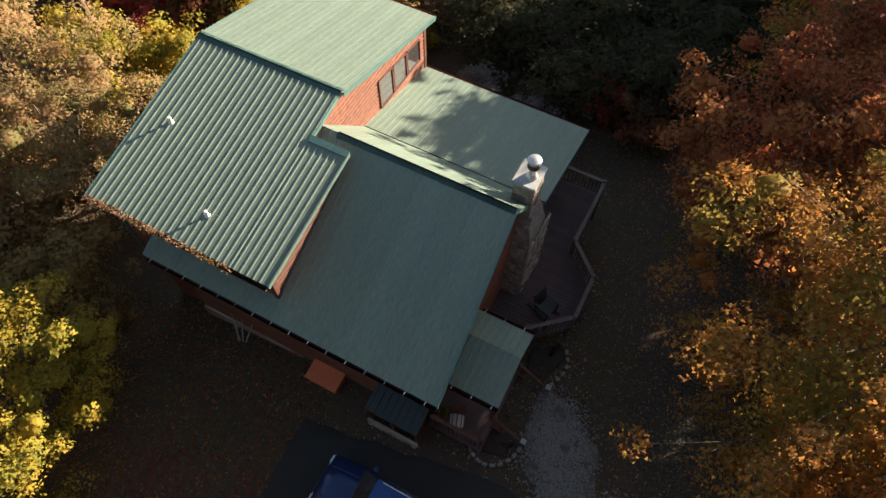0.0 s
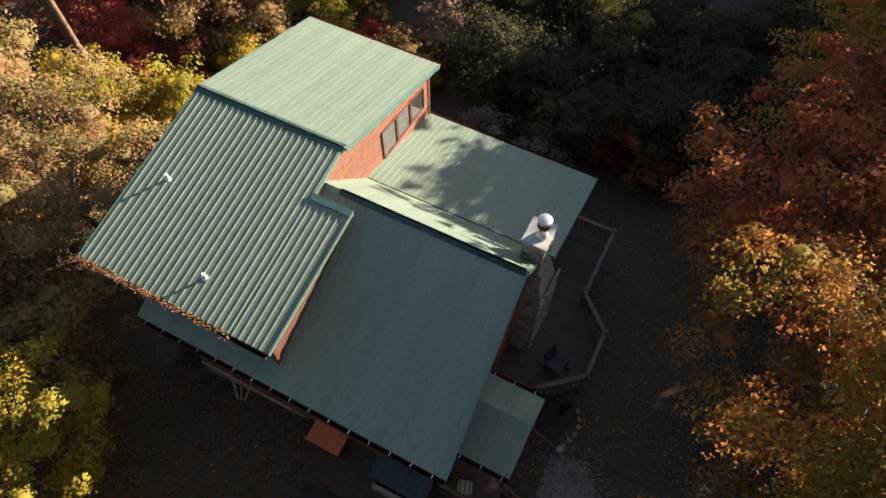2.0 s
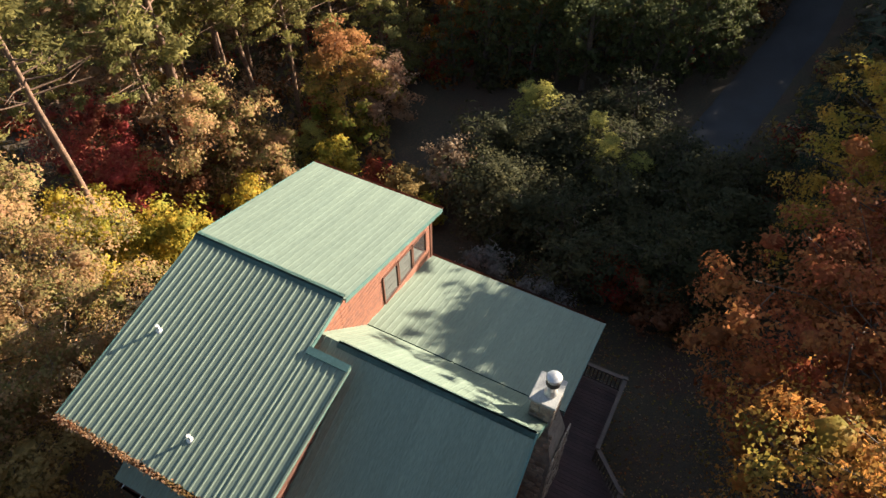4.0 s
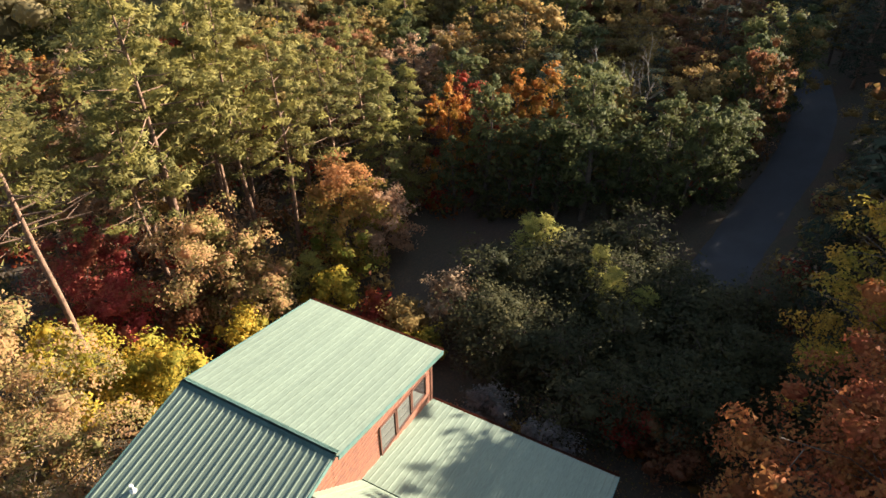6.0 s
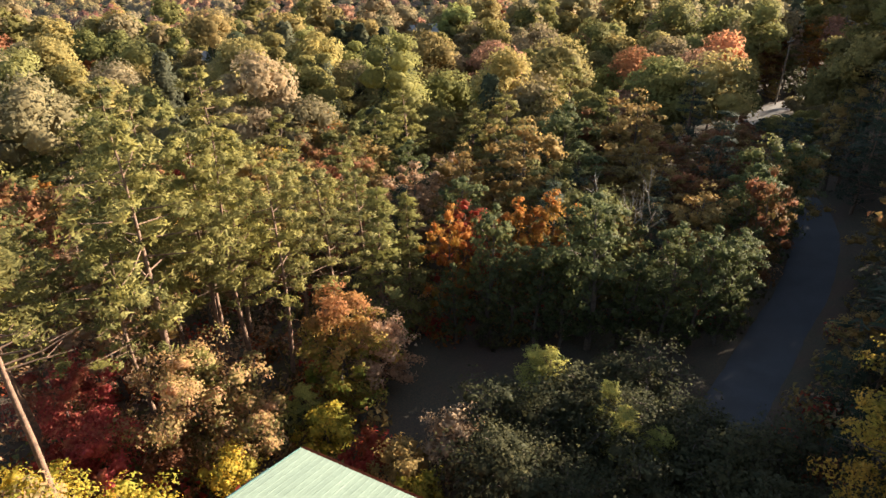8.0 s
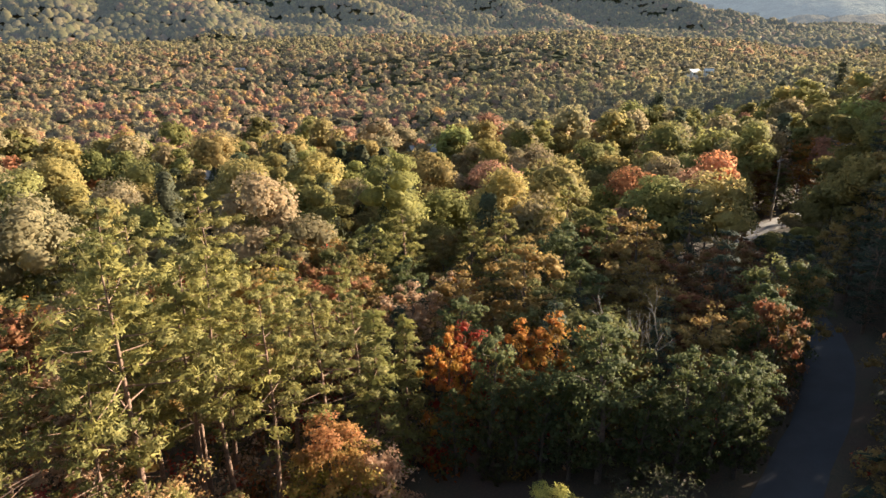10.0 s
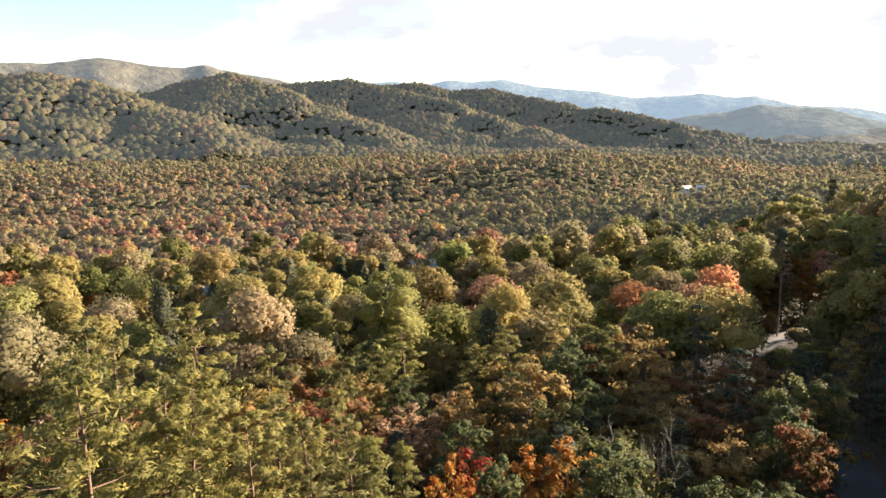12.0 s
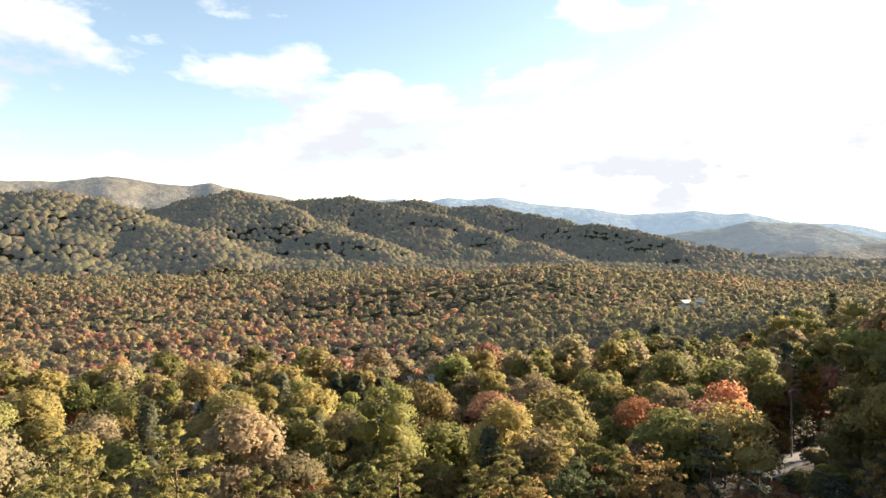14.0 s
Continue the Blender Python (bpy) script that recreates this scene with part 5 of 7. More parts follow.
def stones_on(corner, along, up, width, height, parent):
    """Flat fieldstones of uneven size over a face."""
    corner, along, up = Vector(corner), Vector(along).normalized(), Vector(up)
    upn = up.normalized()
    nrm = along.cross(upn).normalized()
    z = 0.0
    while z < height - 0.08:
        h = rng_s.uniform(0.13, 0.24)
        x = 0.0
        while x < width - 0.05:
            w = min(rng_s.uniform(0.16, 0.42), width - x)
            if w > 0.07:
                bm = bmesh.new()
                n = 7
                ring = []
                for k in range(n):
                    an = 2 * math.pi * k / n + rng_s.uniform(-0.25, 0.25)
                    cx = max(-0.47, min(0.47, 0.6 * math.cos(an))) * w
                    cz = max(-0.46, min(0.46, 0.6 * math.sin(an))) * h
                    ring.append(corner + along * (x + w / 2 + cx) + upn * (z + h / 2 + cz))
                d = rng_s.uniform(0.015, 0.045)
                mid = sum(ring, Vector()) / n
                a = [bm.verts.new(p - nrm * 0.01) for p in ring]
                b = [bm.verts.new(mid + (p - mid) * 0.86 + nrm * d) for p in ring]
                bm.faces.new(b)
                for k in range(n):
                    bm.faces.new((a[k], a[(k + 1) % n], b[(k + 1) % n], b[k]))
                part("stone", bm, M_STONE, parent)
            x += w
        z += h


stones_on((-0.76, 0.95, 2.3), (1, 0, 0), (0, 0, 1), 0.62, 1.2, chim)
stones_on((-0.12, 0.96, 2.2), (0, 1, 0), (0, 0, 1), 0.8, 1.3, chim)
stones_on((-0.55, 0.26, -2.1), (1, 0, 0), (-0.03, 0.116, 1), 0.76, 3.0, chim)
stones_on((0.265, 0.32, -2.1), (0.035, 1, 0), (-0.012, 0.1, 1), 1.6, 3.0, chim)
stones_on((-0.74, 0.66, 1.0), (1, 0, 0), (0, 0.23 / 1.2, 1), 0.8, 1.2, chim)
flue = part("flue", lathe_bm([(0.19, 0.0), (0.19, 0.06), (0.12, 0.2), (0.12, 0.42), (0.13, 0.45)], 20, (-0.36, 1.32, 3.62)), M_STEEL, chim, "galvanised steel flue")
part("flue_collar", lathe_bm([(0.125, 0.45), (0.2, 0.52), (0.2, 0.74), (0.15, 0.78)], 20, (-0.36, 1.32, 3.62)), M_SOOT, flue, "soot-dark slotted flue collar")
part("flue_hood", lathe_bm([(0.215, 0.75), (0.22, 0.8), (0.2, 0.84), (0.1, 0.88), (0.03, 0.895)], 20, (-0.36, 1.32, 3.62)), M_STEEL, flue, "domed steel flue hood")

# ---- deck ----
DZ = -2.08
DECK = [(-0.45, 5.8), (1.38, 5.8), (1.34, 2.85), (2.48, 1.75), (2.50, -0.02), (1.18, -1.2), (-0.45, -1.2)]
deck = new("deck")
deck.matrix_world = HOUSE
tagged(deck, "dark brown stained wooden deck with railings beside the cabin", "deck")
part("frame", poly_bm([(x * 0.985, y * 0.985, DZ - 0.045) for x, y in DECK], 0.18), M_RAIL, deck)


def deck_span(y):
    """Right-hand limit of the boards at y."""
    pts = DECK[1:6]
    for (ax, ay), (bx, by) in zip(pts, pts[1:]):
        if by <= y <= ay:
            return ax + (bx - ax) * (ay - y) / (ay - by)
    return None


y = -1.13
while y < 5.78:
    xe = deck_span(y)
    if xe:
        part("deck_board", box_bm(-0.44, xe - 0.01, y - 0.066, y + 0.066, DZ - 0.04, DZ), M_DECK, deck)
    y += 0.14


def railing(a, b, parent):
    """Posts, two rails and square balusters between two corners."""
    a, b = Vector((*a, DZ)), Vector((*b, DZ))
    r_ = part("railing", beam_bm(a + Vector((0, 0, 0.93)), b + Vector((0, 0, 0.93)), 0.14, 0.04), M_RAIL, parent, "dark brown wooden railing with square balusters")
    part("bottom_rail", beam_bm(a + Vector((0, 0, 0.12)), b + Vector((0, 0, 0.12)), 0.04, 0.07), M_RAIL, r_)
    part("upper_rail", beam_bm(a + Vector((0, 0, 0.86)), b + Vector((0, 0, 0.86)), 0.04, 0.07), M_RAIL, r_)
    n = max(3, int((b - a).length / 0.14))
    me = None
    for i in range(1, n):
        p = a + (b - a) * i / n
        if me is None:
            o = part("baluster", box_bm(-0.019, 0.019, -0.019, 0.019, 0.12, 0.88), M_RAIL, r_)
            me = o.data
        else:
            o = new("baluster", me)
            o.parent = r_
        o.location = p
    return r_


corners = [(-0.35, 5.74), (1.33, 5.74), (1.29, 2.82), (2.43, 1.73), (2.45, 0.0), (1.16, -1.14)]
for a, b in zip(corners, corners[1:]):
    railing(a, b, deck)
for cx, cy in corners[1:]:
    zg = at_house(cx, cy)[2]
    part("post", box_bm(cx - 0.05, cx + 0.05, cy - 0.05, cy + 0.05, zg - 0.3, DZ + 0.99, 0.008), M_RAIL, deck)
    part("post_cap", box_bm(cx - 0.07, cx + 0.07, cy - 0.07, cy + 0.07, DZ + 0.99, DZ + 1.03, 0.01), M_RAIL, deck)


def rocking_chair():
    e = new("rocking_chair")
    tagged(e, "black wooden rocking chair standing on the deck", "chair")
    part("seat", box_bm(-0.27, 0.27, -0.24, 0.26, 0.42, 0.455, 0.012), M_BLACK, e)
    back = bmesh.new()
    for k in range(7):
        x = -0.21 + 0.07 * k
        beam_bm((x, 0.25, 0.46), (x, 0.42, 1.05), 0.04, 0.015, back)
    part("back_slats", back, M_BLACK, e)
    part("top_rail", beam_bm((-0.29, 0.43, 1.08), (0.29, 0.43, 1.08), 0.03, 0.1, bevel=0.01), M_BLACK, e)
    for s in (-1, 1):
        part("back_post", beam_bm((s * 0.27, 0.22, 0.1), (s * 0.27, 0.44, 1.12), 0.04, 0.045), M_BLACK, e)
        part("front_leg", beam_bm((s * 0.27, -0.22, 0.08), (s * 0.27, -0.24, 0.68), 0.045, 0.045), M_BLACK, e)
        part("armrest", box_bm(s * 0.29 - 0.05, s * 0.29 + 0.05, -0.3, 0.34, 0.66, 0.69, 0.01), M_BLACK, e)
        bm = bmesh.new()
        pts = [(s * 0.27, -0.45 + 0.11 * k, 0.02 + 0.10 * ((k - 4.2) / 4.5) ** 2) for k in range(11)]
        for p, q in zip(pts, pts[1:]):
            beam_bm(p, q, 0.035, 0.045, bm)
        part("rocker", bm, M_BLACK, e)
    return e


chair = rocking_chair()
chair.matrix_world = HOUSE @ pose(1.42, 0.12, DZ, 0, 0, 72)

# ---- small porch with a gable roof ----
PX0, PX1 = -0.4, 1.58
roof_plane(PX0, PX1, -4.6, 0.62, -3.12, 1.2, "small green metal porch roof slope", 0.008)
roof_plane(PX0, PX1, -2.08, 0.72, -3.12, 1.2, "small green metal porch roof slope", 0.008)
gutter(PX0 + 0.35, PX1, -4.6, 0.6, -1)
gutter(PX0 + 0.2, PX1, -2.08, 0.7, 1)
porch = new("porch")
porch.matrix_world = HOUSE
tagged(porch, "small covered wooden entry porch with steps", "porch")
part("floor", box_bm(-0.42, 1.5, -5.35, -1.9, -2.35, -2.2), M_DECK, porch)
part("skirt", box_bm(-0.4, 1.45, -5.3, -1.95, -3.9, -2.36), M_BROWN, porch)
for x, y in ((1.42, -4.45), (1.42, -2.2)):
    part("post", box_bm(x - 0.06, x + 0.06, y - 0.06, y + 0.06, -2.2, 0.62, 0.01), M_BROWN, porch)
for a, b in (((-0.35, -5.28), (1.42, -5.28)), ((1.42, -5.28), (1.42, -4.5))):
    railing_z = Vector((0, 0, -0.12))
    r_ = part("railing", beam_bm(Vector((*a, -1.25)), Vector((*b, -1.25)), 0.13, 0.05), M_BROWN, porch, "brown porch railing")
    n = max(3, int((Vector(b) - Vector(a)).length / 0.15))
    for i in range(n + 1):
        p = Vector(a) + (Vector(b) - Vector(a)) * i / n
        part("baluster", box_bm(p.x - 0.018, p.x + 0.018, p.y - 0.018, p.y + 0.018, -2.2, -1.26), M_BROWN, r_)
for k in range(5):
    part("step", box_bm(1.5 + 0.27 * k, 1.79 + 0.27 * k, -4.35, -2.4, -2.42 - 0.19 * (k + 1), -2.38 - 0.19 * (k + 1), 0.008), M_DECK, porch)
for y in (-4.4, -2.35):
    part("stringer", beam_bm((1.45, y, -2.35), (2.85, y, -3.35), 0.05, 0.24), M_BROWN, porch)
    part("handrail", beam_bm((1.45, y, -1.35), (2.6, y, -2.35), 0.09, 0.05), M_BROWN, porch)
    part("newel", box_bm(2.55, 2.67, y - 0.06, y + 0.06, -3.5, -2.2, 0.01), M_BROWN, porch)
    part("newel_cap", box_bm(2.52, 2.70, y - 0.09, y + 0.09, -2.2, -2.15, 0.01), M_CONC, porch)

# ---- power line by the road, far roofs ----
M_WIRE = surface("weathered_wire", (0.05, 0.05, 0.05), (0.03, 0.03, 0.03), 5, 0.6)
M_POLE = surface("pole_wood", (0.3, 0.24, 0.18), (0.2, 0.16, 0.12), 5, 0.9, 0, 0.4, 30, 20)


def utility_pole(x, y, height):
    e = new("utility_pole")
    tagged(e, "weathered wooden utility pole standing beside the road", "pole", "utility poles")
    part("shaft", lathe_bm([(0.15, -0.5), (0.14, 0.0), (0.1, height)], 10), M_POLE, e)
    part("crossarm", box_bm(-1.1, 1.1, -0.06, 0.06, height - 0.7, height - 0.58), M_POLE, e)
    for k in (-1.0, -0.35, 0.35, 1.0):
        part("insulator", lathe_bm([(0.05, 0), (0.06, 0.05), (0.03, 0.12)], 8, (k, 0, height - 0.58)), M_STEEL, e)
    return stand(e, x, y, 40)


POLES = [(36.0, 47.5, 9.0), (56.5, 92.0, 9.0), (54.4, 106.6, 10.5)]
for p in POLES:
    utility_pole(*p)


def wire(a, b, sag, thick=0.012):
    vs, fs = [], []
    pts = []
    for k in range(15):
        t = k / 14
        p = Vector(a).lerp(Vector(b), t)
        p.z -= sag * 4 * t * (1 - t)
        pts.append(tuple(p))
    tube(vs, fs, pts, [thick] * 15, 4)
    o_ = new("power_line", mesh_from("power_line", vs, fs, False, (M_WIRE,)))
    return tagged(o_, "thin dark power line strung between poles", "wire", "power lines")


tops = [Vector((x, y, float(ground(x, y)) + h - 0.4)) for x, y, h in POLES]
for off in (-0.9, 0.3, 0.9):
    for a, b in zip(tops, tops[1:]):
        wire(a + Vector((off, 0, 0)), b + Vector((off, 0, 0)), 1.2)
    wire(tops[0] + Vector((0, off, 0)), Vector((4.0, 62.0, -3.0 + off)), 0.8)


def far_house(x, y, turn, wall, roof, label, size=1.0, lift=0.0):
    e = new("house")
    tagged(e, label, "house")
    part("wall", box_bm(-5, 5, -3.5, 3.5, -2 - lift / size, 3.2), wall, e)
    for s in (-1, 1):
        part("roof", poly_bm([(-5.4, s * 4.0, 2.9), (5.4, s * 4.0, 2.9), (5.4, 0, 5.2), (-5.4, 0, 5.2)], 0.15), roof, e)
    for k in range(3):
        w_ = part("window", box_bm(-3.6 + 3 * k, -2.4 + 3 * k, -3.56, -3.5, 0.9, 2.2), M_GLASS, e)
        part("door" if k == 1 else "shutter", box_bm(-2.3 + 3 * k, -2.0 + 3 * k, -3.55, -3.5, 0.9, 2.2), M_BROWN, e)
    e.matrix_world = pose(x, y, float(ground(x, y)) + lift, 0, 0, turn) @ Matrix.Diagonal((size, size, size, 1))
    return e


M_GREYROOF = surface("grey_roof", (0.26, 0.25, 0.25), (0.18, 0.18, 0.18), 1, 0.6)
M_PALEWALL = surface("pale_wall", (0.62, 0.6, 0.56), (0.5, 0.48, 0.45), 1, 0.8)
M_DARKWALL = surface("log_wall", (0.24, 0.17, 0.12), (0.16, 0.11, 0.08), 1, 0.8)
far_house(-158, 606, 10, M_DARKWALL, M_GREYROOF, "distant cabin with a pale grey roof among tall pines", 0.8, 3.0)
far_house(183, 470, 25, M_PALEWALL, M_PALEWALL, "distant white-roofed house in the valley", 0.8, 5.0)
far_house(195, 474, -10, M_PALEWALL, M_PALEWALL, "small white-roofed building across the valley", 0.6, 5.0)
far_house(-0.6, 158.0, 20, M_PALEWALL, M_GREYROOF, "pale house half hidden between the crowns", 0.6, 7.0)
far_house(-39.4, 134.8, -20, M_PALEWALL, M_GREYROOF, "grey-roofed house half hidden between the crowns", 0.7, 5.0)

# ---- yard ----
yard_rng = random.Random(17)


def patch_on_land(name, outline, lift, mat, label, category, cells=16):
    """A patch of ground cover that follows the land; the outline is in house axes."""
    bm = bmesh.new()
    cx = sum(p[0] for p in outline) / len(outline)
    cy = sum(p[1] for p in outline) / len(outline)
    pts = []
    for i in range(len(outline)):
        (ax, ay), (bx, by) = outline[i], outline[(i + 1) % len(outline)]
        for k in range(4):
            t = k / 4
            j = 0.12
            pts.append((ax + (bx - ax) * t + yard_rng.uniform(-j, j), ay + (by - ay) * t + yard_rng.uniform(-j, j)))
    rings = []
    for s in (1.0, 0.97, 0.8, 0.55, 0.28):
        ring = []
        for px, py in pts:
            wx, wy, wz = at_house(cx + (px - cx) * s, cy + (py - cy) * s)
            ring.append(bm.verts.new((wx, wy, wz + (lift if s < 1 else -0.05))))
        rings.append(ring)
    n = len(pts)
    for a, b in zip(rings, rings[1:]):
        for k in range(n):
            bm.faces.new((a[k], a[(k + 1) % n], b[(k + 1) % n], b[k]))
    bm.faces.new(rings[-1])
    o = part(name, bm, mat, None)
    for p in o.data.polygons:
        p.use_smooth = True
    return tagged(o, label, category, kind="structure")


M_GRAVEL = surface("pale_gravel", (0.185, 0.165, 0.142), (0.065, 0.058, 0.05), 2.6, 0.95, 0, 0.7, 45, 28)
M_ASPH = surface("asphalt", (0.034, 0.032, 0.031), (0.024, 0.023, 0.022), 0.8, 0.9, 0, 0.5, 80, 40)
M_BED = surface("dark_mulch", (0.045, 0.03, 0.022), (0.025, 0.018, 0.014), 3, 0.95, 0, 0.8, 40, 20)
patch_on_land("gravel", [(2.5, -2.2), (3.7, -2.5), (5.1, -3.8), (5.6, -6.0), (4.2, -6.2), (3.0, -5.0), (2.4, -3.9)], 0.04, M_GRAVEL, "pale gravel apron at the foot of the porch steps", "gravel")
patch_on_land("driveway", [(-4.5, -7.0), (-0.8, -6.4), (2.6, -5.8), (6.5, -7.2), (6.5, -14.0), (-4.0, -14.0)], 0.06, M_ASPH, "dark asphalt parking area beside the cabin", "driveway")
patch_on_land("flower_bed", [(0.9, -5.3), (2.2, -5.1), (2.5, -4.4), (2.0, -4.3), (1.0, -4.6)], 0.05, M_BED, "dark mulched flower bed by the porch", "bed")
patch_on_land("flower_bed", [(1.6, -2.1), (2.3, -2.1), (2.75, -1.3), (2.4, -0.6), (1.6, -1.2)], 0.05, M_BED, "dark mulched flower bed by the deck", "bed")


def pebbles(name, label, n, spots, spread, size, mat, seed):
    """Loose stones strewn round the spots (in house axes), thinning outwards."""
    rng = np.random.default_rng(seed)
    c = np.array(spots)[rng.integers(0, len(spots), n)] + rng.normal(0, spread, (n, 2))
    w = np.array([at_house(px, py) for px, py in c])
    r_ = size * rng.uniform(0.5, 1.6, n)
    oct_v = np.array([(1, 0, 0), (0, 1, 0), (-1, 0, 0), (0, -1, 0), (0, 0, 0.7), (0, 0, -0.7)])
    oct_f = np.array([(0, 1, 4), (1, 2, 4), (2, 3, 4), (3, 0, 4)])
    v = oct_v[None] * (1 + rng.uniform(-0.35, 0.35, (n, 6, 1)))
    v = w[:, None, :] + np.array([0, 0, 0.045]) + v * r_[:, None, None]
    f = oct_f[None] + 6 * np.arange(n)[:, None, None]
    o_ = new(name, mesh_from(name, v.reshape(-1, 3), f.reshape(-1, 3), False, (mat,)))
    return tagged(o_, label, "gravel", kind="stuff")


M_PEBBLE = surface("pebble", (0.3, 0.28, 0.26), (0.16, 0.15, 0.14), 30, 0.9)
M_PEBBLE_DARK = surface("dark_pebble", (0.12, 0.12, 0.115), (0.06, 0.06, 0.058), 30, 0.9)
pebbles("gravel_stones", "loose pale gravel stones strewn round the apron", 5200, [(3.2, -3.0), (3.6, -3.6), (4.0, -4.4), (4.3, -5.2), (4.6, -5.8), (3.4, -4.2)], 0.5, 0.028, M_PEBBLE, 61)
pebbles("drive_stones", "dark gravel stones along the drive by the maple", 6000, [(6.5, -1.0), (6.8, 1.5), (7.0, 4.0), (7.2, -3.5), (6.6, 6.5), (8.0, 0.0)], 1.2, 0.03, M_PEBBLE_DARK, 62)


def edging(pts):
    """A curved row of edging blocks."""
    e = new("bed_edging")
    tagged(e, "curved pale stone edging round a flower bed", "edging")
    for a, b in zip(pts, pts[1:]):
        n = max(1, int(math.dist(a, b) / 0.2))
        for k in range(n):
            t = (k + 0.5) / n
            x, y = a[0] + (b[0] - a[0]) * t, a[1] + (b[1] - a[1]) * t
            wx, wy, wz = at_house(x, y)
            an = math.degrees(math.atan2(b[1] - a[1], b[0] - a[0])) + HAZ + yard_rng.uniform(-8, 8)
            part("block", box_bm(-0.095, 0.095, -0.06, 0.06, -0.05, 0.11, 0.02), M_PEBBLE, e, m=pose(wx, wy, wz, 0, 0, an))
    return e


edging([(0.95, -5.05), (1.2, -5.4), (1.65, -5.6), (2.15, -5.45), (2.5, -5.0), (2.62, -4.5)])
edging([(2.6, -2.25), (2.85, -1.75), (2.9, -1.2), (2.6, -0.7)])


def flat_stone(x, y, rad, seed):
    rr = random.Random(seed)
    bm = bmesh.new()
    n = 9
    ring = [(rad * rr.uniform(0.75, 1.1) * math.cos(2 * math.pi * k / n), rad * rr.uniform(0.75, 1.1) * math.sin(2 * math.pi * k / n)) for k in range(n)]
    a = [bm.verts.new((px, py, -0.04)) for px, py in ring]
    b = [bm.verts.new((px * 0.93, py * 0.93, 0.05)) for px, py in ring]
    bm.faces.new(b)
    for k in range(n):
        bm.faces.new((a[k], a[(k + 1) % n], b[(k + 1) % n], b[k]))
    o = part("stepping_stone", bm, M_GRAVEL, None)
    wx, wy, wz = at_house(x, y)
    o.matrix_world = pose(wx, wy, wz + 0.04, 0, 0, rr.uniform(0, 360))
    return tagged(o, "flat pale stepping stone set in the gravel", "stone", "stepping stones")


for i, (x, y, rad) in enumerate(((3.34, -2.95, 0.27), (3.2, -4.95, 0.22), (3.9, -3.9, 0.18))):
    flat_stone(x, y, rad, i)


def hatch_box():
    """A low orange box with a sloped lid against the wall."""
    e = new("storage_box")
    tagged(e, "orange-red painted wooden storage box against the cabin wall", "box")
    part("body", box_bm(-0.58, 0.58, -0.32, 0.32, 0.0, 0.46, 0.012), M_ORANGE, e)
    part("lid", poly_bm([(-0.63, -0.38, 0.52), (0.63, -0.38, 0.52), (0.63, 0.34, 0.60), (-0.63, 0.34, 0.60)], 0.05), M_ORANGE, e)
    return e


hb = hatch_box()
bx, by, bz = at_house(-4.45, -5.44)
hb.matrix_world = pose(bx, by, bz - 0.06, 0, 0, HAZ)


def lean_to():
    e = new("lean_to")
    tagged(e, "small lean-to shelter with a green roof and red-brown posts", "shed")
    part("roof", poly_bm([(-0.95, -0.55, 1.5), (0.95, -0.55, 1.5), (0.95, 0.5, 1.75), (-0.95, 0.5, 1.75)], 0.06), M_SHED, e)
    for k in range(8):
        x = -0.85 + k * 0.243
        part("rib", beam_bm((x, -0.55, 1.515), (x, 0.5, 1.765), 0.035, 0.03), M_SHED, e)
    for x in (-0.85, 0.0, 0.85):
        part("post", box_bm(x - 0.05, x + 0.05, -0.5, -0.4, -0.2, 1.48), M_BROWN, e)
    part("side_panel", box_bm(0.83, 0.87, -0.45, 0.45, 0.0, 1.5), M_BROWN, e)
    part("base", box_bm(-0.95, 0.95, -0.62, -0.5, -0.3, 0.35, 0.02), M_FOUND, e, "low stone wall at the foot of the shelter")
    for k in range(9):
        part("stone", box_bm(-0.93 + k * 0.21, -0.75 + k * 0.21, -0.66, -0.6, 0.02 + 0.1 * (k % 2), 0.16 + 0.1 * (k % 2), 0.02), M_STONE, e)
    return e


lt = lean_to()
lx, ly, lz = at_house(-1.4, -5.5)
lt.matrix_world = pose(lx, ly, lz, 0, 0, HAZ)

# things on the porch
pot = new("flower_pot")
tagged(pot, "terracotta flower pot with a small plant on the porch", "pot")
part("pot", lathe_bm([(0.10, 0.0), (0.15, 0.24), (0.17, 0.24), (0.17, 0.29), (0.14, 0.29)], 16), M_ORANGE, pot)
prng = np.random.default_rng(4)
pv_, pf_ = leaf_quads(prng, prng.normal(0, 0.1, (160, 3)) + np.array([0, 0, 0.42]), 0.05, 0.03)
o = new("foliage", mesh_from("foliage", pv_, pf_, False, (FOLIAGE["green"],)))
o.parent = pot
pot.matrix_world = HOUSE @ pose(-0.12, -4.85, -2.2)
M_CUSH = surface("pale_cushion", (0.55, 0.5, 0.42), (0.42, 0.37, 0.31), 4, 0.9)
bench = new("porch_chair")
tagged(bench, "wooden porch chair with a pale striped cushion", "chair")
part("seat", box_bm(-0.26, 0.26, -0.25, 0.25, 0.38, 0.43, 0.01), M_BROWN, bench)
part("cushion", box_bm(-0.23, 0.23, -0.22, 0.22, 0.43, 0.52, 0.035), M_CUSH, bench, "pale striped cushion")
for k in range(3):
    part("stripe", box_bm(-0.17 + 0.15 * k, -0.13 + 0.15 * k, -0.21, 0.21, 0.519, 0.523), M_WALL, bench)
part("backrest", beam_bm((0.0, 0.27, 0.42), (0.0, 0.36, 0.95), 0.5, 0.03), M_BROWN, bench)
for sx in (-0.23, 0.23):
    for sy in (-0.22, 0.22):
        part("leg", box_bm(sx - 0.02, sx + 0.02, sy - 0.02, sy + 0.02, 0.0, 0.38), M_BROWN, bench)
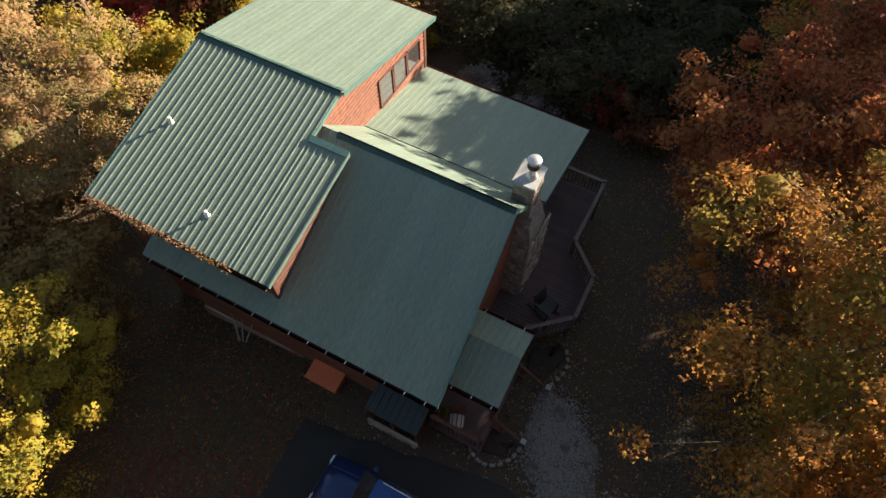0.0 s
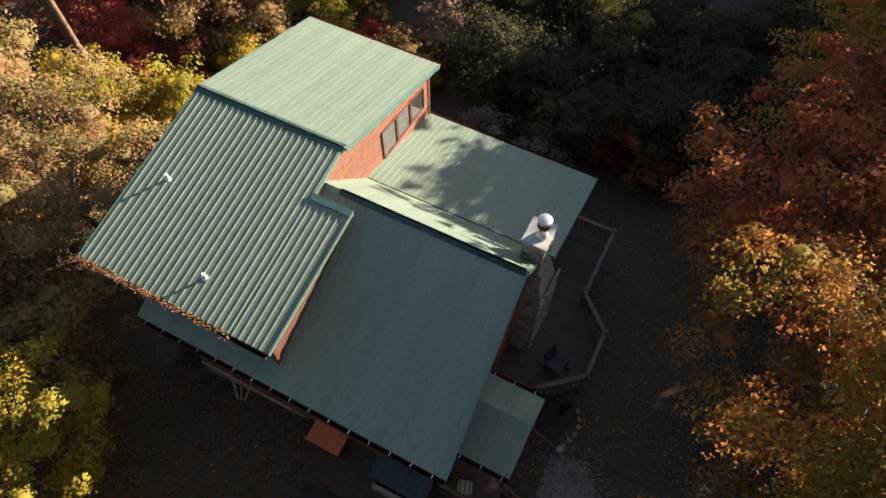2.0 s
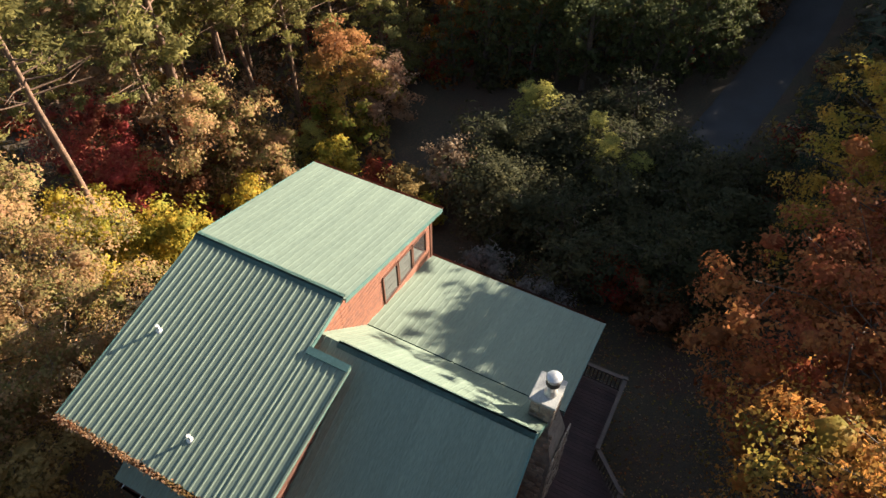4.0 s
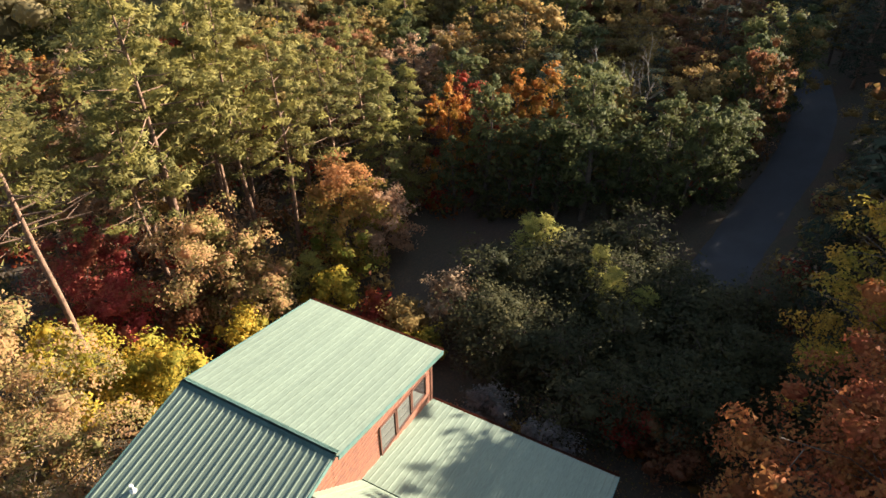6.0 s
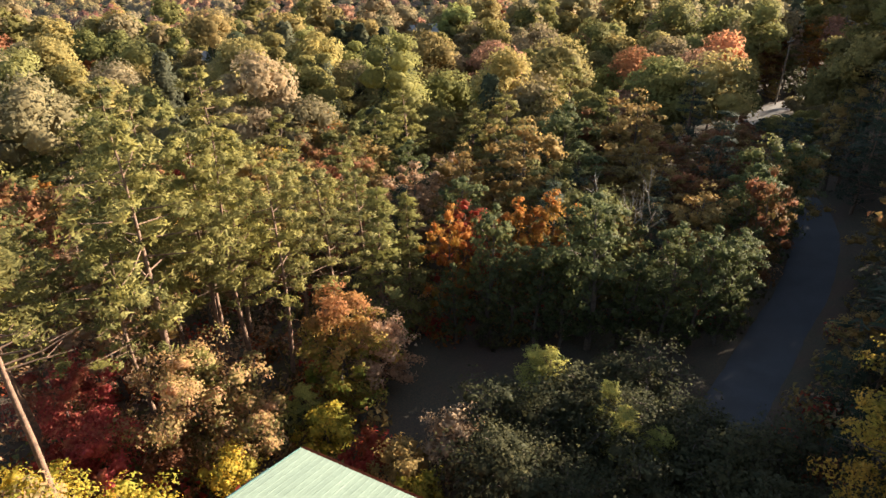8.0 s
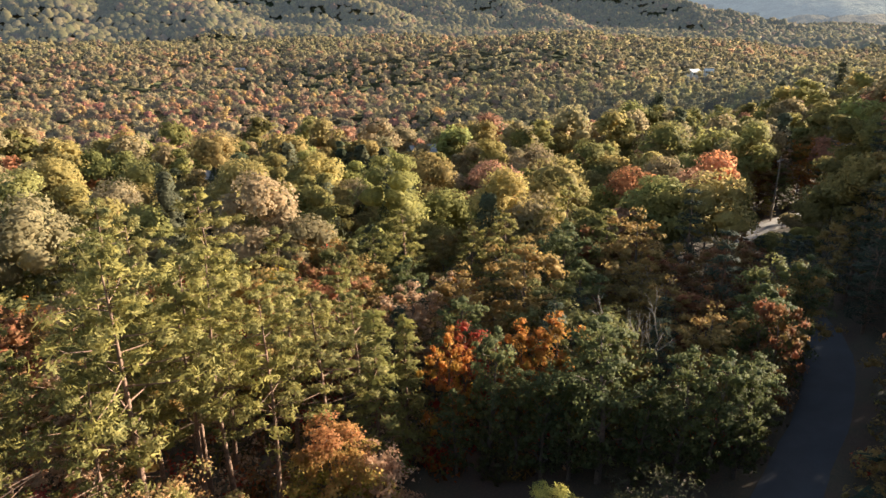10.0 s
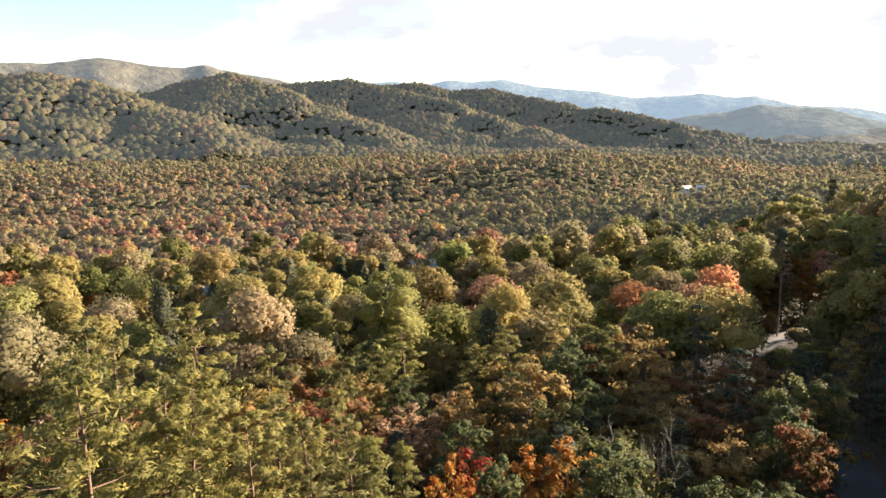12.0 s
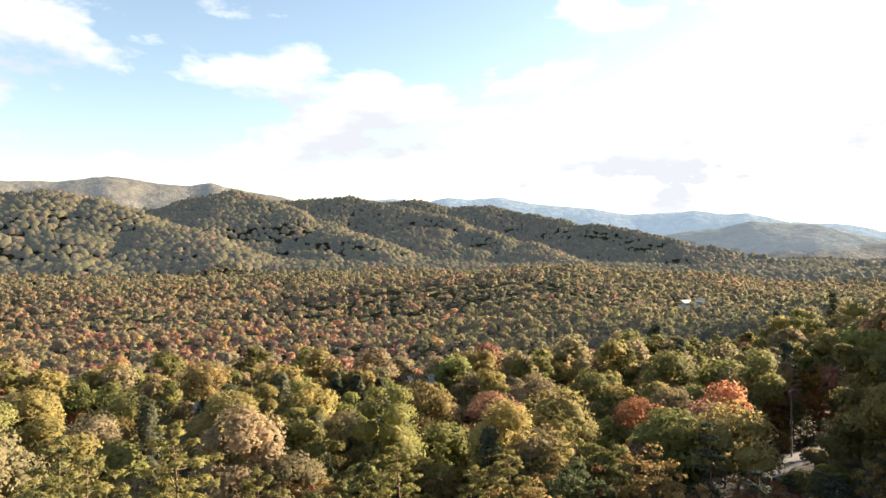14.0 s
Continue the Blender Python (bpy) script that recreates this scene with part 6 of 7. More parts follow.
bench.matrix_world = HOUSE @ pose(0.42, -4.92, -2.2, 0, 0, 20)


def car():
    """A dark blue sport utility car, nose towards -x."""
    M_BODY = surface("blue_car_paint", (0.02, 0.035, 0.11), (0.015, 0.028, 0.09), 1.0, 0.22, 0.2, 0.0)
    M_ROOFP = surface("blue_roof_paint", (0.025, 0.07, 0.22), (0.02, 0.06, 0.19), 1.0, 0.25, 0.2, 0.0)
    M_TYRE = surface("tyre_rubber", (0.02, 0.02, 0.02), (0.012, 0.012, 0.012), 6, 0.9)
    e = new("car")
    tagged(e, "dark blue sport utility car parked on the asphalt", "car")
    bm = bmesh.new()
    W = 0.93
    # outline of the body in profile: x along, z up, half width there
    prof = [(0.0, 0.45, 0.72), (0.02, 0.75, 0.78), (0.12, 0.96, 0.84), (0.5, 1.04, 0.9), (1.15, 1.1, W), (1.3, 1.1, W), (4.5, 1.1, W), (4.7, 0.95, 0.88), (4.75, 0.5, 0.8)]
    rings = []
    for x, z, w in prof:
        rings.append([bm.verts.new((x, -w, 0.3)), bm.verts.new((x, -w, min(z, 0.8))), bm.verts.new((x, -w * 0.93, z)), bm.verts.new((x, 0, z + 0.03)), bm.verts.new((x, w * 0.93, z)), bm.verts.new((x, w, min(z, 0.8))), bm.verts.new((x, w, 0.3))])
    for a, b in zip(rings, rings[1:]):
        for k in range(6):
            bm.faces.new((a[k], a[k + 1], b[k + 1], b[k]))
        bm.faces.new((a[6], a[0], b[0], b[6]))
    bm.faces.new(rings[0])
    bm.faces.new(rings[-1][::-1])
    body = part("body", bm, M_BODY, e, "dark blue painted car body")
    for p in body.data.polygons:
        p.use_smooth = True
    part("hood_crease", beam_bm((0.2, -0.45, 1.03), (1.15, -0.52, 1.13), 0.03, 0.02), M_BODY, body)
    part("hood_crease", beam_bm((0.2, 0.45, 1.03), (1.15, 0.52, 1.13), 0.03, 0.02), M_BODY, body)
    cab = bmesh.new()
    lo = [(1.2, -0.86), (4.55, -0.86), (4.55, 0.86), (1.2, 0.86)]
    hi = [(1.85, -0.68), (4.3, -0.68), (4.3, 0.68), (1.85, 0.68)]
    a = [cab.verts.new((*p, 1.1)) for p in lo]
    b = [cab.verts.new((*p, 1.72)) for p in hi]
    for k in range(4):
        cab.faces.new((a[k], a[(k + 1) % 4], b[(k + 1) % 4], b[k]))
    cab.faces.new(b)
    part("cabin_glass", cab, M_GLASS, e, "dark tinted windscreen and side windows")
    part("roof", box_bm(1.8, 4.36, -0.71, 0.71, 1.7, 1.78, 0.035), M_ROOFP, e, "blue painted car roof")
    for s in (-1, 1):
        part("roof_rail", beam_bm((2.0, s * 0.66, 1.82), (4.2, s * 0.66, 1.82), 0.03, 0.03), M_STEEL, e)
        part("mirror", box_bm(1.42, 1.58, s * 0.98 - 0.09, s * 0.98 + 0.09, 1.08, 1.22, 0.03), M_BODY, e)
        part("pillar", beam_bm((1.22, s * 0.86, 1.1), (1.86, s * 0.68, 1.72), 0.06, 0.04), M_BODY, e)
        part("headlight", box_bm(0.0, 0.16, s * 0.66 - 0.14, s * 0.66 + 0.14, 0.68, 0.86, 0.03), M_STEEL, e, "clear headlight")
        for x in (0.85, 3.85):
            wheel = part("wheel", lathe_bm([(0.2, -0.1), (0.33, -0.1), (0.35, -0.05), (0.35, 0.05), (0.33, 0.1), (0.2, 0.1)], 20), M_TYRE, e, "black tyre", m=pose(x, s * 0.84, 0.35, 90, 0, 0))
            part("rim", lathe_bm([(0.2, -0.09), (0.2, 0.09)], 16), M_STEEL, wheel)
    part("grille", box_bm(-0.02, 0.03, -0.45, 0.45, 0.55, 0.78, 0.01), M_BLACK, e)
    part("bumper", box_bm(-0.06, 0.12, -0.78, 0.78, 0.32, 0.52, 0.04), M_STEEL, e)
    return e


vehicle = car()
cx_, cy_, cz_ = at_house(-2.6, -8.45)
vehicle.matrix_world = pose(cx_, cy_, float(ground(cx_ + 2, cy_ - 1)) + 0.07, 0, 0, HAZ)


def litter(name, label, n, area, size, kinds, seed, world_xy=None, lift=0.03):
    """Fallen leaves lying about."""
    rng = np.random.default_rng(seed)
    x0, x1, y0, y1 = area
    px, py = rng.uniform(x0, x1, n), rng.uniform(y0, y1, n)
    cen = np.stack([px, py, ground(px, py) + lift], 1)
    v, f = leaf_quads(rng, cen, size, size * 0.65, 2.5)
    o = new(name, mesh_from(name, v, f, False, [FOLIAGE[k] for k in kinds], rng.integers(0, len(kinds), n)))
    return tagged(o, label, "leaves", kind="stuff")


litter("fallen_leaves", "scattered dry fallen leaves over the ground", 18000, (-16, 14, 0, 24), 0.05, ["tan", "rust", "tan", "maple_rust", "olive", "yellow"], 31)
litter("fallen_leaves", "pale yellow leaves dotted over the gravel drive", 2600, (3, 13, 2, 20), 0.04, ["tan", "yellow", "tan", "orange"], 32)
litter("fallen_leaves", "thick red-brown leaf litter along the wood's edge", 11000, (-15.5, -4, -1, 11), 0.05, ["rust", "red", "rust", "maple_rust"], 33)
# leaf litter caught in the high gutter and on the low edge of the roof
grng = np.random.default_rng(5)
gl = grng.uniform(XA + 0.05, XT - 1.2, 1500)
dens = np.clip((XT - gl) / 6.0, 0.15, 1)
gl = gl[grng.uniform(0, 1, 1500) < dens]
gpos = np.stack([gl, YD - 0.07 + grng.normal(0, 0.055, len(gl)), np.full(len(gl), ZD + 0.0) + grng.normal(0.02, 0.02, len(gl))], 1)
gv_, gf_ = leaf_quads(grng, gpos, 0.045, 0.03, 0.8)
o = new("gutter_leaves", mesh_from("gutter_leaves", gv_, gf_, False, (FOLIAGE["rust"], FOLIAGE["tan"]), grng.integers(0, 2, len(gl))))
o.matrix_world = HOUSE
tagged(o, "dry brown leaves piled in the high gutter", "leaves", kind="stuff")
# grey sticks leaning at the foot of the wall
sticks = new("leaning_sticks")
tagged(sticks, "weathered grey sticks leaning on the cabin foundation", "sticks")
for k, (dx, ln, tilt) in enumerate(((0.0, 1.5, 18), (0.12, 1.25, 24), (-0.1, 1.1, 14), (0.2, 1.4, 30))):
    part("stick", lathe_bm([(0.03, 0), (0.026, ln * 0.6), (0.015, ln)], 7), M_CONC, sticks, m=pose(dx, -0.45, 0, -tilt, 8 * (k - 1.5), 0))
sx_, sy_, sz_ = at_house(-8.2, -5.2)
sticks.matrix_world = pose(sx_, sy_, sz_, 0, 0, HAZ)

# ---- trees and bushes close to the cabin ----
def hero(name, label, cat, x, y, height, radius, kind, leaves, seed, leaf=0.1, low=0.15, limbs=18, tuft=0.5, turn=0, core=30, twigs=7):
    t = tree_thing(name, broadleaf(seed, height, radius, kind, leaves, leaf, low, None, limbs, tuft, core, 0.68, twigs), label, cat)
    return stand(t, x, y, turn, 1.0, 0.1)


FOLIAGE["oak_turning"] = foliage("leaf_oak_turning", [(0.11, 0.155, 0.032), (0.21, 0.24, 0.06), (0.33, 0.29, 0.09), (0.42, 0.25, 0.12)], 0.7, (0.42, 0.23, 0.12), 0.5)
FOLIAGE["maple_mixed"] = foliage("leaf_maple_mixed", [(0.2, 0.16, 0.035), (0.38, 0.185, 0.04), (0.5, 0.225, 0.045), (0.5, 0.31, 0.055)], 0.45, (0.2, 0.19, 0.04), 0.55)
FOLIAGE["yellow_green"] = foliage("leaf_yellow_green", [(0.16, 0.2, 0.03), (0.34, 0.34, 0.04), (0.5, 0.42, 0.05), (0.52, 0.36, 0.04)], 0.5, (0.18, 0.2, 0.04))
FOLIAGE["gold"] = foliage("leaf_gold", [(0.3, 0.22, 0.04), (0.5, 0.34, 0.05), (0.62, 0.42, 0.06)], 0.5, (0.3, 0.28, 0.05), 0.6)
FOLIAGE["crimson"] = foliage("leaf_crimson", [(0.26, 0.05, 0.04), (0.42, 0.08, 0.06), (0.48, 0.16, 0.09)], 0.5, (0.44, 0.22, 0.11), 0.6)
FOLIAGE["grey_bush"] = foliage("leaf_grey_bush", [(0.13, 0.15, 0.1), (0.2, 0.22, 0.15), (0.26, 0.27, 0.19)], 0.6, None)
FOLIAGE["red_green"] = foliage("leaf_red_green", [(0.2, 0.27, 0.05), (0.34, 0.36, 0.06), (0.5, 0.4, 0.08), (0.55, 0.3, 0.07)], 0.5, (0.2, 0.28, 0.05), 0.6, (4.0, 7.4, (0.52, 0.17, 0.1)))

hero("oak_tree", "turning oak with tan and pinkish-brown leaves beside the cabin", "tree", -14.6, 17.6, 8.2, 4.0, "oak_turning", 13000, 101, 0.085, 0.12, 24, 0.42)
hero("oak_tree", "turning oak with tan and olive leaves at the yard's edge", "tree", -18.6, 21.5, 9.5, 3.8, "oak_turning", 6000, 102, 0.12, 0.12, 20)
hero("oak_tree", "turning oak with tan leaves at the yard's edge", "tree", -20.5, 14.0, 8.5, 3.6, "oak_turning", 5000, 103, 0.12, 0.1, 18)
hero("tulip_tree", "young tree with bright yellow and lime leaves", "tree", -12.9, 7.3, 6.8, 2.2, "yellow_green", 7500, 104, 0.08, 0.1, 16, 0.45)
hero("tulip_tree", "young tree with yellow leaves at the yard's edge", "tree", -13.6, 3.6, 6.6, 2.2, "yellow_green", 6500, 105, 0.08, 0.1, 16, 0.45)
hero("oak_tree", "low rust-olive sapling at the yard's edge", "tree", -13.6, 11.0, 4.8, 2.0, "olive", 3000, 106, 0.1, 0.1, 14)
hero("oak_tree", "low rust-olive sapling at the yard's edge", "tree", -17.5, 10.5, 5.0, 2.4, "rust", 3000, 107, 0.11, 0.1, 14)
hero("oak_tree", "turning oak with tan leaves at the wood's edge", "tree", -18.4, 17.2, 6.0, 2.7, "oak_turning", 5000, 115, 0.1, 0.06, 20)
hero("oak_tree", "low olive oak filling the edge of the yard", "tree", -17.0, 13.4, 5.6, 2.6, "oak_turning", 4500, 116, 0.1, 0.06, 20)
hero("vine_bush", "yellow-green vines heaped over a low tree", "bush", -16.6, 24.6, 4.8, 2.6, "yellow_green", 5000, 108, 0.12, 0.05, 16, 0.5)
hero("vine_bush", "yellow leaves of a low tree behind the oak", "bush", -12.6, 24.6, 3.8, 1.8, "yellow_green", 3200, 109, 0.11, 0.05, 14, 0.5)
hero("maple_tree", "large maple with glowing orange and olive leaves by the drive", "tree", 11.6, 5.4, 11.4, 4.9, "maple_mixed", 42000, 110, 0.08, 0.05, 70, 0.34, core=60)
hero("maple_tree", "rust-red maple standing in half shade by the drive", "tree", 12.6, 13.6, 9.6, 4.6, "maple_rust", 17000, 111, 0.1, 0.06, 40, 0.36, core=60)
hero("maple_tree", "red and rust maple beside the drive", "tree", 16.6, 16.2, 11.2, 3.2, "maple_rust", 7500, 112, 0.1, 0.12, 24, core=0)
hero("tulip_tree", "yellow-leaved tree with dark twigs beside the drive", "tree", 17.6, 21.4, 12.4, 3.4, "gold", 9000, 113, 0.1, 0.15, 26, 0.4, core=0)
hero("maple_tree", "orange-green maple at the edge of the drive", "tree", 14.0, 1.0, 11.0, 4.2, "maple_mixed", 11000, 114, 0.1, 0.12, 26, core=0)

# bushes behind the cabin: label, place, height, spread, kind
BUSHES = [
    ("grey_bush", "round grey-green bush behind the cabin", 4.4, 19.8, 2.4, 0.9, "grey_bush", 1500),
    ("grey_bush", "round grey-green bush behind the cabin", 2.1, 22.0, 2.6, 0.9, "grey_bush", 1500),
    ("bush", "small yellowish bush growing behind the cabin", 3.5, 20.4, 1.6, 0.7, "olive", 800),
    ("bush", "rust-red low bush in shade", 8.0, 20.8, 2.2, 1.0, "red", 1200),
    ("bush", "rust-brown low bush in shade", 9.5, 19.3, 2.0, 1.0, "rust", 1000),
    ("bush", "tan-leaved tall bush catching light", 0.8, 29.2, 3.4, 1.2, "tan", 1800),
    ("bush", "olive bush catching light at its top", -1.6, 28.0, 2.6, 1.1, "olive", 1400),
    ("bush", "pale yellow bush at the wood's edge", -0.8, 26.6, 2.0, 0.8, "yellow_green", 900),
    ("bush", "bright lime-green bush behind the cabin", -9.6, 28.4, 3.0, 1.0, "yellow_green", 1500),
    ("bush", "yellow bush at the foot of the pines", -5.6, 31.2, 2.6, 1.1, "yellow_green", 1400),
    ("bush", "red-brown undergrowth bush on the forest floor", -3.2, 29.6, 1.3, 1.1, "red", 900),
    ("bush", "rust undergrowth bush under the pines", -12.6, 29.6, 3.0, 1.5, "rust", 1500),
    ("bush", "tan and olive undergrowth tree below the pines", -12.0, 31.2, 7.0, 2.9, "oak_turning", 6500),
    ("bush", "rust-tipped tan undergrowth below the pines", -9.4, 31.0, 4.2, 1.8, "oak_turning", 2400),
    ("bush", "crimson maple bush glowing under the pines", -20.0, 33.0, 5.0, 2.4, "crimson", 4000),
    ("bush", "crimson bush under the pines", -16.6, 30.0, 4.0, 2.0, "crimson", 2600),
    ("bush", "crimson bush under the pines", -18.5, 27.8, 3.2, 1.6, "red", 1500),
]
for k, (nm, lab, x, y, h, rad, kind, nleaf) in enumerate(BUSHES):
    hero(nm, lab, "bush", x, y, h, rad, kind, nleaf, 200 + k, 0.1, 0.02, 12, 0.55)
# dark thicket between the cabin and the road
trng = random.Random(9)
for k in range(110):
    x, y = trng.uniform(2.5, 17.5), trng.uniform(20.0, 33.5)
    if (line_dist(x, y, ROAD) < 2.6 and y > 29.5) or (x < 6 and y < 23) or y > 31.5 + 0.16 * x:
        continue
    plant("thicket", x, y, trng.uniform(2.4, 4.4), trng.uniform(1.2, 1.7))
for x, y, h, w in ((5.6, 33.6, 4.4, 1.0), (6.6, 33.0, 3.8, 1.0), (9.0, 28.0, 4.4, 0.9), (10.0, 27.4, 3.8, 1.0), (4.8, 32.0, 2.8, 1.2), (-7.0, 33.6, 3.0, 1.3), (-8.2, 33.2, 2.6, 1.3), (6.0, 32.4, 4.7, 0.9), (8.4, 29.8, 4.6, 0.8)):
    plant("sapling", x, y, h, w)
# the red-topped maple at the edge of the pines
hero("maple_tree", "maple with a red top and green-yellow lower leaves", "tree", -5.0, 35.4, 8.2, 2.2, "red_green", 6000, 120, 0.11, 0.05, 24, 0.42)
hero("oak_tree", "tan-brown small oak beside the red maple", "tree", -3.0, 36.6, 6.0, 1.7, "tan", 2600, 121, 0.12, 0.1, 16)
# pines and their neighbours
for x, y, h, w in ((-13.0, 39.9, 17.0, 0.9), (-11.3, 38.9, 17.2, 0.9), (-8.6, 37.4, 15.0, 0.9), (-12.6, 38.0, 15.0, 1.0), (-6.4, 39.6, 14.0, 1.05), (-15.0, 33.0, 14.0, 1.0), (-17.6, 38.0, 15.5, 1.0),
                   (-20.0, 31.0, 15.0, 1.0), (-13.0, 44.0, 15.0, 1.0), (-9.0, 45.0, 14.0, 1.0), (-22.5, 36.0, 16.0, 1.0), (-25.0, 30.0, 16.0, 1.0), (-5.0, 45.5, 12.5, 1.0)):
    plant("green_pine" if (x * 7 + y) % 2 < 1 else "pine", x, y, h, w)
for x, y, h, w in ((-3.2, 41.5, 12.5, 0.95), (-1.5, 44.0, 11.0, 0.9), (-11.5, 32.0, 7.0, 1.1)):
    plant("cone", x, y, h, w)
for kind, x, y, h, w in (("orange", 1.2, 43.3, 10.1, 0.55), ("poplar", 3.6, 42.0, 10.5, 0.75), ("orange", 5.9, 45.0, 9.6, 0.7), ("orange", 8.1, 44.6, 10.0, 0.75), ("poplar", 10.0, 39.5, 11.4, 0.95), ("poplar", 14.3, 38.9, 9.5, 0.85),
                         ("poplar", 15.9, 38.6, 9.1, 0.8), ("poplar", 17.7, 38.9, 8.1, 0.9), ("olive", 12.0, 42.5, 8.6, 0.7), ("rust", 21.8, 43.6, 10.2, 0.6), ("poplar", 6.6, 40.4, 8.0, 0.9), ("poplar", 12.2, 39.6, 7.2, 1.0), ("poplar", 8.2, 40.0, 7.4, 0.9),
                         ("poplar", 19.4, 40.8, 7.4, 1.0), ("red", 2.4, 46.4, 9.4, 0.8), ("poplar", 5.2, 41.2, 7.6, 0.9), ("poplar", 1.6, 41.6, 6.4, 0.9),
                         ("green", 11.0, 43.0, 10.0, 1.0), ("dark", 14.6, 43.6, 9.4, 1.0), ("olive", 17.6, 44.6, 9.6, 1.0), ("poplar", 21.6, 45.0, 10.0, 1.0), ("green", 23.2, 48.6, 11.0, 0.9), 
                         ("dark", 8.0, 47.5, 10.0, 1.0), ("green", 12.8, 47.5, 9.0, 1.0), ("dark", 16.6, 48.6, 9.0, 1.0), ("rust", 20.0, 49.4, 9.0, 1.0), ("poplar", 26.6, 50.6, 10.0, 1.0), ("dark", 28.2, 54.0, 10.0, 1.1),
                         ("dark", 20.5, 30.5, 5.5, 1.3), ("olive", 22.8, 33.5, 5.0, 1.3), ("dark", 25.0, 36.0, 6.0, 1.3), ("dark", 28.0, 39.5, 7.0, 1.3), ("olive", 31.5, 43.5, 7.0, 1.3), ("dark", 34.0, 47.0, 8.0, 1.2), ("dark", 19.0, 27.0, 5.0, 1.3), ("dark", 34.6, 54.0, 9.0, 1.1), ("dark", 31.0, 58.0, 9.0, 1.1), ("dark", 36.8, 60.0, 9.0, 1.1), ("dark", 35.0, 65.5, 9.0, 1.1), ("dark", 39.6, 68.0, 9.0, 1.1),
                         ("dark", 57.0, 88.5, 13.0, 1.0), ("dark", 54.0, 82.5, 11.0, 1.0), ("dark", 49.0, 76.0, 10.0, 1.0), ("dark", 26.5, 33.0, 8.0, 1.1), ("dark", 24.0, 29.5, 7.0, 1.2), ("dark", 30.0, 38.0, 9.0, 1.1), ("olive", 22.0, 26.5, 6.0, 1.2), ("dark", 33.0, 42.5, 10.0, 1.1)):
    plant(kind, x, y, h, w)


def bare_tree(seed, height, label):
    """A leafless tree: trunk, limbs and forked twigs."""
    rr = random.Random(seed)
    tv, tf = [], []

    def grow(p, d, ln, rad, depth):
        q = p + d * ln
        tube(tv, tf, [tuple(p), tuple(p + d * ln * 0.5 + Vector((rr.uniform(-1, 1), rr.uniform(-1, 1), 0)) * ln * 0.04), tuple(q)], [rad, rad * 0.8, rad * 0.6], 5 if depth < 2 else 4)
        if depth >= 4:
            return
        for _ in range(3 if depth else 5):
            n_ = (d + Vector((rr.uniform(-1, 1), rr.uniform(-1, 1), rr.uniform(-0.1, 0.7))) * 0.75).normalized()
            grow(p + d * ln * rr.uniform(0.45, 1.0), n_, ln * rr.uniform(0.45, 0.7), rad * 0.5, depth + 1)
    grow(Vector((0, 0, -0.3)), Vector((0, 0, 1)), height * 0.55, 0.016 * height, 0)
    e = new("bare_tree")
    tagged(e, label, "tree")
    o_ = new("trunk", mesh_from("trunk", tv, tf, True, (BARK_PALE,)))
    o_.parent = e
    return e


BARK_PALE = surface("bark_pale", (0.34, 0.29, 0.24), (0.22, 0.18, 0.15), 6.0, 0.9, 0, 0.5, 30.0, 40.0)
stand(bare_tree(3, 10.0, "leafless grey tree among the poplars"), 13.3, 43.7)
stand(bare_tree(4, 11.0, "leafless pale tree in the woods"), -15.5, 96.0)
stand(bare_tree(5, 9.0, "leafless grey tree in the woods"), 18.0, 58.0)


def tall_pine_trunk():
    """The tall pine with a long bare trunk: only dead limbs on its middle, a thin crown."""
    rr = random.Random(12)
    tv, tf = [], []
    h = 16.5
    tube(tv, tf, [(0.02 * math.sin(z), 0.02 * math.cos(z), z - 0.4) for z in np.linspace(0, h, 12)], list(np.linspace(0.2, 0.06, 12)), 10)
    cen = []
    for k in range(26):
        z = 10.2 + 6.2 * k / 26
        an = rr.uniform(0, 6.28)
        ln = rr.uniform(1.0, 2.6) * (1.15 - 0.5 * k / 26)
        tip = Vector((math.cos(an) * ln, math.sin(an) * ln, z + rr.uniform(-0.2, 0.7)))
        tube(tv, tf, [(0, 0, z), (tip.x * 0.5, tip.y * 0.5, z + 0.1), tuple(tip)], [0.05, 0.03, 0.01], 5)
        for _ in range(2):
            q = tip * 1.0 + Vector((rr.uniform(-0.7, 0.7), rr.uniform(-0.7, 0.7), rr.uniform(-0.3, 0.4)))
            tube(tv, tf, [(tip.x * 0.6, tip.y * 0.6, z + (tip.z - z) * 0.6), tuple(q)], [0.02, 0.006], 4)
            if k > 8:
                cen += [q + Vector((rr.gauss(0, 0.35), rr.gauss(0, 0.35), rr.gauss(0, 0.14))) for _ in range(60)]
    e = new("pine_tree")
    tagged(e, "tall pine with a long bare reddish trunk and dead limbs", "pine tree")
    o_ = new("trunk", mesh_from("trunk", tv, tf, True, (BARK_PINE,)))
    o_.parent = e
    cen = np.array([tuple(c) for c in cen])
    v, f, n = leaf_tris(np.random.default_rng(2), cen, 0.14, np.repeat([[0, 0, 1.0]], len(cen), 0), 0.6, 0.2, None, 0.5)
    o_ = new("crown", mesh_from("crown", v, f, False, (FOLIAGE["pine"],), None, n))
    o_.parent = e
    return e


stand(tall_pine_trunk(), -16.0, 25.2)

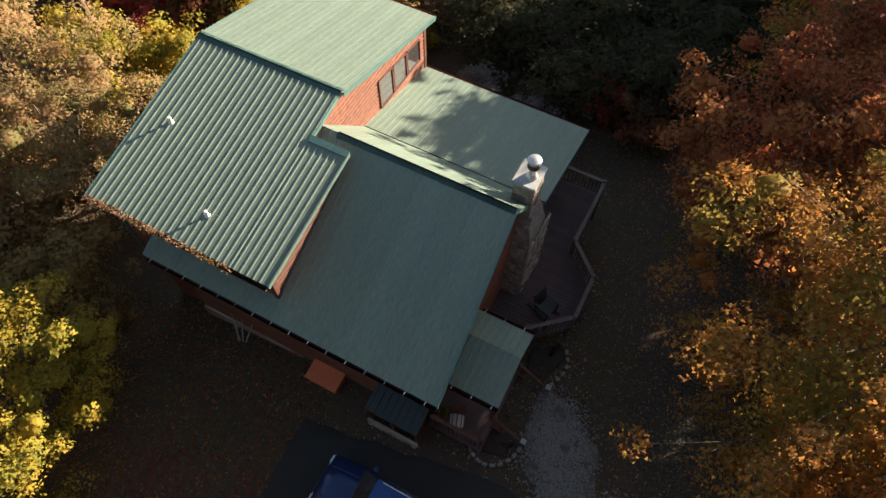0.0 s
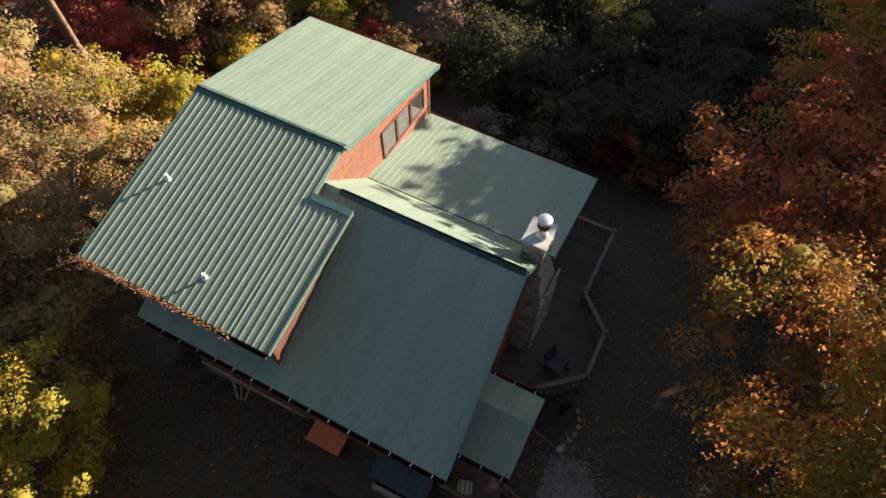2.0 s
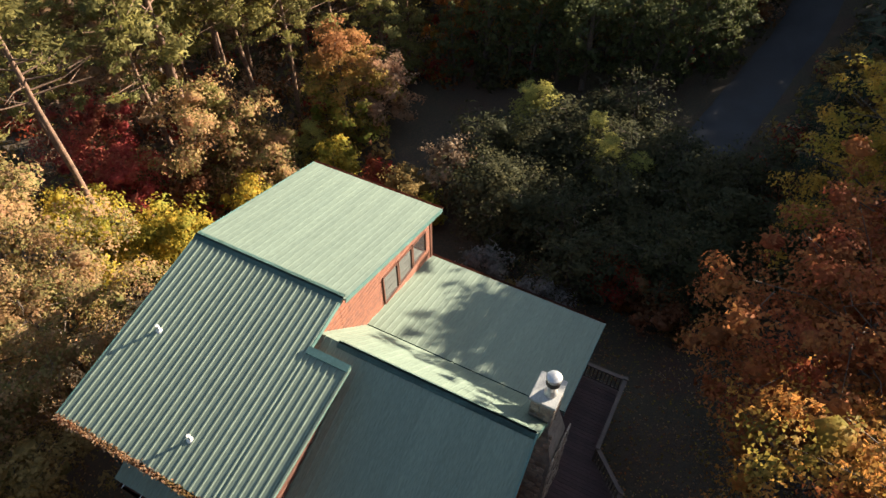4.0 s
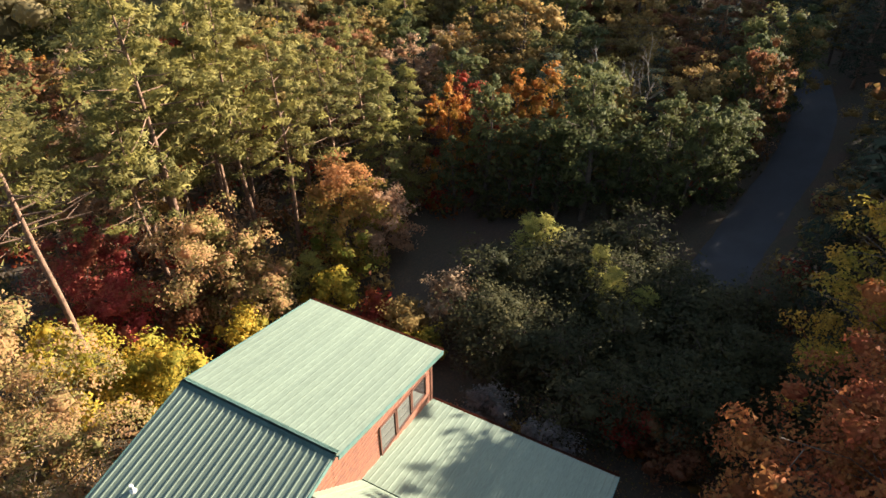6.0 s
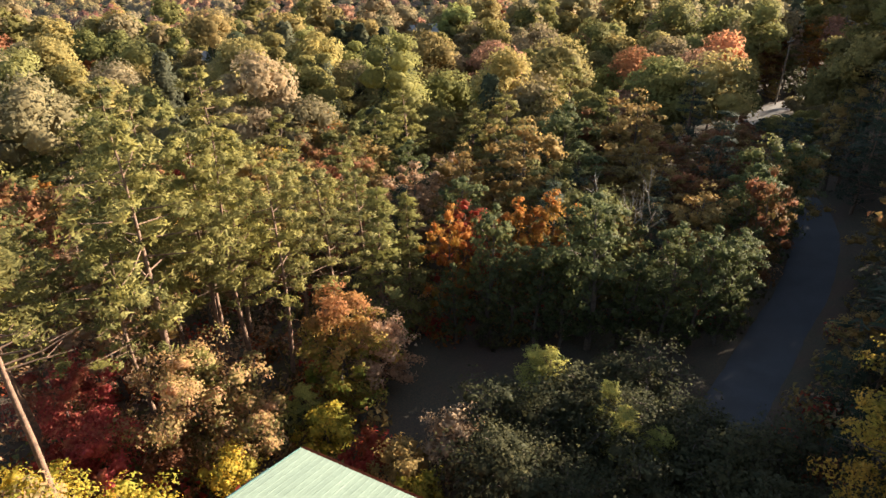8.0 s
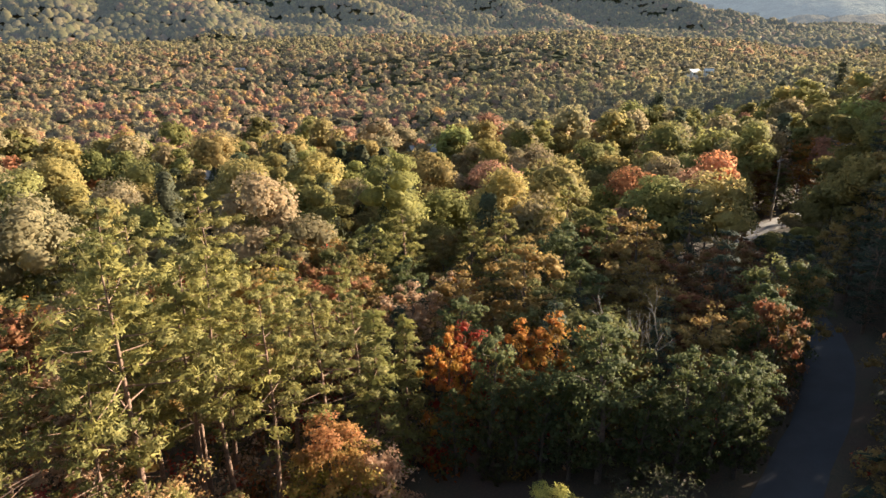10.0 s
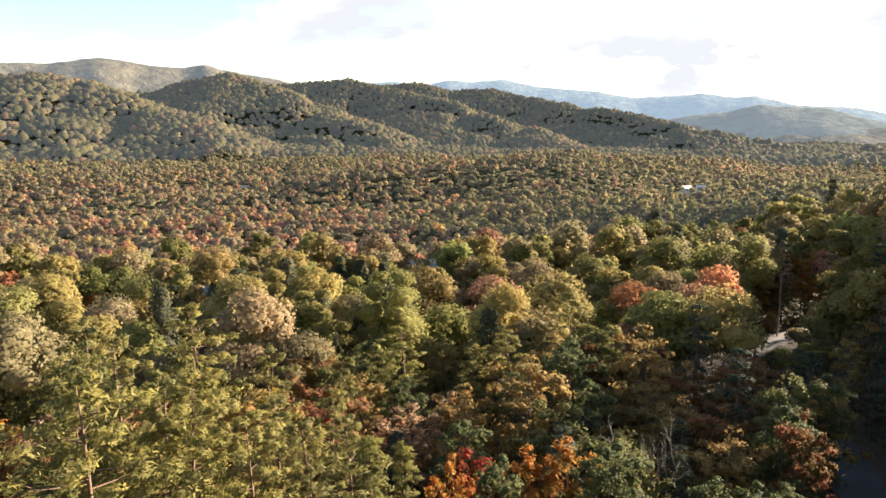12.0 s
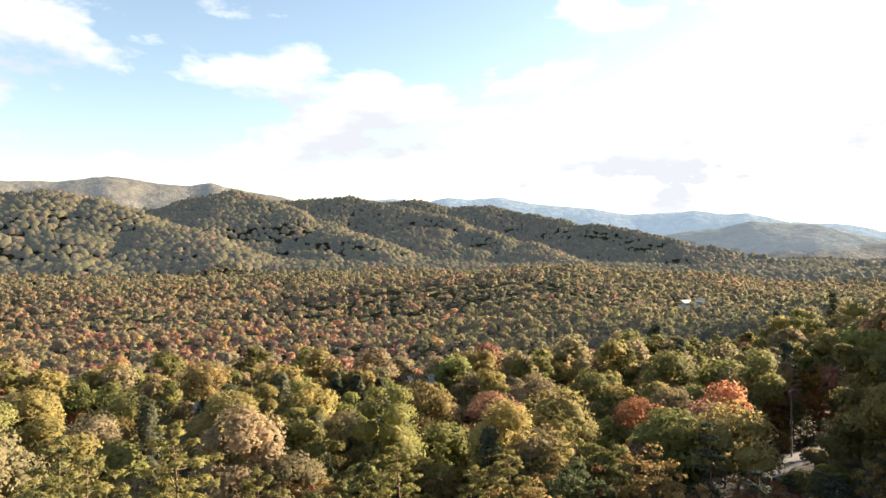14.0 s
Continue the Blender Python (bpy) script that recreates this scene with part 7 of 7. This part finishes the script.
# unseen woods added on the rising ground towards the sun and behind the drive, to cast shade
def screen_height(c):
    """Height of the shade-casting trees along one line towards the sun, set by where shade should fall; c tells the
    lines apart.
    """
    for limit, lo, hi in ((1.0, 8, 9), (5.0, 13, 14), (9.0, 15.5, 18.5), (16.3, 14.2, 15.2), (18.0, 13.2, 14.0), (22.5, 12.8, 13.8), (26.5, 11.4, 12.4), (31.0, 7.5, 9), (34.0, 9.5, 10.5), (36.5, 11, 12), (55.0, 13.5, 15.5), (66.0, 12, 14), (80.0, 6, 8)):
        if c < limit:
            return rs.uniform(lo, hi)
    return rs.uniform(4, 5.5)


for x in np.arange(24, 92, 4.8):
    for y in np.arange(6, 122, 5.0):
        px, py = x + rs.uniform(-1.6, 1.6), y + rs.uniform(-1.6, 1.6)
        bearing = math.degrees(math.atan2(px, py - 5))
        if bearing < 38 or line_dist(px, py, ROAD) < 4:
            continue
        kind = ("screen_dark", "screen_olive", "screen_rust")[int(rs.integers(3))] if bearing > 41 else ("dark", "dark", "olive", "rust")[int(rs.integers(4))]
        plant(kind, px, py, screen_height(py - 0.446 * px) if px > 30 or py - 0.446 * px < 34 else rs.uniform(5.5, 8), 1.1)
# a closer unseen stand, added to shade the back porch roof
for x in np.arange(27, 48, 3.7):
    for c in (9.6, 11.6, 13.6, 15.4):
        px = x + rs.uniform(-0.8, 0.8)
        plant("screen_olive" if c > 12 else "screen_dark", px, c + 0.446 * px, rs.uniform(13.2, 14.2), 1.0)
# trees behind the bend of the drive
for kind, x, y, h, w in (("cone", 50.0, 108.4, 10.0, 1.0), ("green", 58.5, 111.5, 6.0, 0.9), ("poplar", 62.8, 113.0, 4.4, 1.3), ("orange", 66.0, 119.0, 11.5, 0.8), ("orange", 47.0, 117.0, 12.5, 0.75), ("olive", 54.5, 116.5, 11.0, 1.0),
                         ("tan", 61.5, 120.0, 11.0, 1.0), ("green", 69.0, 117.0, 10.0, 1.0), ("olive", 51.5, 113.0, 10.0, 1.0), ("tan", 57.5, 122.0, 12.0, 1.0), ("green", 64.0, 126.0, 12.5, 1.0), ("olive", 70.0, 125.0, 12.0, 1.0),
                         ("orange", 72.0, 121.0, 9.5, 0.8), ("olive", 60.0, 128.0, 13.0, 1.0), ("tan", 67.0, 131.0, 12.0, 1.1), ("olive", 73.0, 131.0, 12.0, 1.1), ("green", 62.0, 134.0, 12.0, 1.1), ("yellow", 56.5, 112.6, 3.2, 1.2), ("rust", 68.5, 116.2, 4.0, 1.2),
                         ("green", 52.5, 110.6, 4.0, 1.4), ("olive", 55.0, 110.2, 2.6, 1.8), ("rust", 57.0, 114.6, 4.5, 1.4), ("green", 60.4, 113.2, 2.8, 1.8), ("orange", 63.5, 116.5, 8.5, 0.9), ("red", 65.2, 115.4, 5.0, 1.2), ("green", 60.8, 117.2, 7.5, 1.1),
                         ("tan", 66.8, 116.6, 4.2, 1.6), ("olive", 69.5, 120.0, 7.5, 1.2), ("orange", 62.5, 122.5, 12.5, 0.9), ("yellow", 53.6, 114.6, 6.0, 1.1), ("olive", 49.5, 112.0, 6.0, 1.3), ("orange", 45.0, 112.0, 9.0, 0.9), ("rust", 58.6, 119.0, 7.5, 1.1)):
    plant(kind, x, y, h, w)
# slope and far foliage emit faintly to stand in for haze
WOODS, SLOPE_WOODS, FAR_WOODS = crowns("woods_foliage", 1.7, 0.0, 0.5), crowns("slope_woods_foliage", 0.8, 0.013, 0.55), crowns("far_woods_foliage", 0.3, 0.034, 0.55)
belt("near_woods", "mixed autumn woods of green, tan and orange crowns", 70, 118, 6.6, 14, 2400, 0.18, 14.0, 20, WOODS, trunks=True)
belt("middle_woods", "mixed autumn woods of olive, tan and orange crowns", 118, 225, 6.8, 10, 620, 0.345, 13.5, 21, WOODS)
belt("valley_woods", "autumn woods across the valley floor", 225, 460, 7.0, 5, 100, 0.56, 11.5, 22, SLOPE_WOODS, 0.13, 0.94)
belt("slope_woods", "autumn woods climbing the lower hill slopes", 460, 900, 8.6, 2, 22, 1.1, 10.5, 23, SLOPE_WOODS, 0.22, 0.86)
belt("hill_woods", "distant wooded hillsides, autumn colours muted by painted haze", 900, 2080, 9.6, 0, 3, -2.3, 11.0, 24, FAR_WOODS, 0.18, 0.6)


def scrub(name, label, spots, quads, leaf, seed, kinds, spread, height):
    """Loose low growth on the forest floor."""
    rng = np.random.default_rng(seed)
    xs, ys = spots
    k = len(xs)
    z = ground(xs, ys)
    h = height * rng.uniform(0.5, 1.3, k)
    d = rng.normal(size=(k, quads, 3))
    d /= np.linalg.norm(d, axis=2)[:, :, None]
    rad = rng.uniform(0.4, 1.0, (k, quads, 1)) ** 0.5
    p = d * rad
    w = spread * rng.uniform(0.6, 1.3, k)
    cen = np.stack([xs[:, None] + p[:, :, 0] * w[:, None], ys[:, None] + p[:, :, 1] * w[:, None], z[:, None] + h[:, None] * (0.45 + 0.55 * p[:, :, 2])], -1).reshape(-1, 3)
    v, f, n = leaf_tris(rng, cen, leaf, d.reshape(-1, 3), 0.5, 0.3)
    o_ = new(name, mesh_from(name, v, f, False, [FOLIAGE[q] for q in kinds], np.repeat(rng.integers(0, len(kinds), k), quads), n))
    return tagged(o_, label, "undergrowth", kind="stuff")


ur = np.random.default_rng(77)
ux, uy = ur.uniform(-34, 34, 900), ur.uniform(25, 62, 900)
keep = (np.abs(np.degrees(np.arctan2(ux, uy - 3))) < 40) & (line_dist(ux, uy, ROAD) > 2.8) & ~((ux > -3) & (ux < 17) & (uy < 40.5)) & ~((ux > -12.5) & (ux < -6) & (uy < 27))
scrub("undergrowth", "low tangled autumn undergrowth beneath the woods", (ux[keep], uy[keep]), 70, 0.15, 41, ["olive", "rust", "green", "tan", "thicket", "red"], 1.3, 1.7)
# unseen woods added round behind the yard to block skylight
bx_, by_ = ur.uniform(-60, 60, 420), ur.uniform(-60, 30, 420)
bx_, by_ = np.concatenate([bx_, ur.uniform(-24, 24, 110)]), np.concatenate([by_, ur.uniform(-22, -8, 110)])
br = np.hypot(bx_, by_ - 4)
baz = np.abs(np.degrees(np.arctan2(bx_, by_ - 0)))
keep = (((br > 19) & (baz > 62)) | ((by_ < -7) & (br > 12))) & (br < 60) & ~((bx_ > 14) & (by_ > -14))
scrub("surrounding_woods", "unseen tall mixed woods added to block skylight round the yard", (bx_[keep], by_[keep]), 330, 0.52, 42, ["olive", "green", "dark", "rust"], 2.8, 17.0)
